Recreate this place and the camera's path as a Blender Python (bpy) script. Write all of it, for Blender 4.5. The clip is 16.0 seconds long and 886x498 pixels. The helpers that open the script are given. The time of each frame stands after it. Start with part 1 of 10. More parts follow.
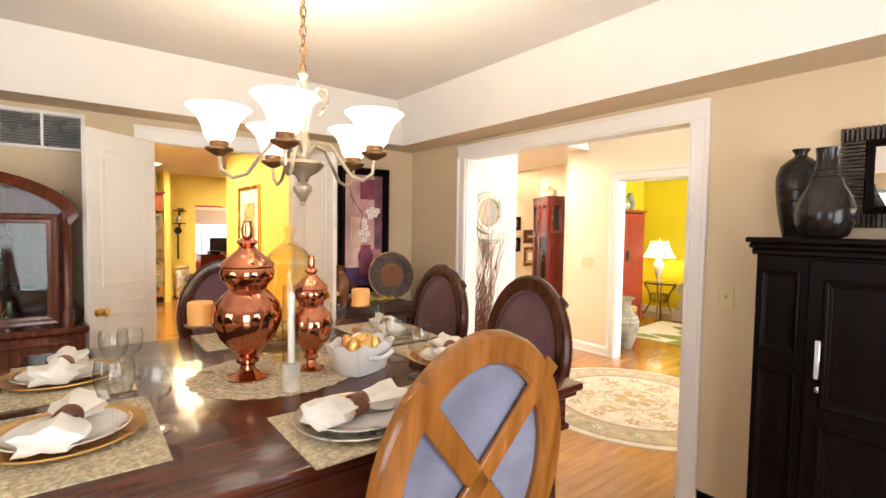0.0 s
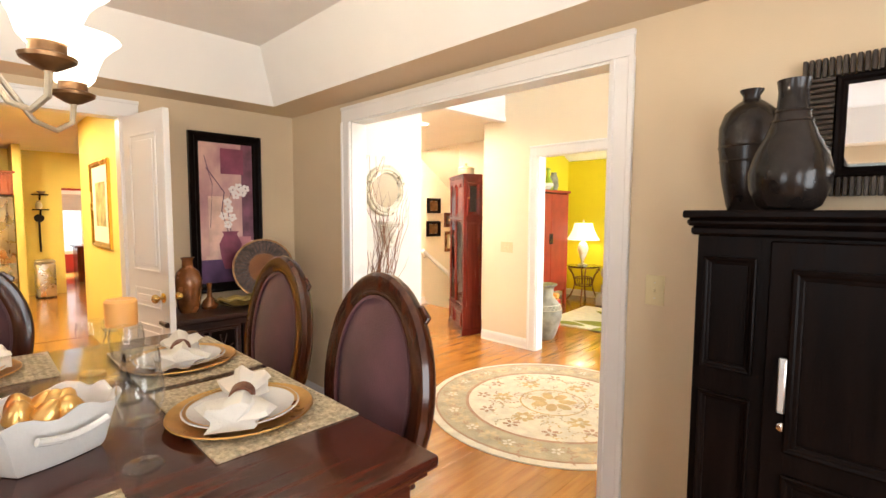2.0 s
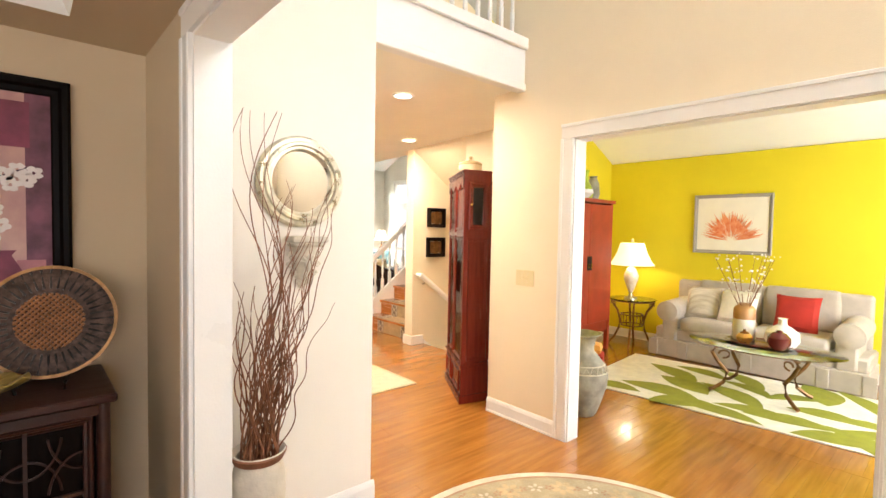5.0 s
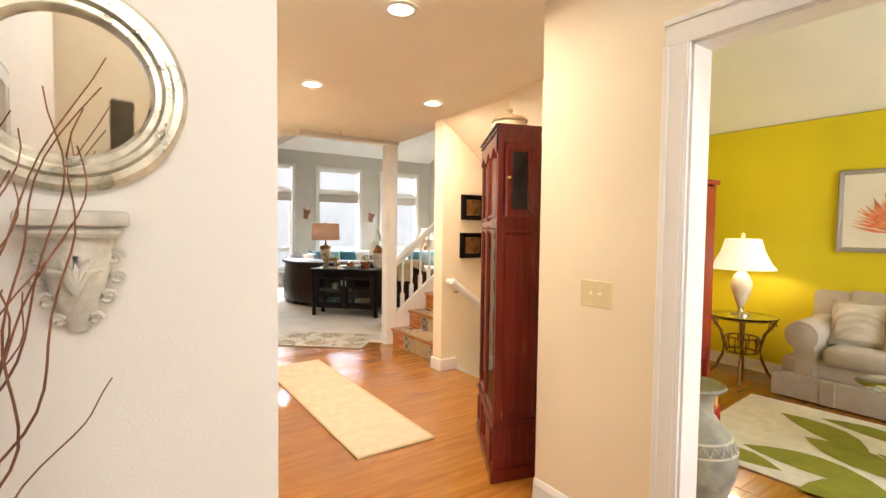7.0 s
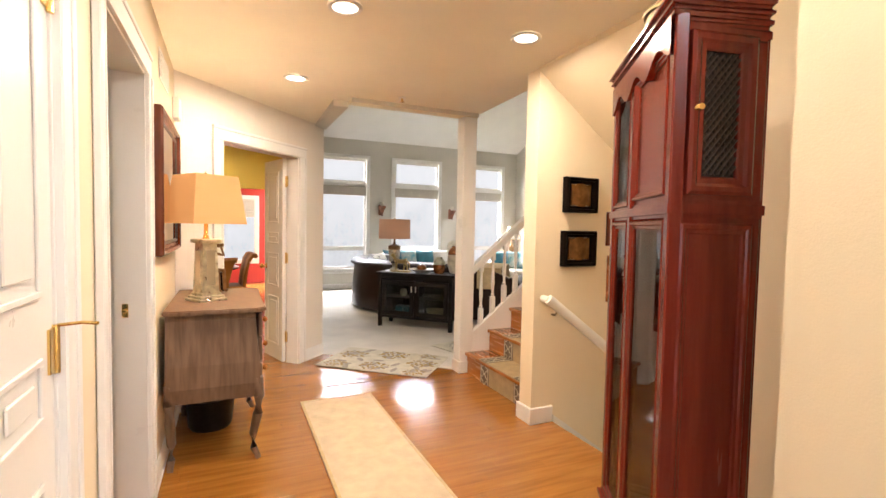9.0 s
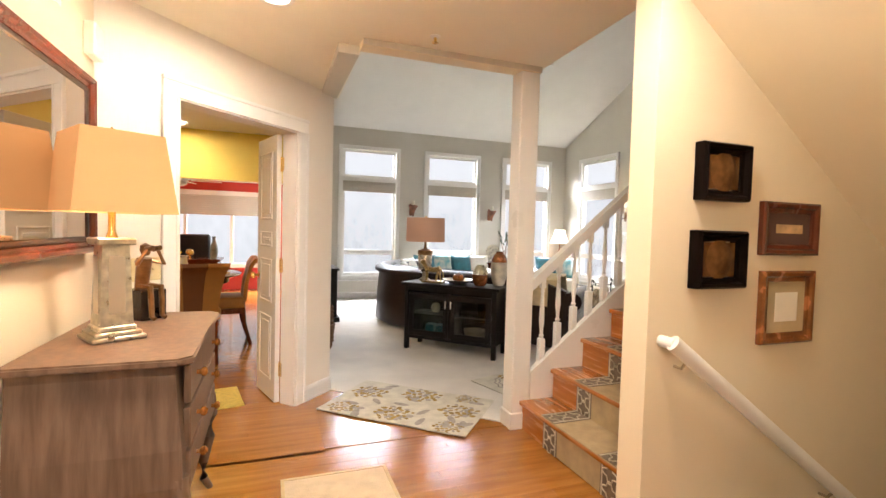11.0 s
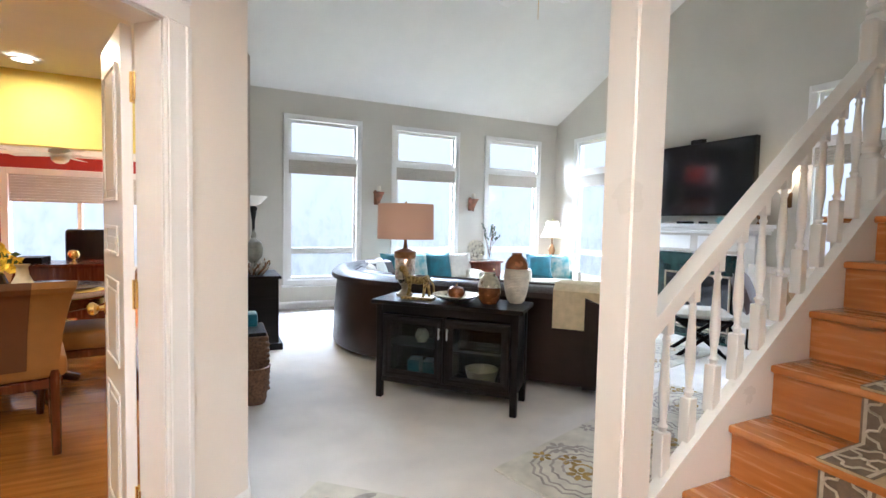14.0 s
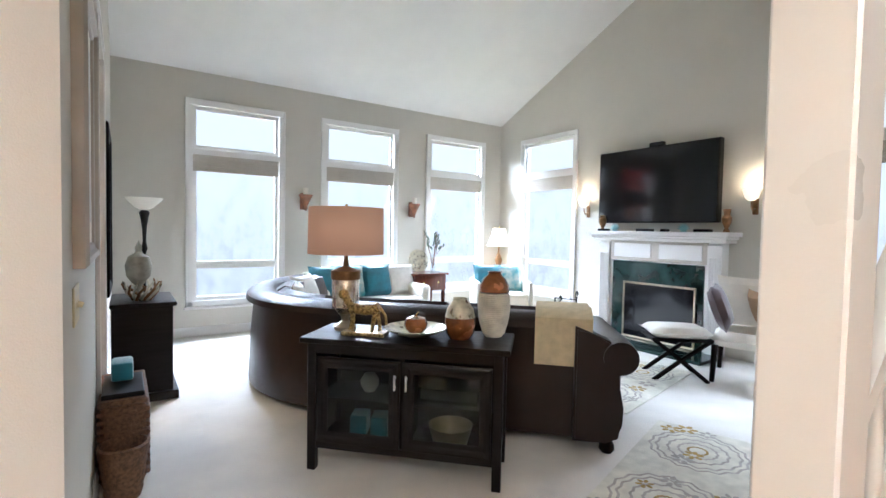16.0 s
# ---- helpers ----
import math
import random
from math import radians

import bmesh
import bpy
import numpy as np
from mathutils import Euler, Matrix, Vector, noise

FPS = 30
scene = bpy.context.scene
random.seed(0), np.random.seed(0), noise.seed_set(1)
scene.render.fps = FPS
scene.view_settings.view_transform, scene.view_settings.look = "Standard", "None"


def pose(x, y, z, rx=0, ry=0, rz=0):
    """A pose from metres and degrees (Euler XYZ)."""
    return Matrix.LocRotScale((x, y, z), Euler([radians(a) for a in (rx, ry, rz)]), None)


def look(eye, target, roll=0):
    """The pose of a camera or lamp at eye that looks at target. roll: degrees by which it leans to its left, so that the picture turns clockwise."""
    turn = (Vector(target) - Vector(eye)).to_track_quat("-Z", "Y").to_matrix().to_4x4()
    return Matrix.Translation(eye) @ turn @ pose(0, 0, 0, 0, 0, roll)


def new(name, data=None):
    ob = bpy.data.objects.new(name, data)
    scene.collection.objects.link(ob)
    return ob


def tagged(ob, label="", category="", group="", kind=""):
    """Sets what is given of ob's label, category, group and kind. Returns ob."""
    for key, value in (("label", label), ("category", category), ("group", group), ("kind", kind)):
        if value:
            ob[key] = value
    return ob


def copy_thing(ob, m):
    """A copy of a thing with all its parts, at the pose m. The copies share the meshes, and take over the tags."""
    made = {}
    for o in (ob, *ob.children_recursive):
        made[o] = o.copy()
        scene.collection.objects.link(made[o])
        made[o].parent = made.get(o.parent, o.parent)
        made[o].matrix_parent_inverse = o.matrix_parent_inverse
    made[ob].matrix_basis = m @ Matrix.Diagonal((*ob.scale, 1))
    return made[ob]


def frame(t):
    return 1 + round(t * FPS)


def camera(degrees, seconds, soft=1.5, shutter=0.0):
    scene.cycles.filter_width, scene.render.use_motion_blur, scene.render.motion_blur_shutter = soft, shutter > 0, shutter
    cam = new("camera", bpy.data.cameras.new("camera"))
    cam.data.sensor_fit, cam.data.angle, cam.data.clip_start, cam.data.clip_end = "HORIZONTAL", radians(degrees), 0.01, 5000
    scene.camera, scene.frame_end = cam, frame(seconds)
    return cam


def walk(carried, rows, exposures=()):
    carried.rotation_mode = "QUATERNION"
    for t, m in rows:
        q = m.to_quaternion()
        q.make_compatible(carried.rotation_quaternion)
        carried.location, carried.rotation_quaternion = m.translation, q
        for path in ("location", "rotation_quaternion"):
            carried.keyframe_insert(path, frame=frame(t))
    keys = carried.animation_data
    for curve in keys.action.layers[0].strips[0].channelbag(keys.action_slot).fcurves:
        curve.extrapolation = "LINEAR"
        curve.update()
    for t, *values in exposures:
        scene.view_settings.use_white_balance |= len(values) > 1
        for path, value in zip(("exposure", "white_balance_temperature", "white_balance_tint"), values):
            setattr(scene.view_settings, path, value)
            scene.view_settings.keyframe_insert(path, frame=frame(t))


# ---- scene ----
cam = camera(86.3, 16.0)
PATH = [
    (0, (-0.021, 0.071, 1.469), (1.199, 1.653, 1.378), 0.9),
    (0.5, (0.057, 0.096, 1.448), (1.349, 1.619, 1.34), 0.7),
    (1, (0.243, 0.174, 1.448), (1.596, 1.641, 1.313), 0.3),
    (1.5, (0.46, 0.254, 1.438), (1.852, 1.684, 1.295), 0.2),
    (2, (0.681, 0.378, 1.437), (2.099, 1.78, 1.287), 0.3),
    (2.5, (0.904, 0.509, 1.438), (2.327, 1.908, 1.298), 0.4),
    (3, (1.124, 0.634, 1.433), (2.515, 2.065, 1.313), 0.4),
    (3.5, (1.365, 0.771, 1.44), (2.71, 2.248, 1.34), 0.5),
    (4, (1.582, 0.943, 1.438), (2.909, 2.437, 1.348), 0.8),
    (4.2, (1.684, 1.014, 1.44), (3.017, 2.503, 1.352), 1.1),
    (6.3, (2.788, 1.891, 1.341), (4.052, 3.44, 1.279), 1.1),
    (6.5, (2.885, 1.963, 1.336), (4.116, 3.537, 1.268), 1.0),
    (7, (3.119, 2.199, 1.35), (4.254, 3.843, 1.264), 0.7),
    (7.5, (3.325, 2.493, 1.342), (4.369, 4.196, 1.238), 0.7),
    (8, (3.486, 2.743, 1.333), (4.461, 4.486, 1.225), 0.6),
    (8.5, (3.658, 2.996, 1.34), (4.557, 4.779, 1.235), 0.8),
    (9, (3.779, 3.241, 1.324), (4.601, 5.062, 1.23), 1.1),
    (9.5, (3.895, 3.536, 1.313), (4.649, 5.386, 1.227), 1.4),
    (10, (3.997, 3.828, 1.302), (4.702, 5.698, 1.221), 1.6),
    (10.2, (4.041, 3.938, 1.299), (4.73, 5.814, 1.222), 1.5),
    (12.3, (4.304, 5.094, 1.27), (4.998, 6.966, 1.151), 1.8),
    (12.5, (4.312, 5.229, 1.283), (5.027, 7.093, 1.153), 1.8),
    (13, (4.365, 5.493, 1.272), (5.134, 7.334, 1.145), 1.8),
    (13.5, (4.458, 5.753, 1.27), (5.268, 7.577, 1.149), 1.5),
    (14, (4.537, 5.96, 1.272), (5.388, 7.767, 1.165), 1.2),
    (14.5, (4.584, 6.184, 1.275), (5.502, 7.957, 1.174), 1.2),
    (15, (4.642, 6.405, 1.258), (5.639, 8.136, 1.165), 1.2),
    (15.5, (4.708, 6.603, 1.254), (5.768, 8.296, 1.168), 1.2),
    (16, (4.757, 6.771, 1.289), (5.872, 8.429, 1.215), 1.1),
]
walk(cam, [(t, look(eye, target, roll)) for t, eye, target, roll in PATH],
     [(0, 0.42, 6500, 11), (4.2, 0.24, 6500, 11), (6.3, -0.12, 6500, 11), (7, -0.24, 6500, 12), (8.5, -0.38, 6500, 14), (10, -0.40, 6500, 14), (12.5, -0.18, 5750, 12), (14, -0.12, 5250, 10), (16, -0.14, 5300, 10)])

# ---- world and light ----
world = bpy.data.worlds.new("overcast_sky")
world.use_nodes = True
scene.world = world
wn = world.node_tree
sky = wn.nodes.new("ShaderNodeTexSky")
sky.sky_type, sky.sun_disc = "NISHITA", False
sky.sun_elevation, sky.sun_rotation, sky.dust_density = radians(35), radians(200), 4.0
wn.links.new(sky.outputs[0], wn.nodes["Background"].inputs[0])
wn.nodes["Background"].inputs[1].default_value = 0.10
sun = new("sun", bpy.data.lights.new("sun", "SUN"))
sun.data.energy, sun.data.angle, sun.data.color = 0.8, radians(20), (1, 0.96, 0.9)
sun.matrix_world = look((0, -10, 20), (1.5, -4, 8))

WARM = (1.0, 0.74, 0.44)
SOFT = (1.0, 0.90, 0.76)
DAY = (0.90, 0.95, 1.0)
HALL = (1.0, 0.86, 0.66)
KITCHEN = (1.0, 0.77, 0.45)


def lamp(kind, name, m, power, color, size=0.1, size_y=None, spot=120, blend=0.6):
    d = bpy.data.lights.new(name, kind)
    d.energy, d.color = power, color
    if kind == "AREA":
        d.size = size
        d.shape = "DISK"
        if size_y:
            d.shape, d.size_y = "RECTANGLE", size_y
    elif kind == "SPOT":
        d.spot_size, d.spot_blend, d.shadow_soft_size = radians(spot), blend, size
    else:
        d.shadow_soft_size = size
    ob = new(name, d)
    ob.matrix_world = m
    return ob


DOWN = pose(0, 0, 0)


# ---- materials ----
def mat(name, col, rough=0.5, metal=0.0, var=0.10, scale=6.0, bump=0.04, bscale=70.0, stretch=(1, 1, 1), col2=None,
        coat=0.0, rvar=0.12, sheen=0.0, trans=0.0, emit=None, power=0.0, rand=0.0, ior=1.45, island=False):
    m = bpy.data.materials.new(name)
    m.use_nodes = True
    n, l = m.node_tree.nodes, m.node_tree.links
    b = n["Principled BSDF"]
    tc, mp = n.new("ShaderNodeTexCoord"), n.new("ShaderNodeMapping")
    mp.inputs["Scale"].default_value = stretch
    if rand and not island:
        oi, av = n.new("ShaderNodeObjectInfo"), n.new("ShaderNodeVectorMath")
        l.new(tc.outputs["Object"], av.inputs[0])
        l.new(oi.outputs["Location"], av.inputs[1])
        l.new(av.outputs[0], mp.inputs["Vector"])
    else:
        l.new(tc.outputs["Object"], mp.inputs["Vector"])
    n1 = n.new("ShaderNodeTexNoise")
    n1.inputs["Scale"].default_value, n1.inputs["Detail"].default_value = scale, 5
    l.new(mp.outputs[0], n1.inputs["Vector"])
    ramp = n.new("ShaderNodeValToRGB")
    lo = [max(0, c * (1 - var)) for c in col] if col2 is None else list(col)
    hi = [min(1, c * (1 + var)) for c in col] if col2 is None else list(col2)
    ramp.color_ramp.elements[0].position, ramp.color_ramp.elements[1].position = 0.32, 0.68
    ramp.color_ramp.elements[0].color, ramp.color_ramp.elements[1].color = (*lo, 1), (*hi, 1)
    l.new(n1.outputs["Fac"], ramp.inputs[0])
    out = ramp.outputs[0]
    if rand:
        oi, mr, hv = n.new("ShaderNodeNewGeometry" if island else "ShaderNodeObjectInfo"), n.new("ShaderNodeMapRange"), n.new("ShaderNodeHueSaturation")
        mr.inputs[3].default_value, mr.inputs[4].default_value = 1 - rand, 1 + rand
        l.new(oi.outputs["Random Per Island" if island else "Random"], mr.inputs[0])
        l.new(mr.outputs[0], hv.inputs["Value"])
        l.new(out, hv.inputs["Color"])
        out = hv.outputs[0]
    l.new(out, b.inputs["Base Color"])
    n2 = n.new("ShaderNodeTexNoise")
    n2.inputs["Scale"].default_value, n2.inputs["Detail"].default_value = bscale, 3
    l.new(mp.outputs[0], n2.inputs["Vector"])
    if bump:
        bp = n.new("ShaderNodeBump")
        bp.inputs["Strength"].default_value, bp.inputs["Distance"].default_value = min(1, bump * 5), 0.004
        l.new(n2.outputs["Fac"], bp.inputs["Height"])
        l.new(bp.outputs[0], b.inputs["Normal"])
    rr = n.new("ShaderNodeMapRange")
    rr.inputs[3].default_value, rr.inputs[4].default_value = max(0.02, rough - rvar), min(1, rough + rvar)
    l.new(n1.outputs["Fac"], rr.inputs[0])
    l.new(rr.outputs[0], b.inputs["Roughness"])
    b.inputs["Metallic"].default_value = metal
    b.inputs["Coat Weight"].default_value = coat
    b.inputs["Coat Roughness"].default_value = 0.08
    b.inputs["Sheen Weight"].default_value = sheen
    b.inputs["Transmission Weight"].default_value = trans
    b.inputs["IOR"].default_value = ior
    if emit:
        b.inputs["Emission Color"].default_value = (*emit, 1)
        b.inputs["Emission Strength"].default_value = power
    return m


def glass(name, col=(1, 1, 1), rough=0.0):
    m = bpy.data.materials.new(name)
    m.use_nodes = True
    b = m.node_tree.nodes["Principled BSDF"]
    b.inputs["Base Color"].default_value = (*col, 1)
    b.inputs["Transmission Weight"].default_value, b.inputs["Roughness"].default_value = 1.0, rough
    b.inputs["IOR"].default_value = 1.45
    return m


def pane_glass(name, tint=(1, 1, 1), gloss=0.5):
    """Thin pane: clear with a Fresnel gloss."""
    m = bpy.data.materials.new(name)
    m.use_nodes = True
    n, l = m.node_tree.nodes, m.node_tree.links
    n.remove(n["Principled BSDF"])
    t, g, mx, lw, pw, mr = (n.new("ShaderNode" + k) for k in ("BsdfTransparent", "BsdfGlossy", "MixShader", "LayerWeight", "Math", "MapRange"))
    t.inputs[0].default_value = (*tint, 1)
    g.inputs["Roughness"].default_value = 0.02
    g.inputs[0].default_value = (gloss, gloss, gloss, 1)
    lw.inputs[0].default_value = 0.5
    pw.operation, pw.inputs[1].default_value = "POWER", 4.0
    mr.inputs[3].default_value, mr.inputs[4].default_value = 0.035, 0.8
    l.new(lw.outputs["Facing"], pw.inputs[0])
    l.new(pw.outputs[0], mr.inputs[0])
    l.new(mr.outputs[0], mx.inputs[0])
    l.new(t.outputs[0], mx.inputs[1])
    l.new(g.outputs[0], mx.inputs[2])
    l.new(mx.outputs[0], n["Material Output"].inputs[0])
    return m


def shade_mat(name, col, glow, power):
    """Lamp shade: cloth or glass lit from within."""
    m = bpy.data.materials.new(name)
    m.use_nodes = True
    n, l = m.node_tree.nodes, m.node_tree.links
    b = n["Principled BSDF"]
    b.inputs["Base Color"].default_value, b.inputs["Roughness"].default_value = (*col, 1), 0.8
    b.inputs["Emission Color"].default_value, b.inputs["Emission Strength"].default_value = (*glow, 1), power
    nz, bp = n.new("ShaderNodeTexNoise"), n.new("ShaderNodeBump")
    nz.inputs["Scale"].default_value, bp.inputs["Strength"].default_value = 180, 0.15
    l.new(nz.outputs["Fac"], bp.inputs["Height"])
    l.new(bp.outputs[0], b.inputs["Normal"])
    return m


def wood(name, a, b, rough=0.3, coat=0.3, along=0, rand=0.0, scale=4.0, island=False):
    st = [9.0, 9.0, 9.0]
    st[along] = 0.8
    return mat(name, a, rough, 0, 0, scale, 0.03, 30, tuple(st), col2=b, coat=coat, rand=rand, island=island)


M_TAN = mat("tan_wall_paint", (0.63, 0.50, 0.335), 0.6, var=0.03, scale=2, bscale=220)
M_CREAM = mat("cream_wall_paint", (0.82, 0.71, 0.53), 0.6, var=0.03, scale=2, bscale=220)
M_PALE = mat("pale_wall_paint", (0.80, 0.74, 0.66), 0.6, var=0.02, scale=2, bscale=220)
M_GREY = mat("greige_wall_paint", (0.61, 0.575, 0.50), 0.6, var=0.03, scale=2, bscale=220)
M_YELLOW = mat("warm_yellow_wall_paint", (0.80, 0.66, 0.18), 0.6, var=0.03, scale=2, bscale=220)
M_LIME = mat("lime_yellow_wall_paint", (0.72, 0.60, 0.02), 0.6, var=0.04, scale=2, bscale=220)
M_RED = mat("red_wall_paint", (0.42, 0.03, 0.02), 0.6, var=0.05, scale=2, bscale=220)
M_BLUE = mat("peacock_blue_wall_paint", (0.006, 0.075, 0.16), 0.5, var=0.06, scale=2, bscale=220)
M_CEIL = mat("white_ceiling_paint", (0.80, 0.78, 0.74), 0.8, var=0.02, scale=3, bscale=150)
M_CEILW = mat("warm_white_ceiling_paint", (0.88, 0.83, 0.71), 0.8, var=0.02, scale=3, bscale=150)
M_TRIM = mat("white_trim_paint", (0.82, 0.80, 0.77), 0.32, var=0.02, scale=4, bscale=120, bump=0.02)
M_CARPET = mat("ivory_carpet", (0.68, 0.63, 0.56), 0.95, var=0.10, scale=3, bump=0.2, bscale=420, sheen=0.3)
M_OAK = wood("honey_oak_floor", (0.29, 0.105, 0.016), (0.41, 0.170, 0.031), 0.16, 0.5, 0, 0.07, 3.0)
M_OAKI = wood("honey_oak_strips", (0.29, 0.105, 0.016), (0.41, 0.170, 0.031), 0.16, 0.5, 0, 0.07, 3.0, True)
M_OAKD = wood("oak_stair_wood", (0.36, 0.125, 0.026), (0.50, 0.195, 0.05), 0.26, 0.3, 1)
M_MAHO = wood("mahogany_wood", (0.070, 0.015, 0.007), (0.125, 0.030, 0.013), 0.24, 0.35, 2)
M_MAHOX = wood("mahogany_table_wood", (0.040, 0.010, 0.006), (0.080, 0.020, 0.010), 0.16, 0.4, 0)
M_CHERRY = wood("red_cherry_clock_wood", (0.115, 0.012, 0.007), (0.16, 0.020, 0.011), 0.22, 0.2, 2)
M_ESP = wood("espresso_wood", (0.003, 0.0016, 0.0013), (0.007, 0.0036, 0.0026), 0.34, 0.0, 2)
M_BLACK = wood("black_cabinet_wood", (0.008, 0.006, 0.005), (0.014, 0.010, 0.009), 0.34, 0.08, 0)
# Same chair wood twice: shade darkened into this one, direct light left in amber.
M_AMBER_SHADED = wood("shaded_amber_chair_wood", (0.030, 0.008, 0.004), (0.070, 0.019, 0.007), 0.2, 0.4, 2)
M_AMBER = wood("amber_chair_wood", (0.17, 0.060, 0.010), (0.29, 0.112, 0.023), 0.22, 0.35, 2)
M_WASH = wood("weathered_grey_wood", (0.115, 0.066, 0.040), (0.20, 0.125, 0.080), 0.55, 0.0, 2)
M_LACQ = mat("red_lacquer", (0.34, 0.045, 0.022), 0.4, var=0.18, scale=5, bscale=60)
M_BRASS = mat("brass", (0.80, 0.56, 0.20), 0.25, 1.0, bump=0.01)
M_CHROME = mat("brushed_steel", (0.72, 0.71, 0.68), 0.28, 1.0, bump=0.01)
M_PEWTER = mat("aged_pewter_metal", (0.42, 0.35, 0.25), 0.4, 0.7, var=0.25, scale=14)
M_COPPER = mat("mercury_copper_glass", (0.52, 0.20, 0.11), 0.07, 1.0, var=0.18, scale=30, bump=0.015, bscale=90, rvar=0.05)
M_GOLDG = pane_glass("amber_glass", (1.0, 0.92, 0.70), 0.7)
M_CLEAR = pane_glass("clear_glass", (0.96, 0.97, 0.97), 0.8)
M_PANE = pane_glass("window_pane_glass")
M_CABGL = pane_glass("cabinet_glass", (0.80, 0.82, 0.80), 0.45)
M_MIRROR = mat("mirror_silver", (0.9, 0.9, 0.9), 0.02, 1.0, var=0.01, bump=0, rvar=0.0)
M_LEATHER = mat("dark_brown_leather", (0.020, 0.009, 0.006), 0.34, var=0.3, scale=7, bump=0.08, bscale=160, coat=0.1)
M_PLUM = mat("plum_brown_suede", (0.085, 0.030, 0.036), 0.6, var=0.4, scale=6, bump=0.08, bscale=220, sheen=0.08)
M_SLATE = mat("slate_blue_cloth", (0.15, 0.16, 0.23), 0.85, var=0.28, scale=9, bump=0.12, bscale=320, sheen=0.3)
M_WHITEC = mat("white_ceramic", (0.80, 0.78, 0.74), 0.18, var=0.03, coat=0.3)
M_LINEN = mat("white_linen", (0.80, 0.76, 0.68), 0.9, var=0.06, scale=14, bump=0.15, bscale=260, sheen=0.2)
M_TAUPE = mat("taupe_sofa_cloth", (0.46, 0.40, 0.34), 0.9, var=0.08, scale=9, bump=0.12, bscale=300, sheen=0.2)
M_IVORY = mat("ivory_upholstery", (0.72, 0.67, 0.58), 0.9, var=0.06, scale=9, bump=0.12, bscale=300, sheen=0.2)
M_TEAL = mat("teal_velvet", (0.012, 0.13, 0.17), 0.7, var=0.25, scale=9, bump=0.08, bscale=240, sheen=0.5)
M_CREAMC = mat("cream_throw_knit", (0.64, 0.52, 0.32), 0.95, var=0.10, scale=20, bump=0.25, bscale=200)
M_GOLDP = mat("gold_charger_metal", (0.72, 0.44, 0.15), 0.3, 1.0, var=0.1, scale=20)
M_WICKER = mat("brown_wicker", (0.14, 0.07, 0.035), 0.7, var=0.45, scale=60, bump=0.3, bscale=90)
M_IRON = mat("dark_wrought_iron", (0.020, 0.017, 0.015), 0.45, 0.6, var=0.3, scale=20)
M_BRONZE = mat("bronze_metal", (0.24, 0.13, 0.06), 0.35, 0.9, var=0.35, scale=20)
M_STONE = mat("mottled_grey_stoneware", (0.33, 0.31, 0.25), 0.6, var=0.35, scale=10, bump=0.1, bscale=60)
M_SAND = mat("sandstone_plaster", (0.62, 0.57, 0.47), 0.75, var=0.2, scale=16, bump=0.12, bscale=80)
M_BLACKV = mat("black_glazed_pottery", (0.018, 0.013, 0.011), 0.22, var=0.5, scale=9, coat=0.05, bump=0.03)
M_TWIG = mat("reddish_brown_twig", (0.22, 0.085, 0.04), 0.7, var=0.4, scale=12, bump=0.1)
M_WAX = mat("cream_wax", (0.85, 0.80, 0.70), 0.45, var=0.03)
M_WAXO = mat("orange_wax", (0.85, 0.42, 0.12), 0.45, var=0.08)
M_PLASTIC = mat("ivory_plastic", (0.68, 0.58, 0.34), 0.35, var=0.02, bump=0)
M_SCREEN = mat("black_screen", (0.006, 0.006, 0.008), 0.10, var=0.05, bump=0, rvar=0.02)
M_MARBLE = mat("dark_green_marble", (0.012, 0.028, 0.024), 0.12, var=0.6, scale=7, bump=0, coat=0.4)
M_SOOT = mat("soot_black_firebox", (0.012, 0.011, 0.010), 0.8, var=0.4, scale=12)
M_SILVER = mat("silver_leaf_metal", (0.62, 0.58, 0.46), 0.3, 0.85, var=0.3, scale=22, bump=0.06)
M_BULB = mat("frosted_bulb_glow", (1, 0.95, 0.85), 0.5, bump=0, emit=(1.0, 0.86, 0.62), power=14)
M_CANGLOW = mat("recessed_lamp_glow", (1, 0.95, 0.85), 0.5, bump=0, emit=(1.0, 0.90, 0.74), power=9)
M_SHADEW = shade_mat("white_lamp_shade", (0.8, 0.76, 0.68), (1.0, 0.80, 0.52), 1.1)
M_SHADEC = shade_mat("cream_hall_lamp_shade", (0.48, 0.27, 0.12), (1.0, 0.44, 0.13), 0.42)
M_SHADEP = shade_mat("coral_beige_lamp_shade", (0.52, 0.34, 0.25), (1.0, 0.48, 0.26), 0.16)
M_OPAL = shade_mat("opal_glass_shade", (0.85, 0.82, 0.78), (1.0, 0.93, 0.82), 2.2)
M_BLIND = mat("beige_cellular_blind", (0.50, 0.45, 0.38), 0.85, var=0.05, scale=5, bscale=200)

for m_, level in ((M_ESP, 0.06), (M_BLACK, 0.15), (M_MAHO, 0.3), (M_MAHOX, 0.35), (M_LEATHER, 0.35), (M_AMBER, 0.35), (M_AMBER_SHADED, 0.35), (M_CHERRY, 0.3), (M_BLACKV, 0.35)):
    m_.node_tree.nodes["Principled BSDF"].inputs["Specular IOR Level"].default_value = level


# ---- mesh helpers ----
def mesh_of(bm, name):
    bmesh.ops.recalc_face_normals(bm, faces=bm.faces)
    me = bpy.data.meshes.new(name)
    bm.to_mesh(me)
    bm.free()
    return me


def link(name, bm, material, smooth=False):
    me = mesh_of(bm, name)
    for m in material if isinstance(material, (list, tuple)) else [material]:
        me.materials.append(m)
    if smooth:
        for p in me.polygons:
            p.use_smooth = True
        me.set_sharp_from_angle(angle=radians(38))
    return new(name, me)


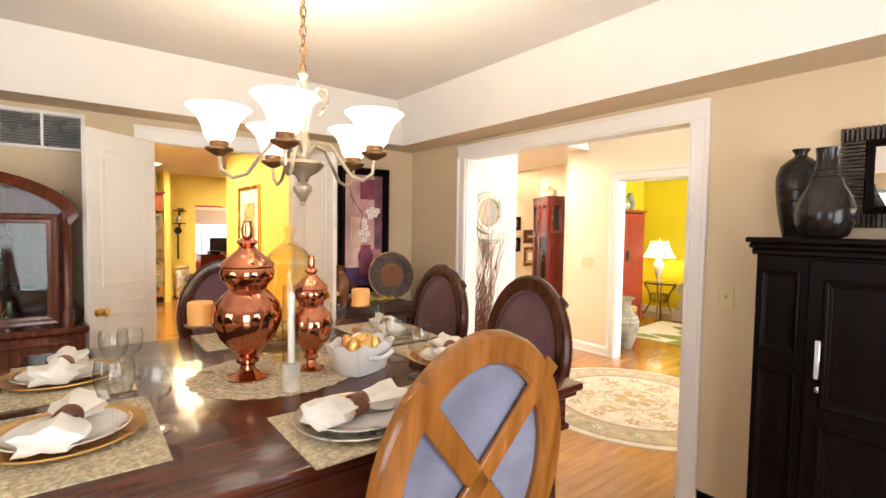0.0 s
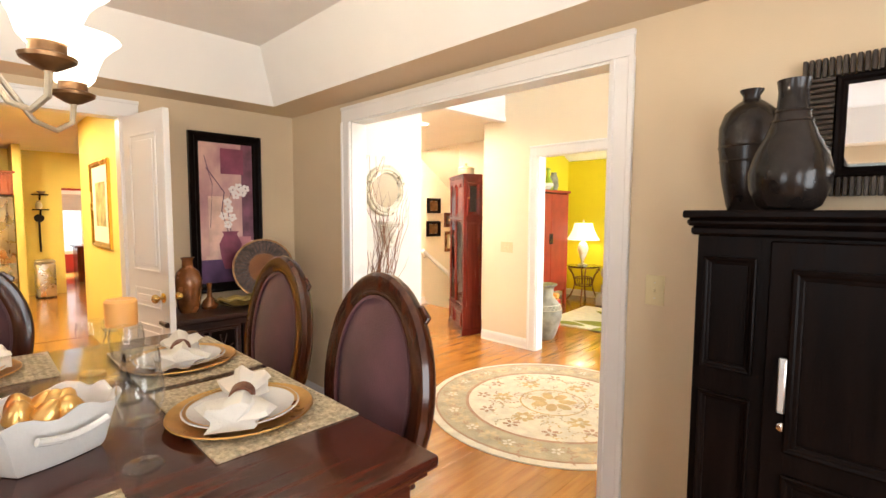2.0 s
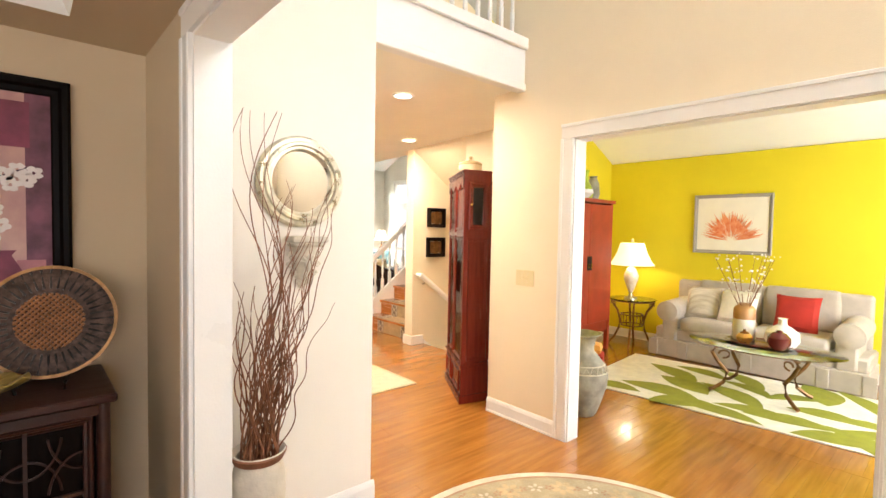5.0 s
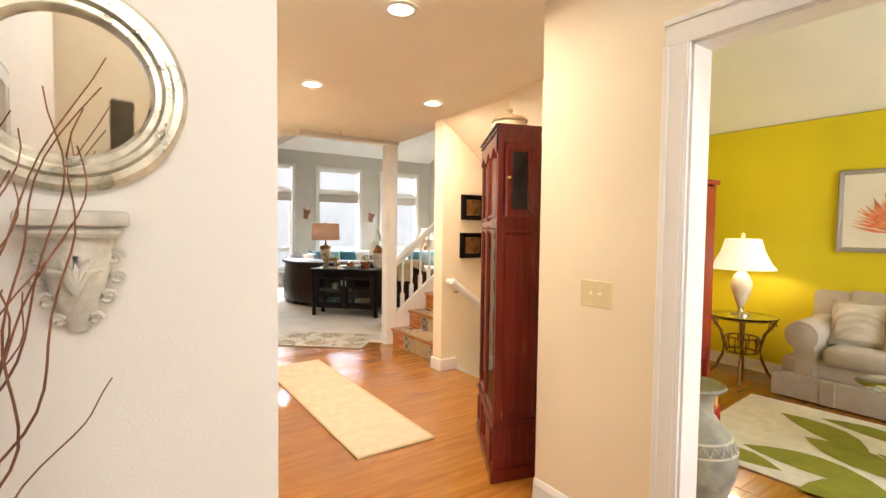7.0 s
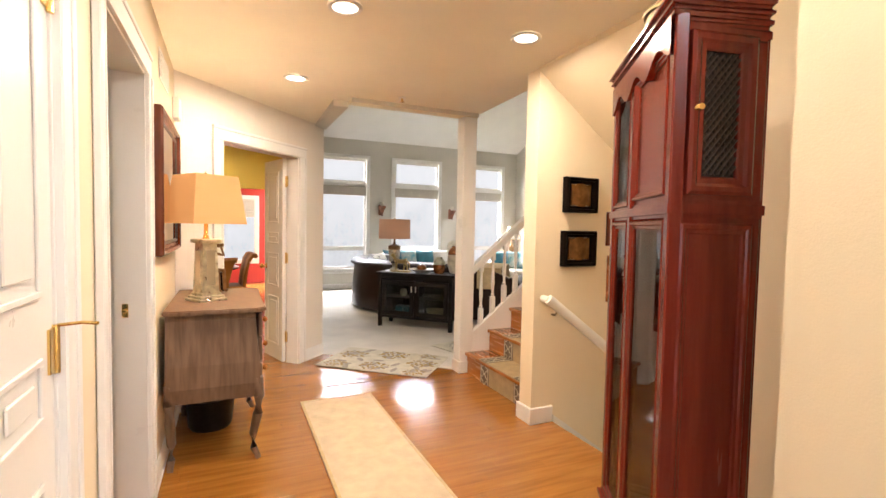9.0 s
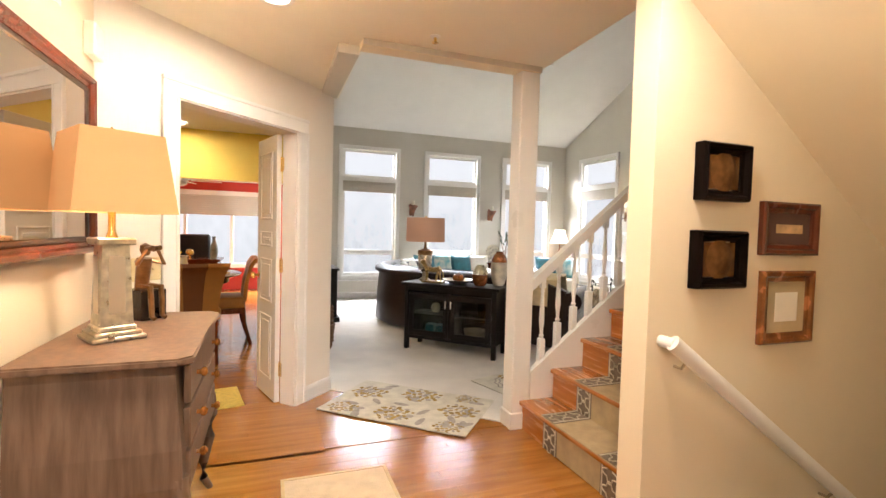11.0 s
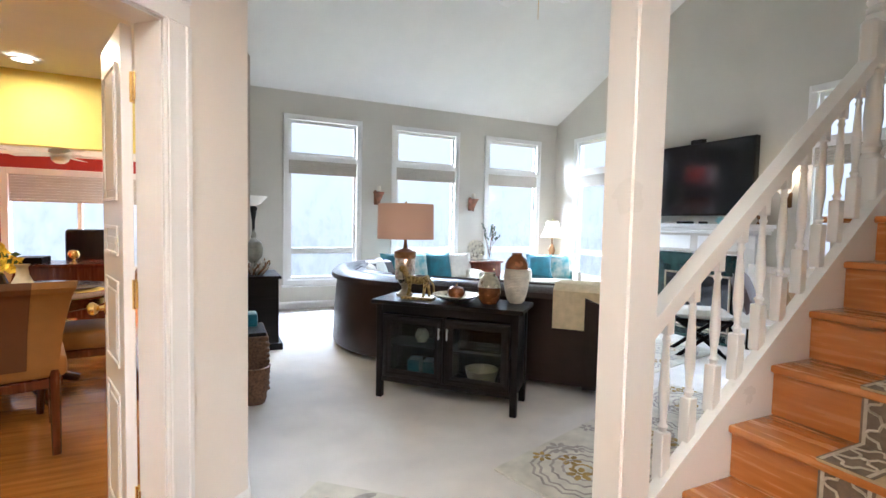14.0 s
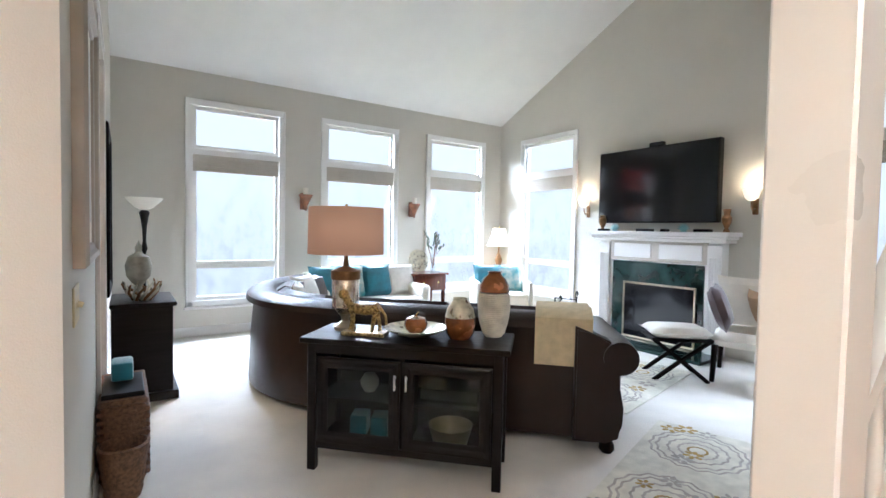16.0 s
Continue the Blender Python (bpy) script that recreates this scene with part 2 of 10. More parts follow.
def part(name, bm, material, parent, label="", smooth=True, at=None):
    ob = link(name, bm, material, smooth)
    ob.parent = parent
    if at is not None:
        ob.matrix_basis = at
    return tagged(ob, label)


def thing(name, m, label, category, group="", kind=""):
    ob = new(name)
    ob.matrix_world = m
    return tagged(ob, label, category, group, kind)


def box(x0, x1, y0, y1, z0, z1, bevel=0.0, bm=None, seg=1):
    bm = bm or bmesh.new()
    r = bmesh.ops.create_cube(bm, size=1.0)
    bmesh.ops.transform(bm, verts=r["verts"], matrix=Matrix.LocRotScale(
        ((x0 + x1) / 2, (y0 + y1) / 2, (z0 + z1) / 2), None, (abs(x1 - x0), abs(y1 - y0), abs(z1 - z0))))
    if bevel:
        es = list({e for v in r["verts"] for e in v.link_edges})
        bmesh.ops.bevel(bm, geom=es, offset=bevel, segments=seg, affect="EDGES", profile=0.5)
    return bm


def lathe(profile, seg=24, bm=None, at=(0, 0, 0), scale=(1, 1)):
    """Spin (radius, height) pairs about z."""
    bm = bm or bmesh.new()
    rings = []
    for r, z in profile:
        if r < 1e-4:
            rings.append([bm.verts.new((at[0], at[1], at[2] + z))])
        else:
            rings.append([bm.verts.new((at[0] + scale[0] * r * math.cos(2 * math.pi * i / seg),
                                        at[1] + scale[1] * r * math.sin(2 * math.pi * i / seg), at[2] + z)) for i in range(seg)])
    for a, b in zip(rings, rings[1:]):
        for i in range(seg):
            j = (i + 1) % seg
            q = [a[i % len(a)], a[j % len(a)], b[j % len(b)], b[i % len(b)]]
            q = [v for k, v in enumerate(q) if v not in q[:k]]
            if len(q) > 2:
                bm.faces.new(q)
    return bm


def tube(pts, r, seg=8, bm=None, closed=False, taper=None, flat=1.0):
    """A round bar along points."""
    bm = bm or bmesh.new()
    pts = [Vector(p) for p in pts]
    rings, n = [], len(pts)
    up = Vector((0, 0, 1))
    for i, p in enumerate(pts):
        a = pts[(i - 1) % n] if closed or i else pts[0]
        b = pts[(i + 1) % n] if closed or i < n - 1 else pts[-1]
        d = (b - a).normalized()
        s = d.cross(up)
        if s.length < 0.05:
            s = d.cross(Vector((1, 0, 0)))
        s.normalize()
        u = s.cross(d)
        rr = r if taper is None else r + (taper - r) * i / max(1, n - 1)
        rings.append([bm.verts.new(p + s * rr * math.cos(2 * math.pi * k / seg) + u * rr * flat * math.sin(2 * math.pi * k / seg)) for k in range(seg)])
    m = n if closed else n - 1
    for i in range(m):
        a, b = rings[i], rings[(i + 1) % n]
        for k in range(seg):
            bm.faces.new((a[k], a[(k + 1) % seg], b[(k + 1) % seg], b[k]))
    if not closed:
        bm.faces.new(rings[0])
        bm.faces.new(rings[-1])
    return bm


def prism(poly, z0, z1, bm=None, bevel=0.0):
    """A flat outline in x, y raised from z0 to z1."""
    bm = bm or bmesh.new()
    lo = [bm.verts.new((x, y, z0)) for x, y in poly]
    hi = [bm.verts.new((x, y, z1)) for x, y in poly]
    fs = [bm.faces.new(lo), bm.faces.new(hi)]
    for i in range(len(poly)):
        j = (i + 1) % len(poly)
        fs.append(bm.faces.new((lo[i], lo[j], hi[j], hi[i])))
    if bevel:
        bmesh.ops.bevel(bm, geom=list({e for f in fs[:2] for e in f.edges}), offset=bevel, segments=2, affect="EDGES")
    return bm


def slab(corners, thick, bm=None):
    """Four corners of a sloping sheet with thickness upwards."""
    bm = bm or bmesh.new()
    lo = [bm.verts.new(c) for c in corners]
    hi = [bm.verts.new((c[0], c[1], c[2] + thick)) for c in corners]
    bm.faces.new(lo), bm.faces.new(hi)
    n = len(corners)
    for i in range(n):
        bm.faces.new((lo[i], lo[(i + 1) % n], hi[(i + 1) % n], hi[i]))
    return bm


def moved(bm, m):
    bmesh.ops.transform(bm, verts=bm.verts, matrix=m)
    return bm


def arc(cx, cz, rx, rz, a0, a1, n, y=0.0):
    return [(cx + rx * math.cos(radians(a0 + (a1 - a0) * i / n)), y, cz + rz * math.sin(radians(a0 + (a1 - a0) * i / n))) for i in range(n + 1)]


def struct(name, bm, material, label, category, smooth=False):
    return tagged(link(name, bm, material, smooth), label, category, "", "structure")


def wall(name, p0, p1, thick, z0, z1, face_a, face_b, label, openings=()):
    """Wall from p0 to p1; its face lies on that line and its body to the left of it. face_a paints the line's side, face_b the back.
    openings: (from, to, bottom, top) along the wall."""
    d = Vector((p1[0] - p0[0], p1[1] - p0[1]))
    length = d.length
    cuts = sorted(openings)
    bm = bmesh.new()
    s = 0.0
    for a, b, lo, hi in cuts:
        if a > s:
            box(s, a, 0, thick, z0, z1, bm=bm)
        if lo > z0:
            box(a, b, 0, thick, z0, lo, bm=bm)
        if hi < z1:
            box(a, b, 0, thick, hi, z1, bm=bm)
        s = b
    if s < length:
        box(s, length, 0, thick, z0, z1, bm=bm)
    for f in bm.faces:
        f.material_index = 1 if abs(f.calc_center_median().y - thick) < 1e-4 else 0
    moved(bm, Matrix.Translation((p0[0], p0[1], 0)) @ Matrix.Rotation(math.atan2(d.y, d.x), 4, "Z"))
    return struct(name, bm, [face_a, face_b], label, "wall")


BASES = []


def baseboard(p0, p1, z=0.0, h=0.11):
    """White board whose back lies on the line from p0 to p1, body to its right."""
    d = Vector((p1[0] - p0[0], p1[1] - p0[1]))
    prof = [(0, 0), (0.018, 0), (0.018, 0.012), (0.013, 0.016), (0.013, h - 0.028), (0.009, h - 0.012), (0.004, h), (0, h)]
    bm = bmesh.new()
    a = [bm.verts.new((0, -q, z + r)) for q, r in prof]
    b = [bm.verts.new((d.length, -q, z + r)) for q, r in prof]
    bm.faces.new(a), bm.faces.new(b)
    for i in range(len(prof)):
        j = (i + 1) % len(prof)
        bm.faces.new((a[i], a[j], b[j], b[i]))
    moved(bm, Matrix.Translation((p0[0], p0[1], 0)) @ Matrix.Rotation(math.atan2(d.y, d.x), 4, "Z"))
    return struct("baseboard", bm, M_TRIM, "white painted wooden baseboard along the wall", "baseboard")


def casing(m, w, h, width=0.09, proud=0.022, depth=0.13, name="door_casing", label="white painted moulded door casing"):
    """Trim round an opening w wide and h high: jamb lining and moulded boards on both faces. Local x runs along the wall, y into it, origin at the middle of the sill."""
    root = thing(name, m, label, "door casing", "", "structure")
    for side in (-1, 1):
        x = side * w / 2
        part("jamb", box(x, x - side * 0.018, -0.001, depth + 0.001, 0, h), M_TRIM, root, smooth=False)
    part("head_lining", box(-w / 2, w / 2, -0.001, depth + 0.001, h - 0.018, h), M_TRIM, root, smooth=False)
    for y0, sg in ((0, -1), (depth, 1)):
        for side in (-1, 1):
            x = side * w / 2
            bm = box(x - side * 0.008, x + side * (width - 0.004), y0, y0 + sg * proud * 0.7, 0, h - 0.010)
            box(x + side * (width - 0.022), x + side * width, y0, y0 + sg * proud, 0, h - 0.009, 0.003, bm)
            box(x - side * 0.002, x + side * 0.014, y0, y0 + sg * proud * 0.85, 0, h - 0.009, 0.003, bm)
            part("casing_board", bm, M_TRIM, root, smooth=False)
        bm = box(-w / 2 - width + 0.004, w / 2 + width - 0.004, y0, y0 + sg * proud * 0.7, h - 0.008, h + width - 0.004)
        box(-w / 2 - width, w / 2 + width, y0, y0 + sg * proud, h + width - 0.022, h + width, 0.003, bm)
        part("head_board", bm, M_TRIM, root, smooth=False)
    return root


# ---- structure ----
struct("floor", box(-3.2, 5.80, -2.2, 7.1, -0.30, -0.004), M_OAK, "honey oak strip flooring with a glossy finish", "floor")
tagged(link("ground", box(-60, 70, -60, 80, -0.9, -0.6), mat("winter_lawn", (0.14, 0.13, 0.06), 0.95, var=0.3, scale=1.5)), "brown winter lawn around the house", "ground", "", "structure")
struct("kitchen_floor", box(-3.2, 4.5, 7.1, 14.7, -0.30, -0.004), M_OAK, "honey oak kitchen floor with a glossy finish", "floor")
CARP = [(4.62, 8.12), (5.70, 7.12), (10.1, 7.12), (10.1, 12.98), (4.62, 12.98)]
struct("carpet_floor", prism(CARP, -0.10, 0.006), M_CARPET, "ivory wall-to-wall carpet", "carpet")
struct("sitting_floor", box(5.80, 8.6, -2.2, 4.86, -0.30, -0.004), M_OAK, "honey oak sitting room floor", "floor")
struct("corner_floor", prism([(4.5, 7.1), (5.8, 7.1), (5.8, 7.118), (5.70, 7.118), (4.62, 8.118), (4.5, 8.118)], -0.099, 0.0), M_OAK, "honey oak floor at the carpet edge", "floor")
struct("stair_foot_floor", box(5.802, 6.3, 5.992, 7.118, -0.099, -0.001), M_OAK, "honey oak floor at the foot of the stairs", "floor")
struct("under_floor", box(4.5, 10.3, 5.99, 13.1, -0.32, -0.10), M_OAK, "oak floor under the carpet", "floor")

Z2 = 5.2
# dining room
wall("wall_dining_east", (2.54, -1.3), (2.54, 4.02), -0.11, 0, Z2, M_TAN, M_PALE, "tan painted dining room wall with a wide cased opening", [(2.56, 4.40, 0, 2.06)])
wall("wall_dining_north", (-2.4, 3.90), (2.54, 3.90), 0.12, 0, 2.62, M_TAN, M_YELLOW, "tan painted dining room wall with a double doorway", [(2.77, 3.80, 0, 2.04)])
wall("wall_dining_south", (2.54, -1.3), (-2.4, -1.3), 0.12, 0, 2.62, M_TAN, M_TAN, "tan painted dining room wall with two assumed window openings", [(0.7, 1.9, 0.5, 2.0), (2.6, 3.8, 0.5, 2.0)])
wall("wall_dining_west", (-2.4, -1.42), (-2.4, 3.9), 0.12, 0, 2.62, M_TAN, M_TAN, "tan painted dining room wall", [(1.6, 3.0, 0.5, 2.0)])
# tray ceiling: flat border, sloping sides, flat middle
bm = bmesh.new()
xa, xb, ya, yb = -2.4, 2.54, -1.3, 3.9
for q in ((xa, xb, yb - 0.29, yb), (xa, xb, ya, ya + 0.29), (xa, xa + 0.29, ya + 0.29, yb - 0.29), (xb - 0.29, xb, ya + 0.29, yb - 0.29)):
    box(*q, 2.18, 2.26, bm=bm)
ceil_dining = struct("ceiling_dining", bm, M_TAN, "tan dining room ceiling border below a white tray", "ceiling")
bm = bmesh.new()
i0 = [(xa + 0.29, ya + 0.29), (xb - 0.29, ya + 0.29), (xb - 0.29, yb - 0.29), (xa + 0.29, yb - 0.29)]
i1 = [(xa + 0.46, ya + 0.46), (xb - 0.46, ya + 0.46), (xb - 0.46, yb - 0.46), (xa + 0.46, yb - 0.46)]
lo = [bm.verts.new((x, y, 2.179)) for x, y in i0]
hi = [bm.verts.new((x, y, 2.51)) for x, y in i1]
for i in range(4):
    bm.faces.new((lo[i], lo[(i + 1) % 4], hi[(i + 1) % 4], hi[i]))
bm.faces.new(hi)
box(xa, xb, ya, yb, 2.62, 2.70, bm=bm)
struct("ceiling_tray", bm, M_CEIL, "white tray ceiling with sloping sides", "ceiling")

# foyer
wall("wall_mirror", (2.65, 3.37), (3.44, 3.37), 0.13, 0, Z2, M_PALE, M_CREAM, "pale foyer wall with a round mirror")
wall("wall_foyer_south", (4.83, -1.3), (2.65, -1.3), 0.12, 0, Z2, M_CREAM, M_CREAM, "cream foyer wall with the front door and a high window", [(0.55, 1.55, 0, 2.05), (0.35, 1.75, 2.6, 4.4)])
wall("wall_foyer_east", (4.83, -1.42), (4.83, 3.84), -0.12, 0, Z2, M_CREAM, M_LIME, "cream foyer wall with a cased opening to the sitting room", [(2.99, 4.545, 0, 2.04)])
struct("ceiling_foyer", box(2.4, 5.0, -1.5, 7.2, Z2, Z2 + 0.1), M_CEIL, "white two-storey foyer ceiling", "ceiling")
# hall
wall("wall_hall_west", (3.438, 3.502), (3.438, 6.93), 0.12, 0, 2.46, M_CREAM, M_YELLOW, "cream hall wall with a closet door and a powder room door", [(0.33, 1.00, 0, 1.98), (1.40, 2.20, 0, 1.98)])
dg0, dg1 = (3.44, 6.91), (4.64, 8.11)
wall("wall_diagonal", dg0, dg1, 0.12, 0, 2.40, M_PALE, M_YELLOW, "pale angled wall with double doors to the kitchen", [(0.40, 1.315, 0, 1.95)])
wall("wall_clock_return", (4.95, 3.84), (5.73, 3.84), -0.10, 0, 2.46, M_CREAM, M_LIME, "cream wall behind the clock")
wall("wall_clock_back", (5.62, 3.84), (5.62, 4.95), -0.11, -2.4, 2.46, M_CREAM, M_LIME, "cream wall beside the basement stairs")
wall("wall_basement_south", (5.732, 4.95), (8.6, 4.95), -0.10, -2.4, 2.5, M_CREAM, M_CREAM, "cream wall along the basement stairs")
wall("wall_stair", (8.2, 5.85), (5.63, 5.85), -0.14, -2.4, 2.42, M_CREAM, M_CREAM, "cream wall between the stairs with small frames")
wall("wall_basement_end", (8.2, 4.9), (8.2, 5.99), -0.1, -2.4, 2.4, M_CREAM, M_CREAM, "cream wall at the foot of the basement stairs")
# sloping soffit over the basement stairs
struct("ceiling_basement", slab([(5.62, 4.95, 2.36), (8.3, 4.95, 0.42), (8.3, 5.85, 0.42), (5.62, 5.85, 2.36)], 0.08), M_CREAM, "cream sloping soffit over the basement stairs", "ceiling")
# hall ceiling, open to the foyer in the south and to the great room in the north
HC = [(3.3, 3.56), (5.82, 3.56), (5.82, 5.95), (5.66, 5.97), (5.66, 5.99), (5.82, 6.0), (5.82, 7.12), (4.68, 7.12), (4.68, 8.16), (4.60, 8.16), (3.36, 6.92), (3.3, 6.92)]
bm = slab([(x, y, 2.45 - (y - 3.56) * 0.0335) for x, y in HC], 0.09)
struct("ceiling_hall", bm, M_CEILW, "white hall ceiling with recessed lamps", "ceiling")
struct("loft_floor", box(2.6, 5.8, 3.62, 7.0, 2.56, 2.70), M_CARPET, "upper landing floor", "floor")
bm = box(3.30, 4.83, 3.55, 3.61, 2.42, 2.78)
box(3.30, 4.83, 3.52, 3.55, 2.71, 2.79, 0.006, bm)
box(3.30, 4.83, 3.535, 3.55, 2.42, 2.47, 0.004, bm)
struct("balcony_fascia", bm, M_TRIM, "white moulded fascia below the upper landing", "fascia")
wall("wall_loft", (2.6, 6.9), (5.9, 6.9), 0.12, 2.5, Z2, M_CREAM, M_GREY, "cream wall of the upper landing")

# great room
X0, X1, Y1 = 4.63, 10.08, 12.97
WZ0, WZ1, WZ2, WZ3 = 0.32, 2.13, 2.20, 2.77
WINX = [(5.33, 6.46), (6.93, 8.10), (8.58, 9.73)]
wall("wall_great_north", (X1 + 0.15, Y1), (X0 - 0.1, Y1), -0.15, -0.1, 3.3, M_GREY, M_GREY, "greige great room wall with three tall windows",
     [(X1 + 0.15 - b + 0.05, X1 + 0.15 - a - 0.05, WZ0 + 0.06, WZ3 - 0.06) for a, b in WINX])
WIND = [(7.72, 8.86), (11.30, 12.46)]
wall("wall_great_east", (X1, 6.1), (X1, Y1), -0.15, -0.1, 6.6, M_GREY, M_GREY, "greige great room wall with the fireplace",
     [(a - 6.1 + 0.05, b - 6.1 - 0.05, WZ0 + 0.06, WZ3 - 0.06) for a, b in WIND])
wall("wall_great_west", (X0, 8.10), (X0, Y1), 0.12, -0.1, 6.6, M_GREY, M_YELLOW, "greige great room wall with an opening to the kitchen", [(1.70, 2.45, 0, 2.35)])
wall("wall_great_header", (4.66, 7.12), (5.80, 7.12), -0.12, 2.30, 6.6, M_CREAM, M_GREY, "greige wall above the hall")
wall("wall_great_header_west", (4.66, 7.12), (4.66, 8.12), 0.12, 2.28, 6.6, M_GREY, M_GREY, "greige wall above the angled corner")
wall("wall_stair_upper", (10.1, 5.852), (5.632, 5.852), -0.136, 2.40, 6.6, M_CREAM, M_GREY, "greige wall above the stairs")
wall("wall_landing", (8.202, 5.85), (10.1, 5.85), 0.14, -0.1, 2.42, M_GREY, M_GREY, "greige wall beside the stairs landing")
bm = slab([(X0 - 0.2, Y1 + 0.1, 3.04), (X1 + 0.2, Y1 + 0.1, 3.04), (X1 + 0.2, 8.6, 5.10), (X0 - 0.2, 8.6, 5.10)], 0.1)
slab([(X0 - 0.2, 8.6, 5.10), (X1 + 0.2, 8.6, 5.10), (X1 + 0.2, 5.9, 6.3), (X0 - 0.2, 5.9, 6.3)], 0.1, bm)
struct("ceiling_great", bm, M_CEIL, "white vaulted great room ceiling", "ceiling")

# kitchen side
wall("wall_kitchen_corridor", (1.66, 4.02), (1.66, 7.34), -0.1, 0, 2.46, M_YELLOW, M_YELLOW, "yellow corridor wall with a framed picture")
wall("wall_fridge_end", (1.23, 10.12), (1.33, 10.12), 0.878, 0, 2.46, M_YELLOW, M_YELLOW, "yellow stub wall beside the refrigerator")
wall("wall_kitchen_west", (-3.2, 4.0), (-3.2, 14.6), 0.1, 0, 2.6, M_YELLOW, M_YELLOW, "yellow kitchen wall")
struct("ceiling_kitchen", box(-3.3, 4.62, 4.02, 11.0, 2.46, 2.54), M_CEIL, "white kitchen ceiling with recessed lamps", "ceiling")
wall("wall_dinette_north", (-3.2, 11.0), (4.51, 11.0), 0.12, 0, 2.5, M_YELLOW, M_RED, "yellow header over a wide opening to the sunroom", [(5.10, 7.55, 0, 1.85)])
wall("wall_sunroom_north", (-3.2, 14.5), (4.51, 14.5), 0.12, 0, 3.0, M_RED, M_RED, "red sunroom wall with wide windows", [(1.2, 3.5, 0.5, 1.86), (4.0, 4.75, 0.3, 1.86), (5.05, 7.5, 0.5, 1.86)])
struct("ceiling_sunroom", box(-3.3, 4.6, 11.12, 14.7, 2.11, 2.21), M_CEIL, "white sunroom ceiling", "ceiling")
# powder room
wall("wall_powder_south", (1.66, 4.55), (3.34, 4.55), -0.1, 0, 2.46, M_BLUE, M_CREAM, "blue powder room wall")
wall("wall_powder_north", (3.34, 6.3), (1.76, 6.3), -0.1, 0, 2.46, M_BLUE, M_YELLOW, "blue powder room wall with a white chair rail")
wall("wall_powder_west", (1.86, 6.3), (1.86, 4.55), 0.1, 0, 2.46, M_BLUE, M_YELLOW, "blue powder room wall with a sconce")
# sitting room
wall("wall_sitting_east", (8.25, 0.4), (8.25, 4.76), -0.12, 0, 2.36, M_LIME, M_LIME, "lime yellow sitting room wall")
wall("wall_sitting_north", (5.73, 4.75), (8.37, 4.75), 0.09, 0, 4.2, M_LIME, M_LIME, "lime yellow sitting room wall")
wall("wall_sitting_south", (8.37, 0.4), (4.95, 0.4), 0.12, 0, 4.2, M_LIME, M_LIME, "lime yellow sitting room wall with an assumed window opening", [(0.7, 2.6, 0.5, 2.2)])
struct("ceiling_sitting", slab([(8.38, 0.3, 2.31), (8.38, 4.845, 2.31), (4.9, 4.845, 4.0), (4.9, 0.3, 4.0)], 0.1), M_CEIL, "white sloping sitting room ceiling", "ceiling")

# casings
casing(pose(2.54, 2.18, 0, 0, 0, -90) @ Matrix.Translation((0, 0, 0)), 1.84, 2.06, depth=0.11, label="wide white moulded casing of the dining room opening")
casing(pose(4.83, 2.3475, 0, 0, 0, -90), 1.555, 2.04, depth=0.12, label="white moulded casing of the sitting room opening")
casing(pose(0.885, 3.90, 0), 1.03, 2.04, depth=0.12, label="white moulded casing of the dining room double doors")
casing(pose(3.44, 4.167, 0, 0, 0, 90), 0.67, 1.98, depth=0.12, label="white moulded casing of the closet door")
casing(pose(3.44, 5.302, 0, 0, 0, 90), 0.80, 1.98, depth=0.12, label="white moulded casing of the powder room door")
cm = Matrix.Translation((dg0[0], dg0[1], 0)) @ Matrix.Rotation(math.atan2(dg1[1] - dg0[1], dg1[0] - dg0[0]), 4, "Z")
casing(cm @ Matrix.Translation((0.8575, 0, 0)), 0.915, 1.95, depth=0.12, label="white moulded casing of the kitchen double doors")
casing(pose(X0, 10.175, 0, 0, 0, 90), 0.75, 2.35, depth=0.12, label="white casing of the opening to the kitchen")

for p0, p1 in [((2.54, -1.3), (2.54, 1.17)), ((2.54, 3.19), (2.54, 3.90)), ((-2.4, 3.9), (0.28, 3.9)), ((1.49, 3.9), (2.54, 3.9)),
               ((2.65, 3.37), (3.458, 3.37)), ((3.44, 3.37), (3.44, 3.74)), ((4.83, 3.84), (4.83, 3.22)), ((5.62, 4.95), (5.62, 3.84)), ((5.62, 3.84), (4.83, 3.84)), ((3.44, 5.795), (3.44, 6.91)),
               ((3.44, 6.91), (3.655, 7.125)), ((4.435, 7.905), (4.64, 8.11)), ((4.64, 8.11), (4.63, 9.70)),
               ((4.63, 10.65), (4.63, Y1)), ((4.63, Y1), (10.08, Y1)), ((10.08, Y1), (10.08, 11.0)), ((10.08, 8.95), (10.08, 7.2)),
               ((8.25, 4.75), (8.25, 0.4)), ((5.73, 4.75), (8.25, 4.75)), ((1.86, 6.3), (3.34, 6.3)), ((1.86, 4.55), (1.86, 6.3))]:
    d = (Vector(p1) - Vector(p0)).normalized() * 0.0
    baseboard(p0, p1)
bm = box(5.612, 5.80, 5.832, 6.005, 0, 0.11, 0.004)
struct("baseboard_stair_wall", bm, M_TRIM, "white baseboard round the stair wall end", "baseboard")

# square post between the hall and the great room
bm = box(5.667, 5.80, 7.02, 7.145, 0, 2.36, 0.006)
box(5.657, 5.81, 7.01, 7.155, 0, 0.11, 0.006, bm)
struct("post", bm, M_TRIM, "white painted square post between hall and great room", "post")


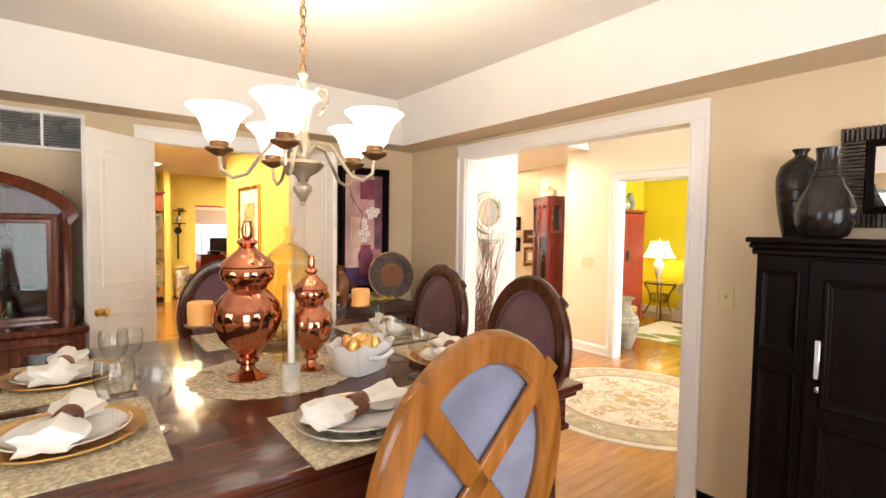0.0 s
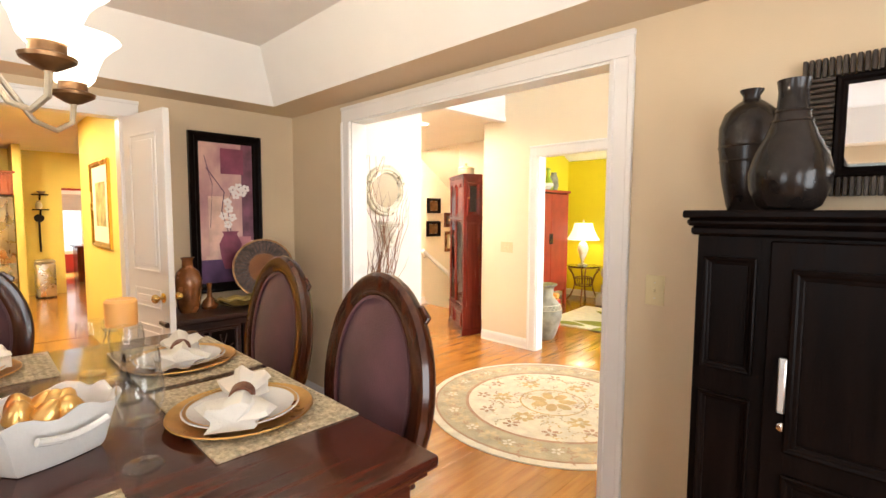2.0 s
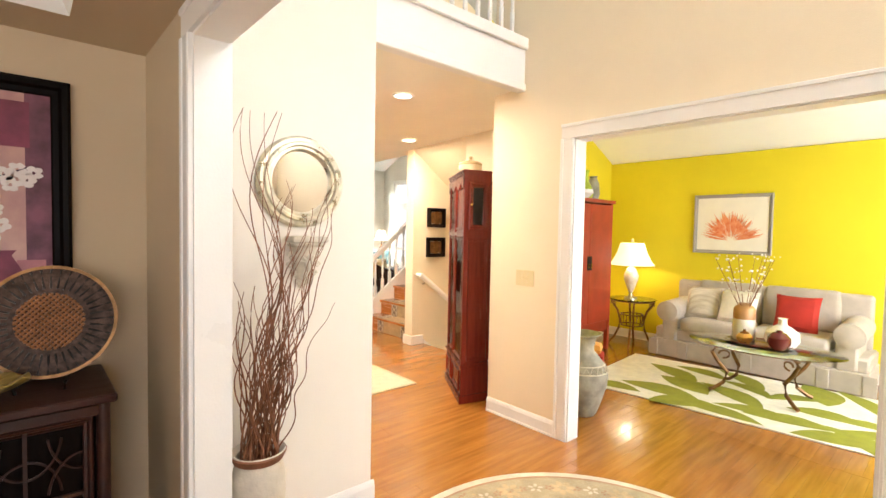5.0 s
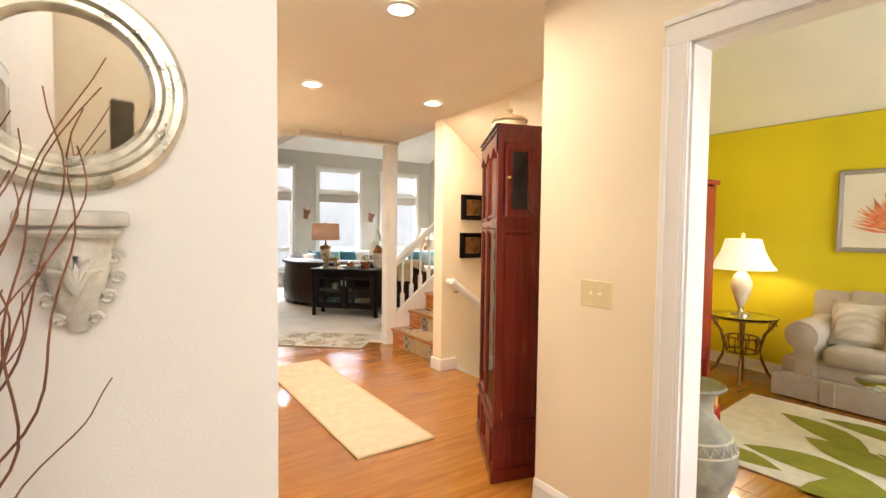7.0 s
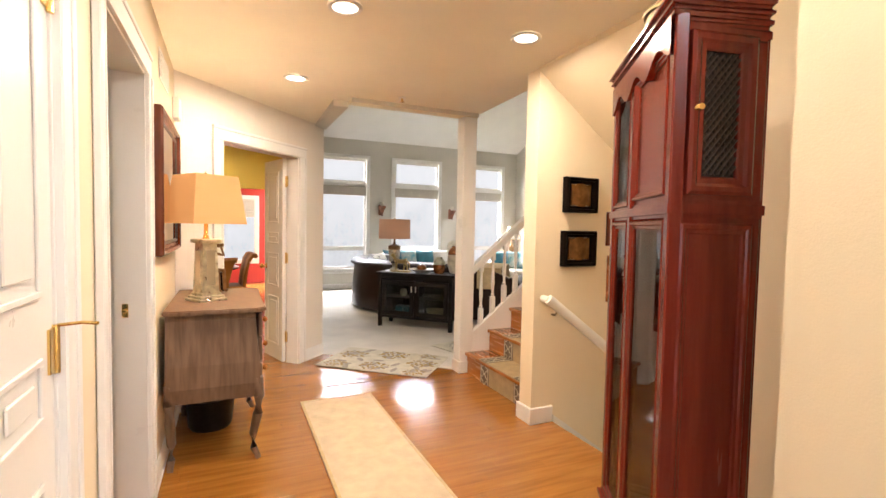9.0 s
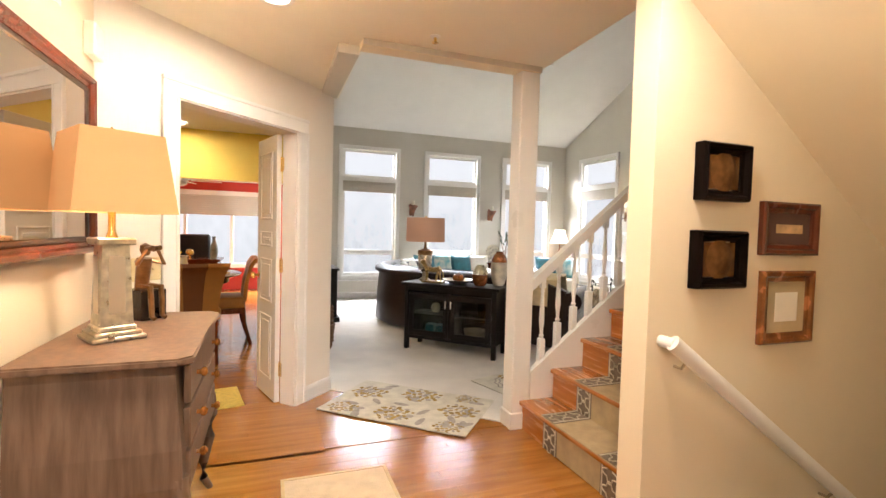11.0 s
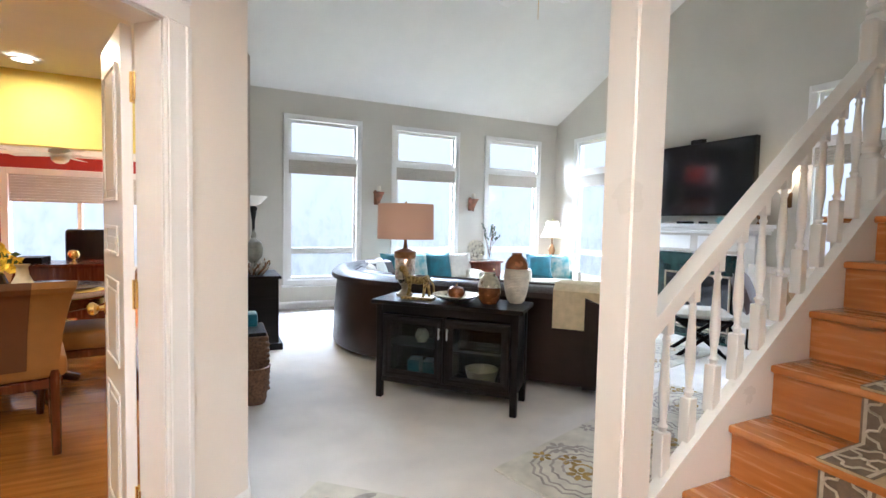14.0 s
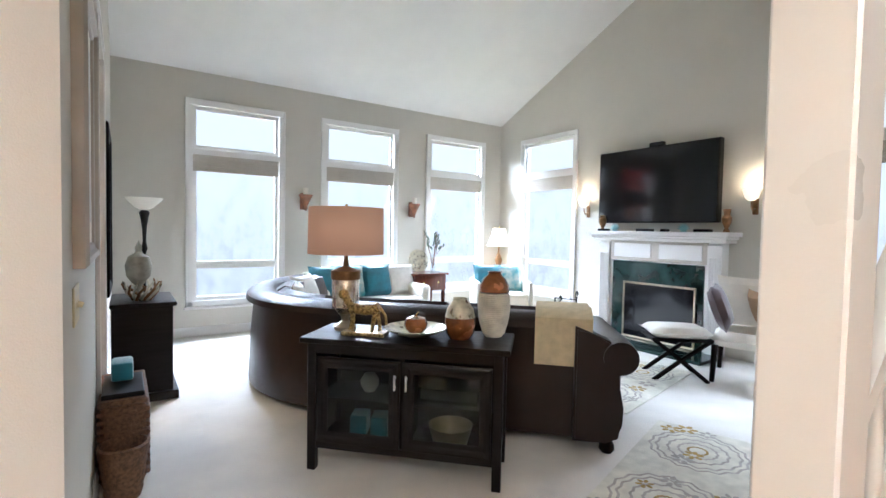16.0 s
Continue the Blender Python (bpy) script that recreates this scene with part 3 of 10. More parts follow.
# ---- windows, outdoors and fixed lights ----
def backdrop(name, m, w, h):
    """Distant pale winter wood under a white sky, outside the windows."""
    mt = bpy.data.materials.new(name + "_glow")
    mt.use_nodes = True
    n, l = mt.node_tree.nodes, mt.node_tree.links
    n.remove(n["Principled BSDF"])
    em, tc, mp, nz, rp = (n.new("ShaderNode" + k) for k in ("Emission", "TexCoord", "Mapping", "TexNoise", "ValToRGB"))
    mp.inputs["Scale"].default_value = (2.0, 1.1, 1)
    nz.inputs["Scale"].default_value, nz.inputs["Detail"].default_value, nz.inputs["Roughness"].default_value = 1.6, 8, 0.72
    sp, mr, ml = n.new("ShaderNodeSeparateXYZ"), n.new("ShaderNodeMapRange"), n.new("ShaderNodeMath")
    mr.inputs[1].default_value, mr.inputs[2].default_value = -2.2, 2.0
    mr.inputs[3].default_value, mr.inputs[4].default_value = 0.12, -0.18
    l.new(tc.outputs["Object"], mp.inputs[0])
    l.new(tc.outputs["Object"], sp.inputs[0])
    l.new(sp.outputs["Y"], mr.inputs[0])
    l.new(mp.outputs[0], nz.inputs["Vector"])
    l.new(nz.outputs["Fac"], ml.inputs[0])
    l.new(mr.outputs[0], ml.inputs[1])
    l.new(ml.outputs[0], rp.inputs[0])
    e = rp.color_ramp.elements
    e[0].position, e[0].color = 0.40, (0.95, 0.98, 1.0, 1)
    e[1].position, e[1].color = 0.80, (0.66, 0.69, 0.71, 1)
    l.new(rp.outputs[0], em.inputs[0])
    em.inputs[1].default_value = 1.25
    l.new(em.outputs[0], n["Material Output"].inputs[0])
    bm = bmesh.new()
    bm.faces.new([bm.verts.new(p) for p in ((-w / 2, -h / 2, 0), (w / 2, -h / 2, 0), (w / 2, h / 2, 0), (-w / 2, h / 2, 0))])
    ob = struct(name, bm, mt, "pale winter wood and white sky outside", "backdrop")
    ob.matrix_world = m
    return ob


backdrop("backdrop_north", pose(3.5, 20.0, 2.0, 90, 0, 0), 30, 9)
backdrop("backdrop_east", pose(16.0, 9.0, 2.2, 90, 0, -90), 22, 9)


def window(m, w, blind=0.16, transom=True, z0=WZ0, z1=WZ1, z2=WZ2, z3=WZ3, label="tall white window with a transom and a raised beige blind"):
    """Window with casing, panes and a raised blind. Local x along the wall, y outwards, origin at the floor below its middle."""
    root = thing("window", m, label, "window", "great room windows", "structure")
    h = w / 2
    for s in (-1, 1):
        bm = box(s * (h - 0.003), s * (h - 0.075), -0.022, 0.0, z0 + 0.002, z3 - 0.002)
        box(s * h, s * (h - 0.02), -0.030, 0.0, z0, z3, 0.003, bm)
        part("side_casing", bm, M_TRIM, root, smooth=False)
    for a, b, y in ((z3 - 0.075, z3, -0.026), (z1, z2, -0.024), (z0 + 0.03, z0 + 0.10, -0.022)):
        part("cross_casing", box(-h + 0.002, h - 0.002, y, 0.0, a, b, 0.004), M_TRIM, root, smooth=False)
    part("window_sill", box(-h - 0.02, h + 0.02, -0.055, 0.0, z0, z0 + 0.03, 0.006), M_TRIM, root, smooth=False)
    for a, b in ((z0 + 0.10, z0 + 0.52), (z0 + 0.52, z1), (z2, z3 - 0.075)):
        x = h - 0.075
        for s in (-1, 1):
            part("sash_stile", box(s * x, s * (x - 0.045), 0.02, 0.06, a, b, 0.003), M_TRIM, root, smooth=False)
        for q in ((a, a + 0.045), (b - 0.045, b)):
            part("sash_rail", box(-x + 0.045, x - 0.045, 0.02, 0.06, *q, 0.003), M_TRIM, root, smooth=False)
        ob = part("pane", box(-x + 0.045, x - 0.045, 0.038, 0.042, a + 0.045, b - 0.045), M_PANE, root, smooth=False)
        ob.visible_shadow = False
    if blind:
        bm = bmesh.new()
        k = 6
        for i in range(k):
            zb = z1 - blind * (i + 1) / k
            box(-h + 0.08, h - 0.08, -0.016 + 0.004 * (i % 2), 0.016, zb + 0.002, zb + blind / k, 0.003, bm)
        box(-h + 0.08, h - 0.08, -0.02, 0.018, z1 - blind - 0.03, z1 - blind, 0.004, bm)
        box(-h + 0.08, h - 0.08, -0.02, 0.018, z1 - 0.035, z1 - 0.002, 0.004, bm)
        part("blind", bm, M_BLIND, root, "raised beige cellular blind", smooth=False)
    return root


for a, b in WINX:
    window(pose((a + b) / 2, Y1, 0), b - a)
for a, b in WIND:
    window(pose(X1, (a + b) / 2, 0, 0, 0, -90), b - a)


def plain_window(m, w, z0, z1, lights=2, blind=0.4, label="wide white sunroom window with a half-lowered blind"):
    root = thing("window", m, label, "window", "sunroom windows", "structure")
    h = w / 2
    for s in (-1, 1):
        part("side_casing", box(s * (h + 0.07), s * (h - 0.02), -0.022, 0.0, z0 - 0.07, z1 + 0.07, 0.004), M_TRIM, root, smooth=False)
    for a, b in ((z1 - 0.02, z1 + 0.07), (z0 - 0.07, z0 + 0.02)):
        part("cross_casing", box(-h, h, -0.025, 0.0, a, b, 0.004), M_TRIM, root, smooth=False)
    for i in range(lights + 1):
        x = -h + w * i / lights
        part("mullion", box(x - 0.03, x + 0.03, 0.02, 0.07, z0, z1, 0.004), M_TRIM, root, smooth=False)
    if blind:
        bm = bmesh.new()
        for i in range(10):
            zb = z1 - blind * (i + 1) / 10
            box(-h + 0.03, h - 0.03, -0.01 + 0.004 * (i % 2), 0.015, zb, zb + blind / 10 - 0.002, 0.003, bm)
        part("blind", bm, M_BLIND, root, "half-lowered beige cellular blind", smooth=False)
    return root


plain_window(pose(-0.85, 14.5, 0), 2.3, 0.5, 1.86, 3)
plain_window(pose(1.175, 14.5, 0), 0.75, 0.3, 1.86, 1, 0.35)
plain_window(pose(3.075, 14.5, 0), 2.45, 0.5, 1.86, 3)

CANS = [(4.28, 4.27, 2.437), (4.29, 5.58, 2.417), (5.28, 5.50, 2.417), (4.20, 6.72, 2.345),
        (3.19, 9.87, 2.44), (3.19, 10.60, 2.44), (1.0, 9.3, 2.44), (0.6, 5.3, 2.44), (0.9, 6.6, 2.44), (0.2, 7.4, 2.44)]
for x, y, z in CANS:
    if x > 3.3 and y < 7:
        z = 2.45 - (y - 3.56) * 0.0335 - 0.004
    root = thing("recessed_lamp", pose(x, y, z), "lit recessed ceiling lamp with a white ring", "ceiling lamp", "recessed lamps")
    part("ring", lathe([(0.062, 0.0), (0.062, -0.006), (0.080, -0.009), (0.086, -0.002), (0.086, 0.0)], 24), M_TRIM, root)
    part("glow", lathe([(0.0, -0.003), (0.062, -0.003), (0.062, -0.001), (0.0, -0.001)], 20), M_CANGLOW, root, "glowing lamp face")
    lamp("AREA", "recessed_light", pose(x, y, z - 0.02), 28 if x > 3.3 and y < 7 else (13 if y > 10 else 34), HALL if x > 3.3 and y < 7 else KITCHEN, 0.11)

# open sky above the garden, north and east
lamp("AREA", "sky_light_north", look((4.5, 17.6, 5.8), (4.5, 12.0, 1.2)), 16500, DAY, 14, 3.0)
lamp("AREA", "sky_light_east", look((14.6, 10.2, 5.9), (9.6, 10.2, 1.2)), 4300, DAY, 8, 3.0)

# daylight through the front of the house
lamp("AREA", "front_window_light", look((3.95, -1.38, 3.5), (3.8, 3.0, 2.65)), 400, DAY, 1.3, 1.7)
# Fill lamps in assumed, unseen window openings, added to brighten the dining room.
lamp("AREA", "dining_window_light", look((1.24, -1.36, 1.25), (1.24, 3.0, 1.25)), 36, DAY, 1.1, 1.4)
lamp("AREA", "dining_window_light", look((-0.66, -1.36, 1.25), (-0.66, 3.0, 1.25)), 36, DAY, 1.1, 1.4)
lamp("AREA", "dining_window_light", look((-2.46, 1.0, 1.25), (3.0, 1.0, 1.25)), 30, DAY, 1.3, 1.4)
# Extra fill for the sitting room, set in an assumed opening out of view.
lamp("AREA", "sitting_window_light", look((6.6, 0.3, 1.35), (6.6, 3.0, 1.35)), 125, DAY, 1.8, 1.6)


# ---- shared shapes ----
def oval_ring(rx, rz, cz, section, n=44, bm=None, y=0.0, cx=0.0):
    """Ring standing in the x, z plane; section holds (outwards, towards y) pairs."""
    bm = bm or bmesh.new()
    rings = []
    for i in range(n):
        a = 2 * math.pi * i / n
        c, s = math.cos(a), math.sin(a)
        rings.append([bm.verts.new((cx + (rx + d) * c, y + dy, cz + (rz + d) * s)) for d, dy in section])
    k = len(section)
    for i in range(n):
        p, q = rings[i], rings[(i + 1) % n]
        for j in range(k):
            bm.faces.new((p[j], p[(j + 1) % k], q[(j + 1) % k], q[j]))
    return bm


def oval_pad(rx, rz, cz, y, bulge, n=40, steps=6, bm=None, back=0.0, cx=0.0):
    """Domed oval pad; it bulges towards +y by bulge."""
    bm = bm or bmesh.new()
    prev = None
    for k in range(steps + 1):
        f = 1 - k / steps
        yy = y + bulge * math.cos(f * math.pi / 2) ** 0.7 if f < 1 else y
        ring = [bm.verts.new((cx + rx * f * math.cos(2 * math.pi * i / n), yy, cz + rz * f * math.sin(2 * math.pi * i / n))) for i in range(n)] if k < steps else [bm.verts.new((cx, yy, cz))]
        if prev:
            for i in range(n):
                q = [prev[i], prev[(i + 1) % n], ring[(i + 1) % len(ring)], ring[i % len(ring)]]
                if len(ring) == 1:
                    q = q[:3]
                bm.faces.new(q)
        prev = ring
    return bm


def rect_frame(w, h, fw, depth, bm=None, y=0.0, steps=1):
    """Mitred picture frame in the x, z plane, centred; front towards -y."""
    bm = bm or bmesh.new()
    prof = [(0, 0), (0, -depth * 0.75), (fw * 0.18, -depth), (fw * 0.45, -depth * 0.9), (fw * 0.62, -depth * 0.62), (fw * 0.9, -depth * 0.55), (fw, -depth * 0.4), (fw, 0)]
    loops = []
    for sx, sz in ((-1, -1), (1, -1), (1, 1), (-1, 1)):
        loops.append([bm.verts.new((sx * (w / 2 - i), y + d, sz * (h / 2 - i))) for i, d in prof])
    for a in range(4):
        p, q = loops[a], loops[(a + 1) % 4]
        for j in range(len(prof)):
            k = (j + 1) % len(prof)
            bm.faces.new((p[j], p[k], q[k], q[j]))
    return bm


def panel_door(w, h, t, panels, material, name, m, label, category="door", kind="structure", inset=0.012):
    """Door leaf with raised panels on both faces. Local x from the hinge, y thickness, z up. panels: (x0, x1, z0, z1)."""
    root = thing(name, m, label, category, "", kind)
    part("leaf", box(0, w, 0, t, 0.008, h, 0.002), material, root, smooth=False)
    for x0, x1, z0, z1 in panels:
        for s, y in ((-1, 0), (1, t)):
            bm = bmesh.new()
            for a, b, c, d in ((x0, x1, z0, z0 + 0.014), (x0, x1, z1 - 0.014, z1), (x0, x0 + 0.014, z0 + 0.014, z1 - 0.014), (x1 - 0.014, x1, z0 + 0.014, z1 - 0.014)):
                box(a, b, y, y + s * 0.007, c, d, 0.002, bm)
            box(x0 + 0.04, x1 - 0.04, y, y + s * 0.006, z0 + 0.04, z1 - 0.04, 0.004, bm)
            part("panel", bm, material, root, smooth=False)
    return root


def door_knob(parent, x, z, t, material=M_BRASS):
    for s, y in ((-1, 0.0), (1, t)):
        bm = lathe([(0, 0), (0.028, 0.001), (0.030, 0.005), (0.012, 0.010), (0.010, 0.026), (0.020, 0.034), (0.027, 0.046), (0.024, 0.058), (0.012, 0.065), (0, 0.066)], 20)
        part("door_knob", bm, material, parent, "polished brass knob", at=Matrix.Translation((x, y, z)) @ Matrix.Rotation(radians(90 * (1 if s < 0 else -1)), 4, "X"))


def hinge(parent, x, y, z, material=M_BRASS):
    bm = tube([(x, y, z - 0.052), (x, y, z + 0.052)], 0.009, 8)
    box(x - 0.038, x + 0.038, y - 0.003, y + 0.003, z - 0.047, z + 0.047, 0.001, bm)
    part("hinge", bm, material, parent, "brass butt hinge", smooth=False)


def framed(name, m, w, h, fw, depth, frame_mat, art_mats, label, mat_board=0.0, board=None, group=""):
    """Framed picture facing local -y, centred."""
    root = thing(name, m, label, "picture", group)
    part("frame", rect_frame(w, h, fw, depth), frame_mat, root, smooth=False)
    a, b = w / 2 - fw, h / 2 - fw
    if mat_board:
        part("mat_board", box(-a, a, -depth * 0.35, -depth * 0.2, -b, b), board, root, smooth=False)
        a, b = a - mat_board, b - mat_board
        part("print", box(-a, a, -depth * 0.35 - 0.002, -depth * 0.35 + 0.002, -b, b), art_mats, root, smooth=False)
    else:
        part("print", box(-a, a, -depth * 0.35, -depth * 0.2, -b, b), art_mats, root, smooth=False)
    return root


def blot(bm, cx, cz, rx, rz, y, n=9, seed=0, wob=0.25):
    """Small uneven flat petal facing -y, for painted flowers."""
    r = random.Random(seed)
    vs = []
    for i in range(n):
        a = 2 * math.pi * i / n
        k = 1 - wob * r.random()
        vs.append(bm.verts.new((cx + rx * k * math.cos(a), y, cz + rz * k * math.sin(a))))
    bm.faces.new(vs)
    return bm


def cushion(w, d, h, bm=None, n=9, puff=0.5):
    """Soft square cushion lying flat, centred on the origin at its base."""
    bm = bm or bmesh.new()
    grid = {}
    for s in (1, -1):
        for i in range(n + 1):
            for j in range(n + 1):
                u, v = 2 * i / n - 1, 2 * j / n - 1
                if s < 0 and (i in (0, n) or j in (0, n)):
                    continue
                e = (max(0, 1 - u * u) * max(0, 1 - v * v)) ** (0.5 * puff)
                pin = 1 - 0.07 * (abs(u * v) < 0.999) * (u * u * (1 - v * v) + v * v * (1 - u * u))
                grid[s, i, j] = bm.verts.new((u * w / 2 * pin, v * d / 2 * pin, h / 2 + s * e * h / 2))
    for s in (1, -1):
        for i in range(n):
            for j in range(n):
                q = [grid.get((s, a, b)) or grid[1, a, b] for a, b in ((i, j), (i + 1, j), (i + 1, j + 1), (i, j + 1))]
                bm.faces.new(q)
    return bm


# ---- dining room ----
TZ = 0.95
TX0, TX1, TY0, TY1 = -0.20, 1.335, 1.03, 2.48
root = thing("dining_table", pose(0, 0, 0), "square counter-height dining table of dark polished mahogany", "table")
bm = box(TX0, TX1, TY0, TY1, TZ - 0.028, TZ, 0.008, seg=2)
part("tabletop", bm, M_MAHOX, root, "glossy reddish-brown top")
bm = box(TX0 + 0.015, TX1 - 0.015, TY0 + 0.015, TY1 - 0.015, TZ - 0.048, TZ - 0.028, 0.006)
part("top_moulding", bm, M_MAHOX, root, smooth=False)
part("apron", box(TX0 + 0.04, TX1 - 0.04, TY0 + 0.04, TY1 - 0.04, TZ - 0.15, TZ - 0.048, 0.006), M_MAHOX, root, smooth=False)
part("apron_bead", box(TX0 + 0.03, TX1 - 0.03, TY0 + 0.03, TY1 - 0.03, TZ - 0.165, TZ - 0.145, 0.006), M_MAHOX, root, smooth=False)
for x in (TX0 + 0.12, TX1 - 0.12):
    for y in (TY0 + 0.12, TY1 - 0.12):
        part("leg", lathe([(0.055, 0), (0.055, 0.06), (0.035, 0.10), (0.045, 0.3), (0.060, 0.52), (0.045, 0.60), (0.062, 0.64), (0.062, TZ - 0.15)], 20, at=(x, y, 0)), M_MAHOX, root)


def dining_chair(m, label, frame=M_AMBER):
    """Counter-height chair with an oval back; it faces local +y."""
    root = thing("dining_chair", m, label, "chair", "chairs round the table")
    tilt = Matrix.Translation((0, -0.20, 0.66)) @ Matrix.Rotation(radians(7), 4, "X") @ Matrix.Translation((0, 0, -0.66))
    sec = [(0.030, -0.020), (0.036, -0.010), (0.036, 0.008), (0.026, 0.020), (-0.012, 0.022), (-0.030, 0.012), (-0.030, -0.012), (-0.020, -0.022)]
    part("back_frame", moved(oval_ring(0.205, 0.275, 0.965, sec, 48), tilt), frame, root)
    part("backrest", moved(oval_pad(0.178, 0.248, 0.965, 0.004, 0.026), tilt), M_PLUM, root, "plum-brown suede pad")
    part("piping", moved(oval_ring(0.172, 0.242, 0.965, [(0.004, 0.010), (0.004, 0.018), (-0.004, 0.018), (-0.004, 0.010)], 44), tilt), M_PLUM, root)
    bm = oval_pad(0.180, 0.250, 0.965, 0.0, 0.004, 40, 2)
    bmesh.ops.transform(bm, verts=bm.verts, matrix=Matrix.Diagonal((1, -1, 1, 1)))
    part("rear_cloth", moved(bm, tilt), M_SLATE, root, "slate-blue cloth panel")
    for s in (-1, 1):
        bm = box(-0.024, 0.024, -0.020, -0.006, -0.29, 0.29, 0.004)
        moved(bm, Matrix.Translation((0, 0, 0.965)) @ Matrix.Rotation(radians(s * 38), 4, "Y"))
        part("cross_bar", moved(bm, tilt), frame, root)
    bm = box(-0.22, 0.22, -0.20, 0.22, 0.60, 0.655, 0.012)
    part("seat_frame", bm, frame, root, smooth=False)
    part("seat", moved(cushion(0.45, 0.43, 0.075), Matrix.Translation((0, 0.01, 0.645))), M_PLUM, root, "plum-brown suede seat")
    for s in (-1, 1):
        part("leg", tube([(s * 0.195, 0.19, 0.61), (s * 0.20, 0.195, 0.3), (s * 0.205, 0.20, 0.0)], 0.024, 10, taper=0.016), frame, root)
        part("leg", tube([(s * 0.16, -0.205, 0.72), (s * 0.19, -0.20, 0.5), (s * 0.20, -0.22, 0.2), (s * 0.205, -0.25, 0.0)], 0.024, 10, taper=0.016), frame, root)
        part("stretcher", tube([(s * 0.20, 0.197, 0.22), (s * 0.20, -0.215, 0.22)], 0.013, 8), frame, root)
    part("stretcher", tube([(-0.20, 0.197, 0.17), (0.20, 0.197, 0.17)], 0.013, 8), frame, root)
    return root


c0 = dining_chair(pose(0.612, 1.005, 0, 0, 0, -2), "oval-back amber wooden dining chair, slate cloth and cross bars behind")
# The other chairs get the wood tone with shade mixed into its colour.
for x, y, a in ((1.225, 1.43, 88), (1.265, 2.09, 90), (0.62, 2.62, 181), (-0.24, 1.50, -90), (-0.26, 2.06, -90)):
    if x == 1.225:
        c1 = dining_chair(pose(x, y, 0, 0, 0, a), "oval-back amber wooden dining chair in a shaded tone with plum suede upholstery", M_AMBER_SHADED)
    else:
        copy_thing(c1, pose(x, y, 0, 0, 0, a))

# chandelier
CX, CY = 0.63, 1.76
root = thing("chandelier", pose(CX, CY, -0.035), "five-arm pewter chandelier with lit opal glass bell shades", "chandelier")
part("canopy", lathe([(0, 2.544), (0.06, 2.544), (0.06, 2.525), (0.035, 2.50), (0.012, 2.455), (0, 2.455)], 20), M_PEWTER, root)
for i in range(12):
    zc = 2.44 - i * 0.034
    bm = bmesh.new()
    tube([(0.011 * math.cos(q * math.pi / 5) * (1 if i % 2 else 0), 0.011 * math.cos(q * math.pi / 5) * (0 if i % 2 else 1), zc + 0.022 * math.sin(q * math.pi / 5)) for q in range(10)], 0.0028, 5, bm, True)
    part("chain_link", bm, M_BRONZE, root)
part("cord", tube([(0.006 * math.sin(k * 1.3), 0.006 * math.cos(k * 1.3), 2.46 - k * 0.05) for k in range(9)], 0.003, 5), M_GOLDP, root)
part("stem", lathe([(0, 2.06), (0.012, 2.06), (0.020, 2.045), (0.012, 2.03), (0.012, 1.95), (0.018, 1.93), (0.014, 1.86), (0.024, 1.80), (0.030, 1.76), (0.022, 1.74)], 18), M_PEWTER, root)
part("bowl_hub", lathe([(0.022, 1.745), (0.075, 1.735), (0.078, 1.725), (0.055, 1.70), (0.025, 1.682), (0.016, 1.66), (0.034, 1.645), (0.034, 1.63), (0.018, 1.605), (0.008, 1.59), (0.010, 1.58), (0, 1.575)], 24), M_PEWTER, root)
for i in range(5):
    a = radians(72 * i - 50)
    u, v = math.cos(a), math.sin(a)
    curve = [(0.02, 1.76), (0.06, 1.80), (0.11, 1.79), (0.15, 1.735), (0.19, 1.68), (0.235, 1.665), (0.27, 1.69), (0.275, 1.735)]
    part("arm", tube([(r * u, r * v, z) for r, z in curve], 0.0065, 8), M_PEWTER, root)
    loop = [(0.015, 1.85), (0.03, 1.95), (0.06, 2.00), (0.095, 1.985), (0.10, 1.94), (0.08, 1.92)]
    part("scroll_leaf", tube([(r * u, r * v, z) for r, z in loop], 0.007, 6, taper=0.003), M_PEWTER, root)
    part("cup", lathe([(0.008, 1.735), (0.020, 1.74), (0.044, 1.755), (0.046, 1.762), (0.030, 1.768), (0.030, 1.785), (0.034, 1.79)], 18, at=(0.275 * u, 0.275 * v, 0)), M_BRONZE, root)
    bm = lathe([(0.034, 1.785), (0.046, 1.80), (0.054, 1.83), (0.066, 1.86), (0.088, 1.885), (0.103, 1.897), (0.100, 1.900), (0.084, 1.889), (0.062, 1.864), (0.050, 1.832), (0.040, 1.80)], 26, at=(0.275 * u, 0.275 * v, 0))
    part("shade", bm, M_OPAL, root, "lit opal glass bell shade")
    lamp("POINT", "chandelier_light", pose(CX + 0.275 * u, CY + 0.275 * v, 1.88), 7.0, (1.0, 0.84, 0.60), 0.04)

# table settings
M_PMAT = mat("woven_beige_placemat", (0.50, 0.42, 0.28), 0.85, var=0.35, scale=90, bump=0.3, bscale=160)
M_NRING = mat("brown_wicker_ring", (0.16, 0.06, 0.03), 0.6, var=0.3, scale=60, bump=0.2, bscale=120)
M_LACE = mat("beige_lace", (0.50, 0.42, 0.30), 0.9, var=0.4, scale=70, bump=0.3, bscale=140)


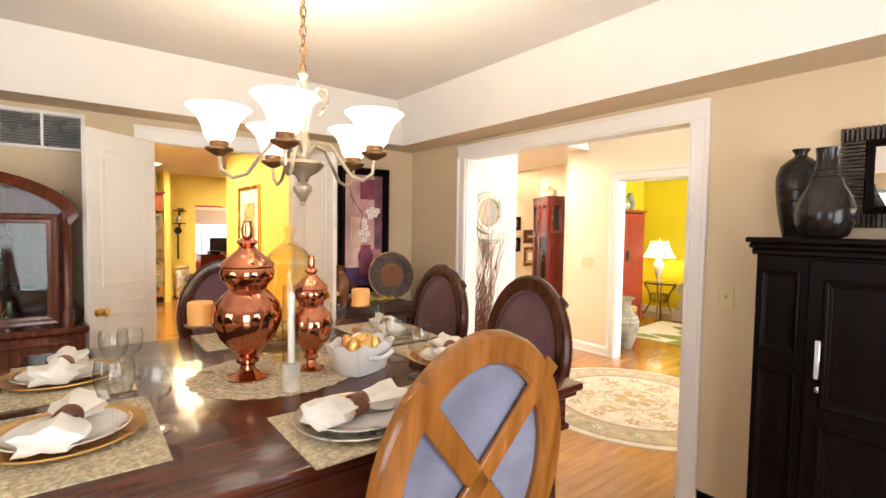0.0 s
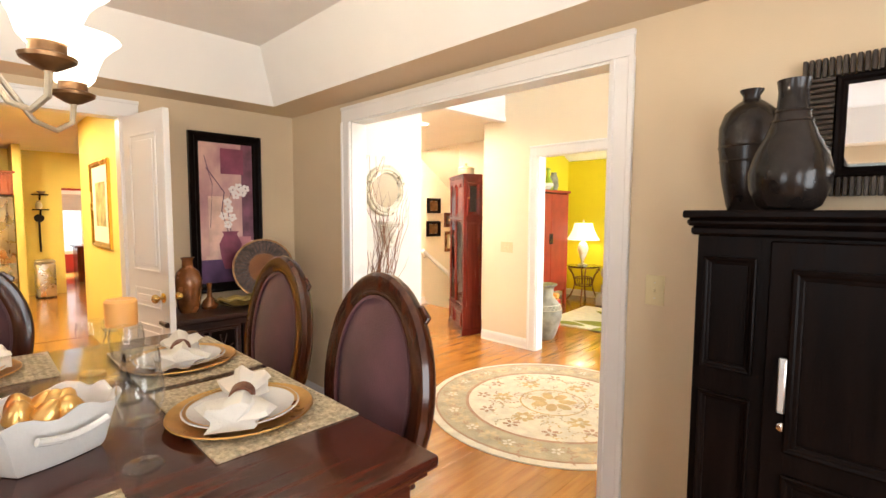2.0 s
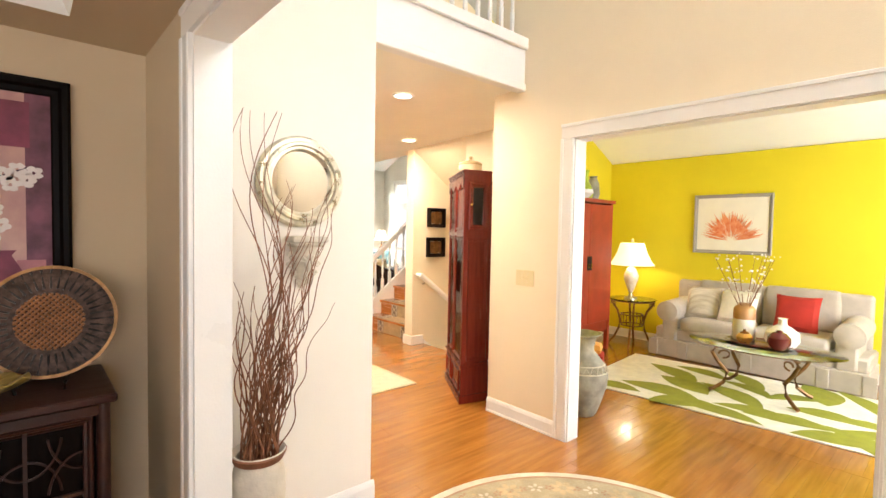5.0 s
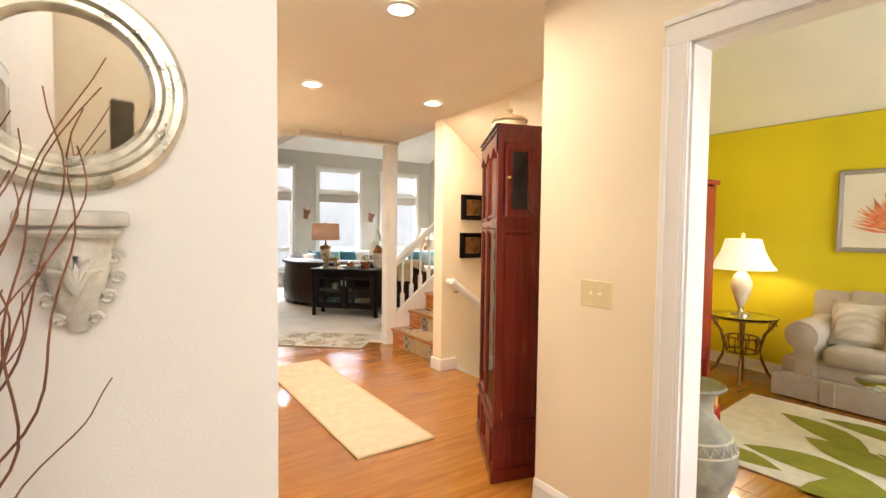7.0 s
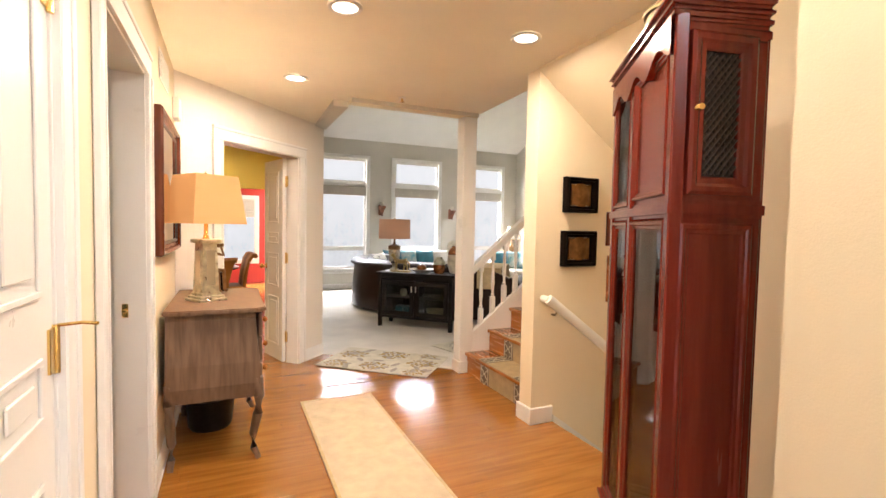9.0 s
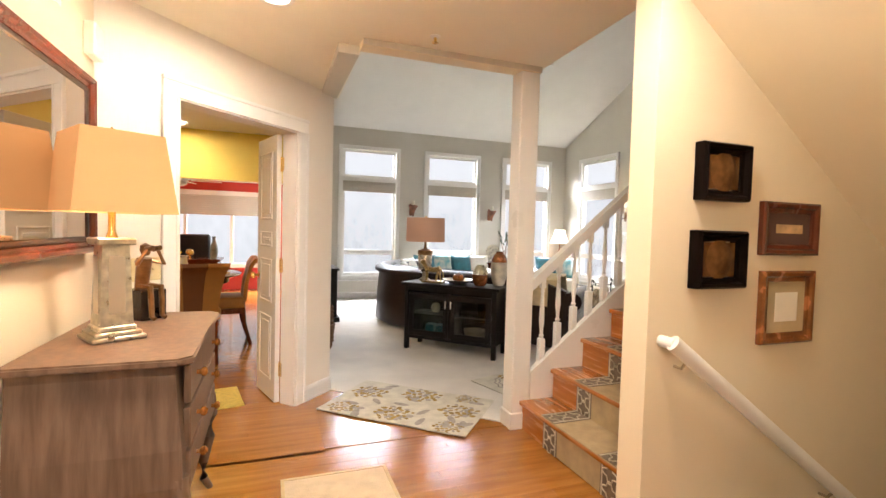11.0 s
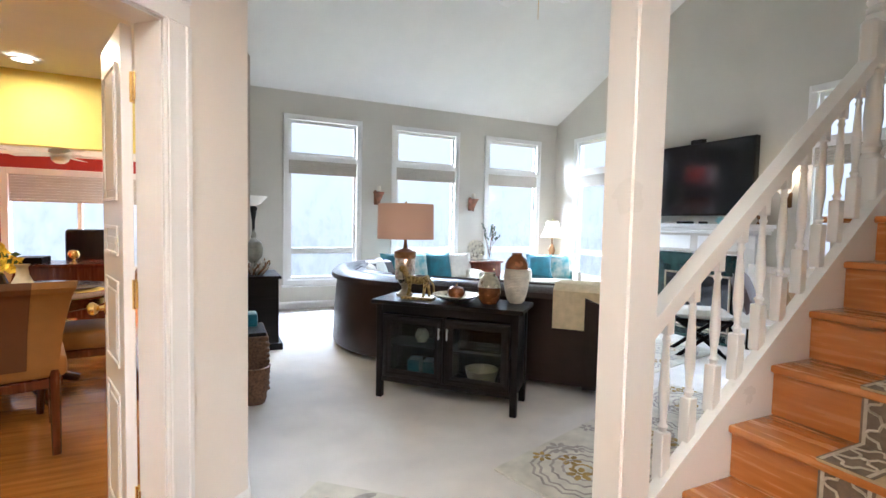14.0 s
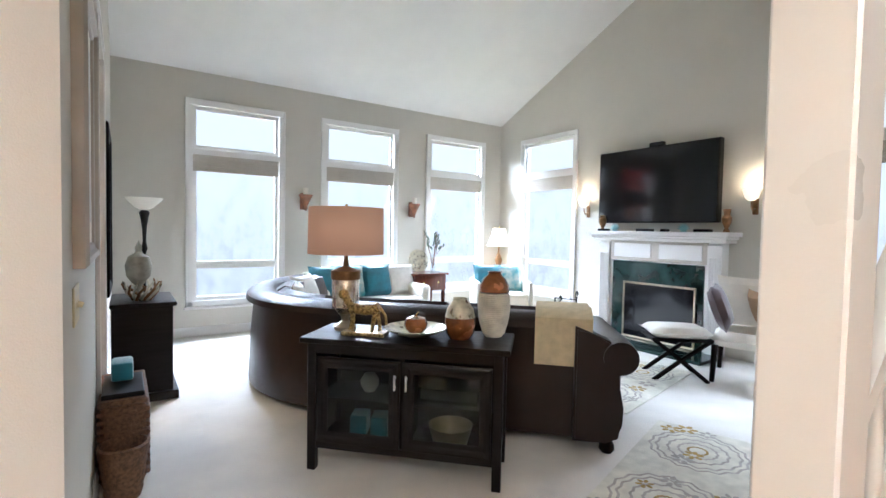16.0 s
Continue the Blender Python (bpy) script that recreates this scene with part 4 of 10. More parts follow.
def placemat(x, y, rot):
    """Open-weave mat: cords crossing over a thin backing."""
    root = thing("placemat", pose(x, y, TZ, 0, 0, rot), "rectangular woven beige open-weave placemat on the table", "placemat", "placemats")
    part("weave", box(-0.24, 0.24, -0.165, 0.165, 0.0005, 0.0025), M_PMAT, root, smooth=False)
    bm = bmesh.new()
    for i in range(25):
        q = -0.235 + 0.47 * i / 24
        box(q - 0.004, q + 0.004, -0.165, 0.165, 0.0022, 0.0042, bm=bm)
    for i in range(18):
        q = -0.160 + 0.32 * i / 17
        box(-0.24, 0.24, q - 0.004, q + 0.004, 0.0024, 0.0046, bm=bm)
    tagged(part("weave", bm, M_PMAT, root, smooth=False), kind="stuff")


def setting(x, y, rot, gold=True):
    charger = thing("charger_plate", pose(x, y, TZ + 0.004, 0, 0, rot), "round gold charger plate on a placemat" if gold else "round silver charger plate on a placemat", "plate", "charger plates")
    part("dish", lathe([(0, 0.004), (0.10, 0.004), (0.145, 0.010), (0.163, 0.017), (0.165, 0.014), (0.145, 0.004), (0.10, 0.0), (0, 0.0)], 40), M_GOLDP if gold else M_SILVER, charger)
    plate = thing("dinner_plate", pose(x, y, TZ + 0.009, 0, 0, rot), "white china dinner plate with a painted rim", "plate", "dinner plates")
    part("dish", lathe([(0, 0.004), (0.078, 0.004), (0.092, 0.010), (0.130, 0.019), (0.132, 0.017), (0.094, 0.006), (0.075, 0.0), (0, 0.0)], 40), M_WHITEC, plate)
    part("rim_band", lathe([(0.120, 0.0175), (0.127, 0.0190), (0.1275, 0.0196), (0.120, 0.0181)], 40), M_GOLDP, plate, "thin gilt rim band")
    nap = thing("napkin", pose(x, y, TZ + 0.016, 0, 0, rot), "white linen napkin pulled through a brown ring", "napkin", "napkins")
    rnd = random.Random(int(1000 * x + 77 * y))
    bm = bmesh.new()
    prof = [(0.004, -0.15), (0.050, -0.135), (0.058, -0.09), (0.040, -0.045), (0.020, -0.012), (0.019, 0.012), (0.034, 0.04), (0.050, 0.085), (0.046, 0.13), (0.004, 0.145)]
    rings = []
    for r, q in prof:
        rings.append([])
        for k in range(18):
            a = 2 * math.pi * k / 18
            rr = r * (1 + 0.28 * math.sin(5 * a + 9 * q) + 0.18 * rnd.uniform(-1, 1) * (r > 0.03))
            rings[-1].append(bm.verts.new((q, rr * 1.15 * math.cos(a), 0.030 + max(-0.026, 0.62 * rr * math.sin(a)))))
    for p, q in zip(rings, rings[1:]):
        for k in range(18):
            bm.faces.new((p[k], p[(k + 1) % 18], q[(k + 1) % 18], q[k]))
    bm.faces.new(rings[0]), bm.faces.new(rings[-1])
    part("cloth", bm, M_LINEN, nap)
    bm = lathe([(0.024, -0.024), (0.029, -0.022), (0.030, 0), (0.029, 0.022), (0.024, 0.024), (0.021, 0), (0.024, -0.024)], 20)
    part("napkin_ring", bm, M_NRING, nap, "brown woven napkin ring", at=Matrix.Translation((0, 0, 0.030)) @ Matrix.Rotation(radians(90), 4, "Y"))


def wine_glass(x, y, s=1.0, tall=0.0):
    root = thing("wine_glass", pose(x, y, TZ + 0.001), "clear stemmed water goblet on the table", "glass", "glasses on the table")
    h = 0.075 + tall
    prof = [(0, 0.003), (0.034, 0.002), (0.036, 0.0), (0.034, 0.004), (0.010, 0.007), (0.0045, 0.014), (0.0045, h - 0.012), (0.012, h), (0.032, h + 0.018), (0.040, h + 0.045), (0.041, h + 0.07), (0.037, h + 0.095),
            (0.0355, h + 0.095), (0.0392, h + 0.07), (0.0382, h + 0.045), (0.030, h + 0.02), (0.010, h + 0.004), (0, h + 0.003)]
    ob = part("bowl_and_stem", lathe([(r * s, z * s) for r, z in prof], 22), M_CLEAR, root)
    ob.visible_shadow = False


for x, y, r in ((-0.03, 1.47, 90), (-0.05, 2.03, 90), (1.165, 1.545, 90), (1.165, 2.07, 90), (0.61, 1.17, 0), (0.62, 2.31, 0)):
    placemat(x, y, r)
setting(-0.05, 1.50, 75), setting(-0.07, 2.05, 80), setting(1.13, 1.50, 62), setting(1.15, 2.03, 70), setting(0.56, 1.19, 10, False), setting(0.62, 2.30, 15)
for x, y, s, t in ((0.04, 1.40, 1.05, 0.02), (0.125, 1.42, 1.0, 0.0), (0.06, 1.86, 1.0, 0.01), (0.11, 1.96, 0.95, 0.0), (0.95, 1.62, 1.0, 0.0), (0.90, 1.40, 1.0, 0.01), (0.96, 1.80, 1.0, 0.02), (0.93, 2.10, 0.95, 0.0), (0.60, 2.22, 1.0, 0.01)):
    wine_glass(x, y, s, t)

# centrepiece
root = thing("lace_doily", pose(0.52, 1.72, TZ), "scalloped beige lace doily under the centrepiece", "doily")
bm = bmesh.new()
pts = []
for i in range(96):
    a = 2 * math.pi * i / 96
    r = 0.27 + 0.012 * abs(math.sin(a * 12))
    pts.append((r * math.cos(a), r * math.sin(a) * 0.9))
part("lace", prism(pts, 0.0006, 0.003, bm), M_LACE, root, smooth=False)
for k in range(4):
    part("lace_round", tube([((0.07 + 0.05 * k) * math.cos(2 * math.pi * i / 40), 0.9 * (0.07 + 0.05 * k) * math.sin(2 * math.pi * i / 40), 0.003) for i in range(40)], 0.003, 5, closed=True), M_LACE, root)


def urn(x, y, s, h, label, material):
    """Lidded urn: foot, body, lid and finial."""
    root = thing("lidded_urn", pose(x, y, TZ + 0.003), label, "urn", "lidded urns")
    k = h / 0.53
    part("foot", lathe([(0, 0), (0.058 * s, 0), (0.060 * s, 0.006), (0.040 * s, 0.012 * k), (0.022 * s, 0.03 * k), (0.020 * s, 0.045 * k), (0.032 * s, 0.055 * k), (0.032 * s, 0.065 * k), (0.024 * s, 0.075 * k)], 30), material, root)
    part("body", lathe([(0.024 * s, 0.072 * k), (0.045 * s, 0.095 * k), (0.078 * s, 0.14 * k), (0.096 * s, 0.19 * k), (0.098 * s, 0.22 * k), (0.088 * s, 0.255 * k), (0.066 * s, 0.285 * k), (0.052 * s, 0.30 * k), (0.058 * s, 0.315 * k), (0.073 * s, 0.335 * k), (0.076 * s, 0.36 * k), (0.070 * s, 0.375 * k)], 36), material, root)
    part("lid", lathe([(0.071 * s, 0.372 * k), (0.078 * s, 0.378 * k), (0.072 * s, 0.39 * k), (0.050 * s, 0.41 * k), (0.030 * s, 0.43 * k), (0.020 * s, 0.445 * k), (0.030 * s, 0.455 * k), (0.028 * s, 0.462 * k), (0.014 * s, 0.472 * k), (0.018 * s, 0.50 * k), (0.012 * s, 0.52 * k), (0.014 * s, 0.527 * k), (0, 0.53 * k)], 30), material, root)


urn(0.425, 1.72, 1.13, 0.53, "large copper mercury-glass urn with a lid and finial", M_COPPER)
urn(0.635, 1.69, 0.78, 0.41, "small copper mercury-glass urn with a lid and finial", M_COPPER)
root = thing("apothecary_jar", pose(0.625, 1.885, TZ + 0.003), "amber-tinted clear glass apothecary jar with a domed lid", "jar")
for nm, prof in (("jar", [(0, 0.004), (0.07, 0.0), (0.06, 0.012), (0.02, 0.03), (0.018, 0.06), (0.05, 0.08), (0.092, 0.12), (0.098, 0.30), (0.088, 0.36), (0.085, 0.36), (0.095, 0.30), (0.089, 0.122), (0.05, 0.086), (0, 0.083)]),
                 ("lid", [(0.090, 0.362), (0.096, 0.368), (0.092, 0.385), (0.06, 0.42), (0.018, 0.455), (0.012, 0.47), (0.020, 0.485), (0.022, 0.498), (0.010, 0.512), (0, 0.514), (0, 0.45), (0.058, 0.415), (0.088, 0.38)])):
    ob = part(nm, lathe(prof, 32), M_GOLDG, root)
    ob.visible_shadow = False
root = thing("taper_candle_holder", pose(0.50, 1.515, TZ + 0.003), "white taper candle in a glass cylinder holder", "candle")
part("socket", lathe([(0, 0), (0.027, 0), (0.027, 0.085), (0.012, 0.087), (0, 0.087)], 20), M_SAND, root)
part("candle", lathe([(0, 0.08), (0.0105, 0.08), (0.0095, 0.30), (0.004, 0.307), (0, 0.307)], 16), M_WAX, root, "white taper candle")
ob = part("chimney", lathe([(0.026, 0.086), (0.028, 0.20), (0.026, 0.33), (0.0245, 0.33), (0.0265, 0.2), (0.0245, 0.086)], 20), M_CLEAR, root)
ob.visible_shadow = False
for x, y, h in ((0.30, 1.82, 0.18), (0.985, 1.98, 0.16)):
    root = thing("pillar_candle_holder", pose(x, y, TZ + 0.001), "orange pillar candle on a tall clear glass stem", "candle", "pillar candles")
    ob = part("stem", lathe([(0, 0.003), (0.048, 0.002), (0.048, 0.005), (0.012, 0.012), (0.006, 0.03), (0.006, h - 0.03), (0.012, h - 0.015), (0.046, h - 0.008), (0.050, h), (0, h)], 20), M_CLEAR, root)
    ob.visible_shadow = False
    part("candle", lathe([(0, h + 0.001), (0.040, h + 0.001), (0.041, h + 0.07), (0.036, h + 0.076), (0.02, h + 0.072), (0, h + 0.07)], 24), M_WAXO, root, "orange wax pillar")
root = thing("serving_dish", pose(0.775, 1.58, TZ + 0.002, 0, 0, 20), "white ruffled ceramic dish filled with gilt pears", "dish")
bm = bmesh.new()
ringsb = []
for r, z, w in ((0.072, 0.0, 0), (0.078, 0.012, 0), (0.092, 0.075, 0.03), (0.104, 0.105, 0.07), (0.099, 0.104, 0.07), (0.086, 0.075, 0.03), (0.07, 0.012, 0)):
    row = []
    for i in range(40):
        a = 2 * math.pi * i / 40
        sq = 1 / max(abs(math.cos(a)), abs(math.sin(a))) ** 0.55
        row.append(bm.verts.new((r * sq * 1.15 * math.cos(a), r * sq * 0.85 * math.sin(a), z + w * 0.12 * math.sin(8 * a))))
    ringsb.append(row)
for p, q in zip(ringsb, ringsb[1:]):
    for i in range(40):
        bm.faces.new((p[i], p[(i + 1) % 40], q[(i + 1) % 40], q[i]))
bm.faces.new(ringsb[0]), bm.faces.new(ringsb[-1])
part("dish", bm, M_WHITEC, root)
for s in (-1, 1):
    part("handle", tube([(s * 0.02 * (k - 3), -0.098 if s < 0 else 0.098, 0.072 - 0.012 * math.sin(k * math.pi / 6)) for k in range(7)], 0.008, 8), M_WHITEC, root)
for k in range(7):
    gx, gy = 0.055 * math.cos(k * 0.9) * (0.3 + 0.12 * k), 0.045 * math.sin(k * 0.9) * (0.3 + 0.12 * k)
    g = thing("gilt_pear", pose(0.775 + gx, 1.58 + gy, TZ + 0.075, 20 * math.sin(k), 25 * math.cos(2 * k), 40 * k), "small gilt pear in the white dish", "ornament", "gilt pears")
    part("fruit", lathe([(0, 0), (0.022, 0.006), (0.028, 0.022), (0.020, 0.042), (0.010, 0.056), (0, 0.060)], 14), M_GOLDP, g)

# dark armoire beside the opening
AX0, AX1, AY0, AY1, AZ = 2.175, 2.53, -0.45, 0.815, 1.45
root = thing("armoire", pose(0, 0, 0), "dark espresso wooden armoire with panelled doors and a crown", "cabinet")
part("body", box(AX0, AX1, AY0, AY1, 0.0, AZ - 0.07, 0.003), M_ESP, root, smooth=False)
bm = box(AX0 - 0.035, AX1, AY0 - 0.035, AY1 + 0.035, AZ - 0.022, AZ, 0.005)
box(AX0 - 0.026, AX1, AY0 - 0.026, AY1 + 0.026, AZ - 0.045, AZ - 0.022, 0.008, bm)
box(AX0 - 0.016, AX1, AY0 - 0.016, AY1 + 0.016, AZ - 0.07, AZ - 0.045, 0.006, bm)
part("crown", bm, M_ESP, root, smooth=False)
for y0, y1, z0, z1 in ((0.665, 0.795, 1.00, 1.32), (0.665, 0.795, 0.30, 0.93)):
    bm = rect_frame(y1 - y0, z1 - z0, 0.02, 0.012)
    moved(bm, Matrix.Translation((AX0, (y0 + y1) / 2, (z0 + z1) / 2)) @ Matrix.Rotation(radians(-90), 4, "Z"))
    part("side_panel", bm, M_ESP, root, smooth=False)
for y0, y1 in ((0.10, 0.635), (-0.44, 0.092)):
    d = part("door", box(AX0 - 0.020, AX0 - 0.001, y0, y1, 0.12, AZ - 0.08, 0.004), M_ESP, root, smooth=False)
    for z0, z1 in ((0.82, AZ - 0.15), (0.18, 0.76)):
        bm = rect_frame(y1 - y0 - 0.10, z1 - z0, 0.028, 0.012)
        moved(bm, Matrix.Translation((AX0 - 0.020, (y0 + y1) / 2, (z0 + z1) / 2)) @ Matrix.Rotation(radians(-90), 4, "Z"))
        part("door_panel", bm, M_ESP, d, smooth=False)
    yh = y1 - 0.045 if y0 > 0 else y0 + 0.045
    bm = box(AX0 - 0.052, AX0 - 0.042, yh - 0.009, yh + 0.009, 0.93, 1.075, 0.003)
    for zq in (0.945, 1.06):
        box(AX0 - 0.044, AX0 - 0.019, yh - 0.006, yh + 0.006, zq - 0.006, zq + 0.006, bm=bm)
    part("handle", bm, M_CHROME, d, "brushed steel bar handle")
    part("lock", lathe([(0, 0), (0.011, 0), (0.011, 0.004), (0.007, 0.006), (0, 0.006)], 16), M_CHROME, d, "round steel lock", at=pose(AX0 - 0.020, yh, 0.885, 0, -90, 0))
for x, y, prof, nm in ((2.435, 0.755, [(0, 0), (0.052, 0), (0.058, 0.02), (0.074, 0.10), (0.085, 0.20), (0.086, 0.26), (0.072, 0.305), (0.042, 0.333), (0.024, 0.345), (0.023, 0.357), (0.032, 0.371), (0.033, 0.376), (0.024, 0.374), (0, 0.36)], "tall black pottery vase with banded shoulders"),
                       (2.255, 0.62, [(0, 0), (0.056, 0), (0.074, 0.012), (0.093, 0.06), (0.096, 0.10), (0.084, 0.15), (0.060, 0.20), (0.044, 0.24), (0.036, 0.28), (0.034, 0.315), (0.038, 0.34), (0.039, 0.345), (0.031, 0.342), (0, 0.30)], "round black pottery bottle vase with a narrow neck")):
    root = thing("vase", pose(x, y, AZ + 0.001), nm, "vase", "vases on the armoire")
    part("body", lathe(prof, 40), M_BLACKV, root)
    for k, (r, z) in enumerate(((0.0800, 0.155), (0.0845, 0.20)) if "tall" in nm else ((0.047, 0.235), (0.041, 0.262))):
        part("band", lathe([(r, z - 0.004), (r + 0.003, z), (r, z + 0.004), (r - 0.004, z)], 40), M_BLACKV, root)
M_RIB = mat("dark_ribbed_bronze", (0.06, 0.045, 0.035), 0.4, 0.5, var=0.3, scale=30)
root = thing("wall_mirror", pose(2.538, 0.23, 1.70, 0, 0, -90), "rectangular mirror in a dark ribbed frame", "mirror")
part("glass", box(-0.30, 0.30, -0.016, -0.010, -0.12, 0.12), M_MIRROR, root, smooth=False)
part("inner_frame", rect_frame(0.66, 0.30, 0.03, 0.022), M_ESP, root, smooth=False)
for s in (-1, 1):
    bm = bmesh.new()
    for i in range(52):
        x = -0.405 + 0.81 * i / 51
        box(x - 0.0055, x + 0.0055, -0.030, 0, s * 0.15, s * 0.205, 0.002, bm)
    tagged(part("ribbed_rail", bm, M_RIB, root, smooth=False), "dark ribbed metal rail", kind="stuff")
    bm = bmesh.new()
    for i in range(19):
        z = -0.142 + 0.284 * i / 18
        box(s * 0.33, s * 0.41, -0.030, 0, z - 0.0055, z + 0.0055, 0.002, bm)
    tagged(part("ribbed_stile", bm, M_RIB, root, smooth=False), "dark ribbed metal stile", kind="stuff")


def switch(m, gangs=1, label="ivory plastic light switch plate on the wall"):
    """Wall switch facing local -y."""
    root = thing("light_switch", m, label, "switch", "light switches")
    w = 0.036 + 0.046 * (gangs - 1)
    part("plate", box(-w, w, -0.006, 0.0, -0.058, 0.058, 0.003), M_PLASTIC, root, smooth=False)
    for i in range(gangs):
        x = (i - (gangs - 1) / 2) * 0.046
        part("slot", box(x - 0.006, x + 0.006, -0.0075, -0.005, -0.013, 0.013, 0.001), M_PLASTIC, root, smooth=False)
        part("toggle", moved(box(-0.004, 0.004, -0.016, 0.0, -0.005, 0.005, 0.0015), Matrix.Translation((x, -0.006, 0.003)) @ Matrix.Rotation(radians(25), 4, "X")), M_PLASTIC, root, smooth=False)
        for z in (-0.03, 0.03):
            part("screw", lathe([(0, 0), (0.0032, 0), (0.0025, 0.0012), (0, 0.0014)], 8), M_CHROME, root, at=pose(x, -0.006, z, 90, 0, 0))
    return root


switch(pose(2.54, 1.065, 1.146, 0, 0, -90))
switch(pose(4.83, 3.50, 1.075, 0, 0, -90), 2)

# double doors of the dining room, both open
lw = 0.51
pan = [(0.09, lw - 0.09, 0.16, 0.76), (0.09, lw - 0.09, 0.86, 0.98), (0.09, lw - 0.09, 1.08, 1.90)]
d = panel_door(lw, 2.02, 0.035, pan, M_TRIM, "door_dining_left", pose(0.375, 3.875, 0, 0, 0, 222), "white panelled door leaf standing open into the dining room")
door_knob(d, lw - 0.06, 0.93, 0.035)
d = panel_door(lw, 2.02, 0.035, pan, M_TRIM, "door_dining_right", pose(1.395, 3.875, 0, 0, 0, -80), "white panelled door leaf standing open into the dining room")
door_knob(d, lw - 0.06, 0.94, 0.035)

# wall grille
root = thing("wall_vent", pose(-0.19, 3.90, 2.03), "white return-air grille high on the wall", "vent", "", "structure")
part("backing", box(-0.20, 0.20, -0.006, 0.0, -0.11, 0.11), mat("vent_grey", (0.16, 0.16, 0.16), 0.8), root, smooth=False)
part("vent_frame", rect_frame(0.42, 0.24, 0.022, 0.02), M_TRIM, root, smooth=False)
part("divider", box(-0.008, 0.008, -0.018, 0.0, -0.10, 0.10, 0.002), M_TRIM, root, smooth=False)
for i in range(12):
    z = -0.092 + 0.184 * i / 11
    for x0, x1 in ((-0.19, -0.009), (0.009, 0.19)):
        part("slat", moved(box(x0, x1, -0.006, 0.006, -0.001, 0.001), Matrix.Translation((0, -0.010, z)) @ Matrix.Rotation(radians(40), 4, "X")), M_CHROME, root, smooth=False)

# hutch with an arched crown and glass doors
root = thing("china_hutch", pose(-0.66, 3.66, 0), "carved dark mahogany china hutch with an arched top and glass doors", "cabinet")
part("base", box(-0.66, 0.66, -0.24, 0.22, 0.05, 0.84, 0.006), M_MAHO, root, smooth=False)
part("base_top", box(-0.68, 0.68, -0.26, 0.23, 0.84, 0.88, 0.010), M_MAHO, root, smooth=False)
part("plinth", box(-0.68, 0.68, -0.26, 0.23, 0.0, 0.06, 0.006), M_MAHO, root, smooth=False)
for i in range(3):
    x = -0.42 + 0.42 * i
    q = part("drawer", moved(rect_frame(0.38, 0.16, 0.03, 0.016), Matrix.Translation((x, -0.24, 0.72))), M_MAHO, root, smooth=False)
    part("drawer_pull", lathe([(0, 0), (0.012, 0), (0.014, 0.012), (0.006, 0.02), (0, 0.02)], 12), M_BRASS, q, "brass pull", at=pose(x, -0.245, 0.72, 90, 0, 0))
    part("lower_door", moved(rect_frame(0.38, 0.50, 0.05, 0.016), Matrix.Translation((x, -0.24, 0.36))), M_MAHO, root, smooth=False)
for s in (-1, 1):
    part("side", box(s * 0.60, s * 0.57, -0.18, 0.22, 0.88, 1.52, 0.004), M_MAHO, root, smooth=False)
    part("pilaster", lathe([(0.030, 0.88), (0.030, 0.95), (0.020, 0.97), (0.024, 1.2), (0.020, 1.44), (0.030, 1.46), (0.030, 1.52)], 14, at=(s * 0.585, -0.18, 0)), M_MAHO, root)
part("back", box(-0.57, 0.57, 0.20, 0.22, 0.88, 1.66), M_MAHO, root, smooth=False)
top = [(x, 0, z) for x, _, z in arc(0, 1.50, 0.64, 0.26, 0, 180, 28)]
bm = bmesh.new()
for y0, y1, o in ((-0.24, 0.22, 0.0),):
    for k in range(28):
        (xa_, _, za_), (xb_, _, zb_) = top[k], top[k + 1]
        vs = [bm.verts.new(p) for p in ((xa_, y0, za_), (xb_, y0, zb_), (xb_, y1, zb_), (xa_, y1, za_), (xa_ * 0.93, y0 + 0.02, za_ - 0.055), (xb_ * 0.93, y0 + 0.02, zb_ - 0.055), (xb_ * 0.93, y1, zb_ - 0.055), (xa_ * 0.93, y1, za_ - 0.055))]
        for f in ((0, 1, 2, 3), (4, 7, 6, 5), (0, 4, 5, 1), (2, 6, 7, 3)):
            bm.faces.new([vs[q] for q in f])
bmesh.ops.remove_doubles(bm, verts=bm.verts, dist=0.0005)
part("arched_crown", bm, M_MAHO, root)
for s in (-1, 1):
    dr = part("glass_door", moved(rect_frame(0.30, 0.62, 0.055, 0.02), Matrix.Translation((s * 0.40, -0.17, 1.20))), M_MAHO, root, smooth=False)
    part("door_glass", box(s * 0.40 - 0.10, s * 0.40 + 0.10, -0.166, -0.162, 0.94, 1.46), M_CABGL, dr, smooth=False)
part("centre_oval", moved(oval_ring(0.15, 0.23, 1.24, [(0.03, -0.012), (0.03, 0.01), (-0.02, 0.01), (-0.02, -0.012)], 36), Matrix.Translation((0, -0.17, 0))), M_MAHO, root)
part("centre_glass", box(-0.22, 0.22, -0.166, -0.162, 0.94, 1.60), M_CABGL, root, smooth=False)
for z in (1.08, 1.30):
    part("shelf", box(-0.57, 0.57, -0.12, 0.20, z, z + 0.012), M_MAHO, root, smooth=False)
for x, z in ((-0.3, 0.882), (0.05, 0.882), (0.32, 0.882), (-0.1, 1.094), (0.28, 1.094), (0.3, 1.314)):
    g = thing("decanter", pose(-0.66 + x, 3.70, z), "small glass decanter inside the hutch", "decanter", "decanters in the hutch")
    part("bottle", lathe([(0, 0), (0.035, 0), (0.04, 0.05), (0.014, 0.09), (0.012, 0.12), (0.02, 0.13), (0, 0.14)], 16), M_SILVER, g)
g = thing("pear_ornament", pose(-0.05, 3.58, 0.881), "small dark pear ornament on the hutch base", "ornament")
